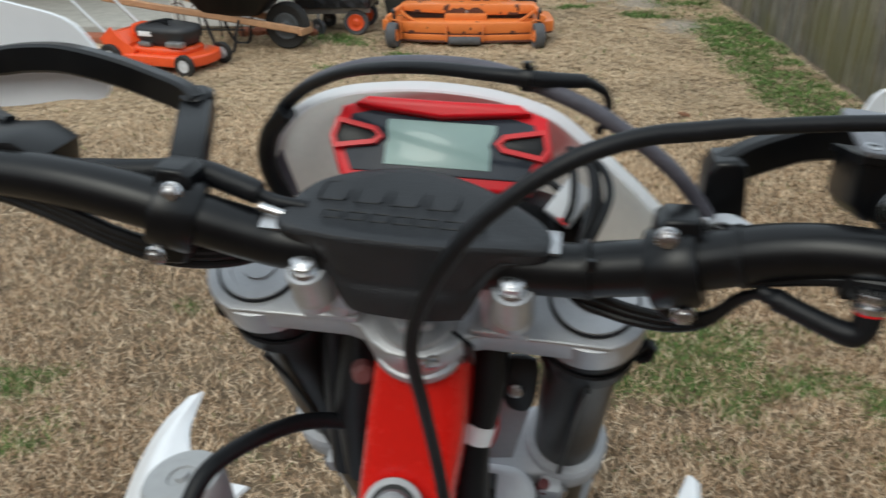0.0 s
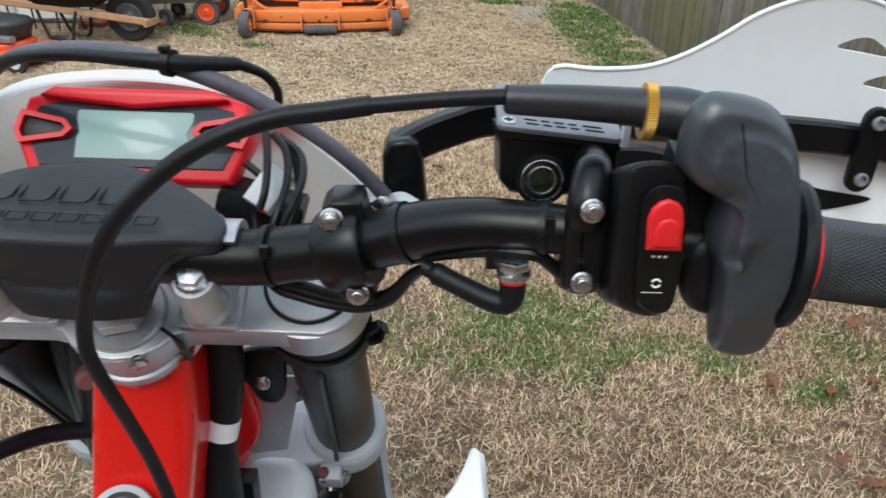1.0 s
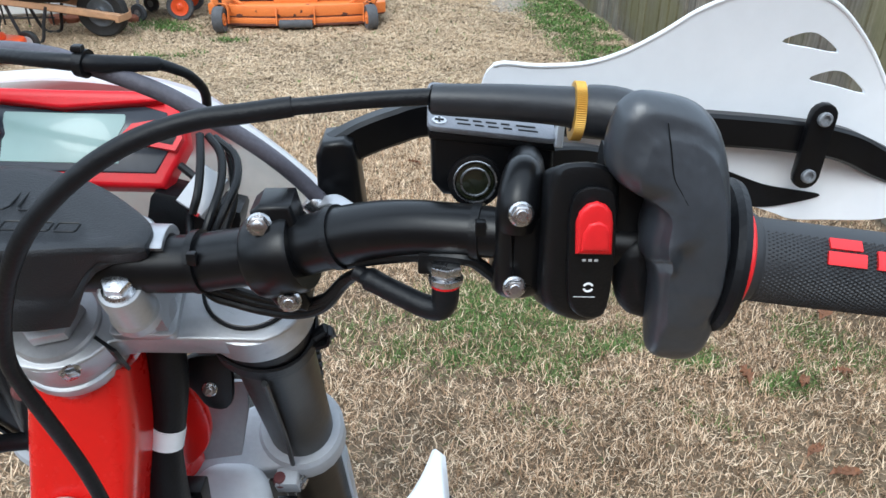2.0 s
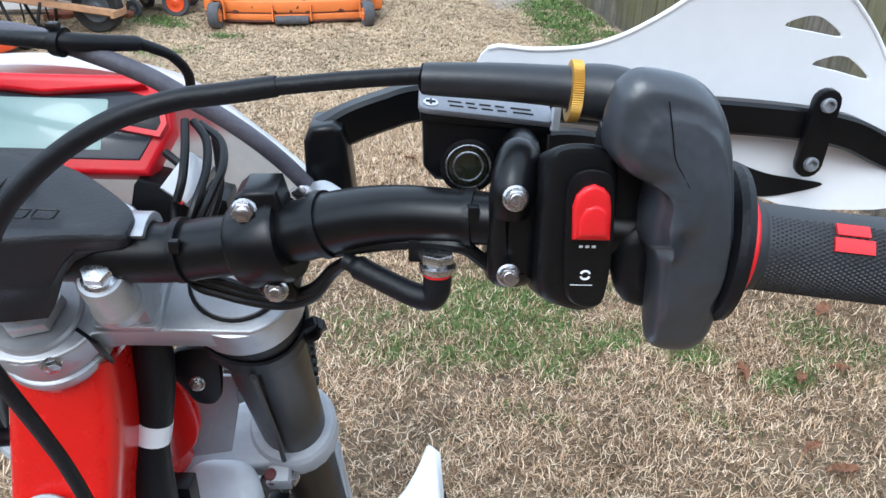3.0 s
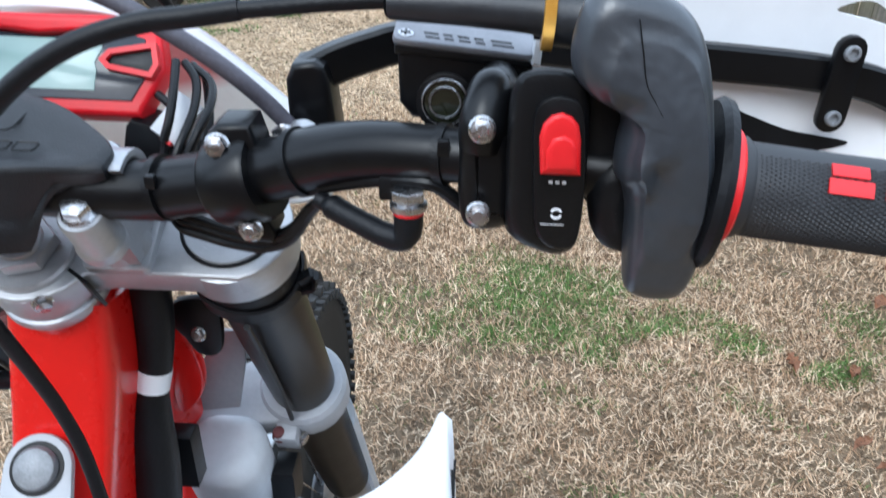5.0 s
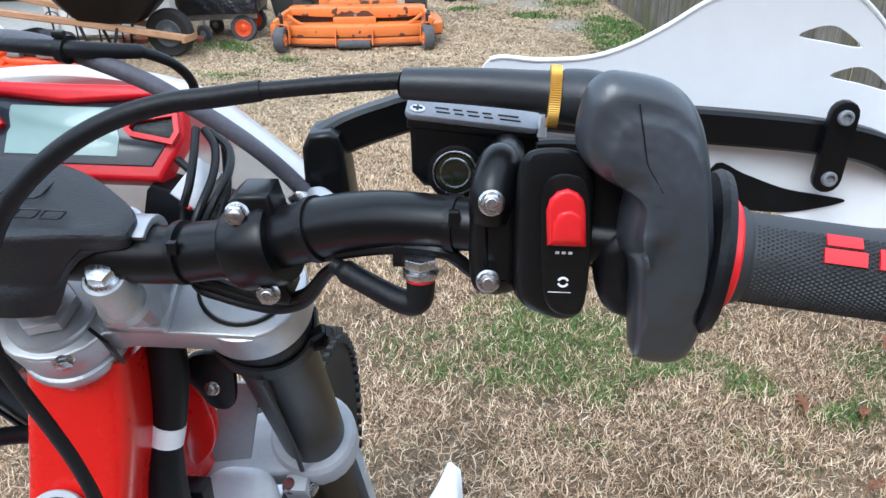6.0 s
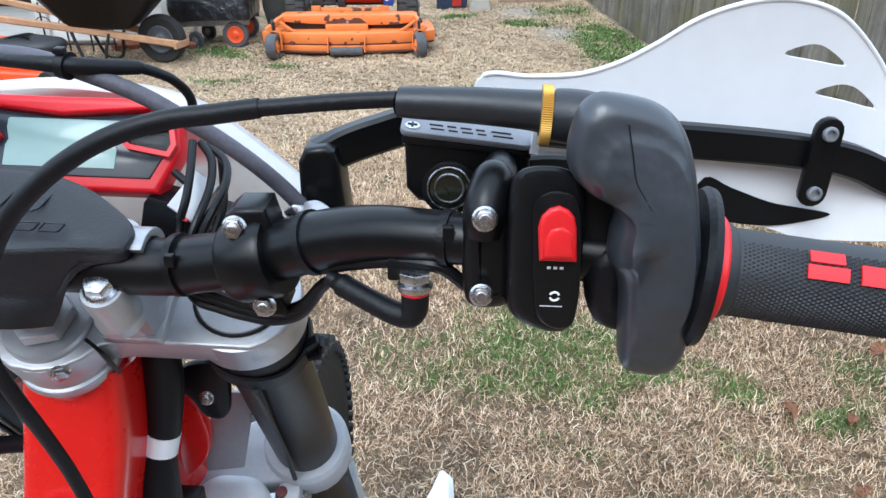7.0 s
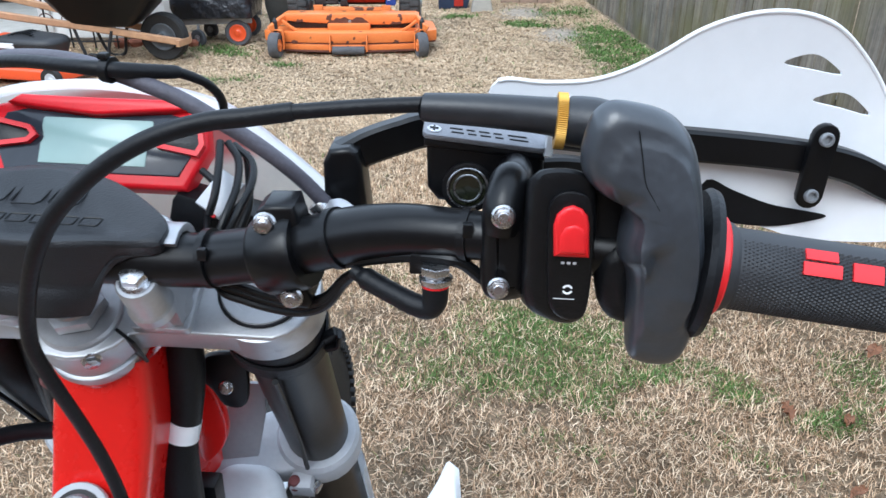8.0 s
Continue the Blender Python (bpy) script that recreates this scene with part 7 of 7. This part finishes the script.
# scratches of dark graphic on the shroud tip
for u in (0.0, 0.012):
    hose("shroud_line", [(0.246 + u * 0.2, 0.120 + u, -0.300), (0.2485, 0.100 + u, -0.318), (0.250, 0.08 + u, -0.34)], 0.0011, PLASTIC, "", 8)
# dark edged panel between the frame and the fork, above the mudguard
bm = bmesh.new()
strap(bm, [(0.030, 0.030, -0.262), (0.050, 0.040, -0.270), (0.075, 0.050, -0.279), (0.104, 0.060, -0.290)], 0.010, 0.006, (0, -0.5, 1), 0.0015)
bp("panel_edge", bm, RUBBER, "black rubber panel edge")
bm = bmesh.new()
prism(bm, smooth_loop([(0.028, 0.004), (0.060, 0.008), (0.112, 0.022), (0.116, 0.050), (0.070, 0.046), (0.030, 0.028)], 3), -0.287, -0.283, Matrix(), 0.001)
bp("inner_panel", bm, mat("mid_grey_plastic", (0.22, 0.23, 0.25), 0.5, 0.0, 0.25, 25), "pale grey inner panel")
# pale stay plate between the steering head and the fork leg
bm = bmesh.new()
prism(bm, [(0.0590, -0.1420), (0.0760, -0.1420), (0.0745, -0.1720), (0.0640, -0.2230), (0.0220, -0.2310), (0.0360, -0.1800), (0.0480, -0.1560)], -0.004, 0.0, xz(0.105), 0.0012)
bp("lamp_stay", bm, mat("grey_cast_stay", (0.30, 0.31, 0.33), 0.5, 0.1, 0.1, 25, 0.1, 700), "pale grey stay plate beside the fork")
# bundled wiring beside the steering head
for pts in ([(-0.045, 0.035, -0.03, 0.016), (-0.052, 0.045, -0.08, 0.019), (-0.060, 0.06, -0.14, 0.020), (-0.060, 0.07, -0.22, 0.018)], [(-0.070, 0.04, -0.03, 0.010), (-0.076, 0.055, -0.09, 0.012), (-0.082, 0.075, -0.16, 0.012), (-0.085, 0.09, -0.24, 0.012)]):
    hose("side_loom", pts, None, RUBBER, "black taped wiring loom", 16)
bm = bmesh.new()
lathe(bm, [(0.006, 0), (0.008, 0.004), (0.0075, 0.014), (0.005, 0.017), (0, 0.017)], axis((-0.046, 0.022, -0.075), (0.3, -1, 0.2)), 18)
bp("plug_cap", bm, mat("faded_red_rubber", (0.16, 0.06, 0.06), 0.7, 0, 0.2, 60), "dull red plug cap")
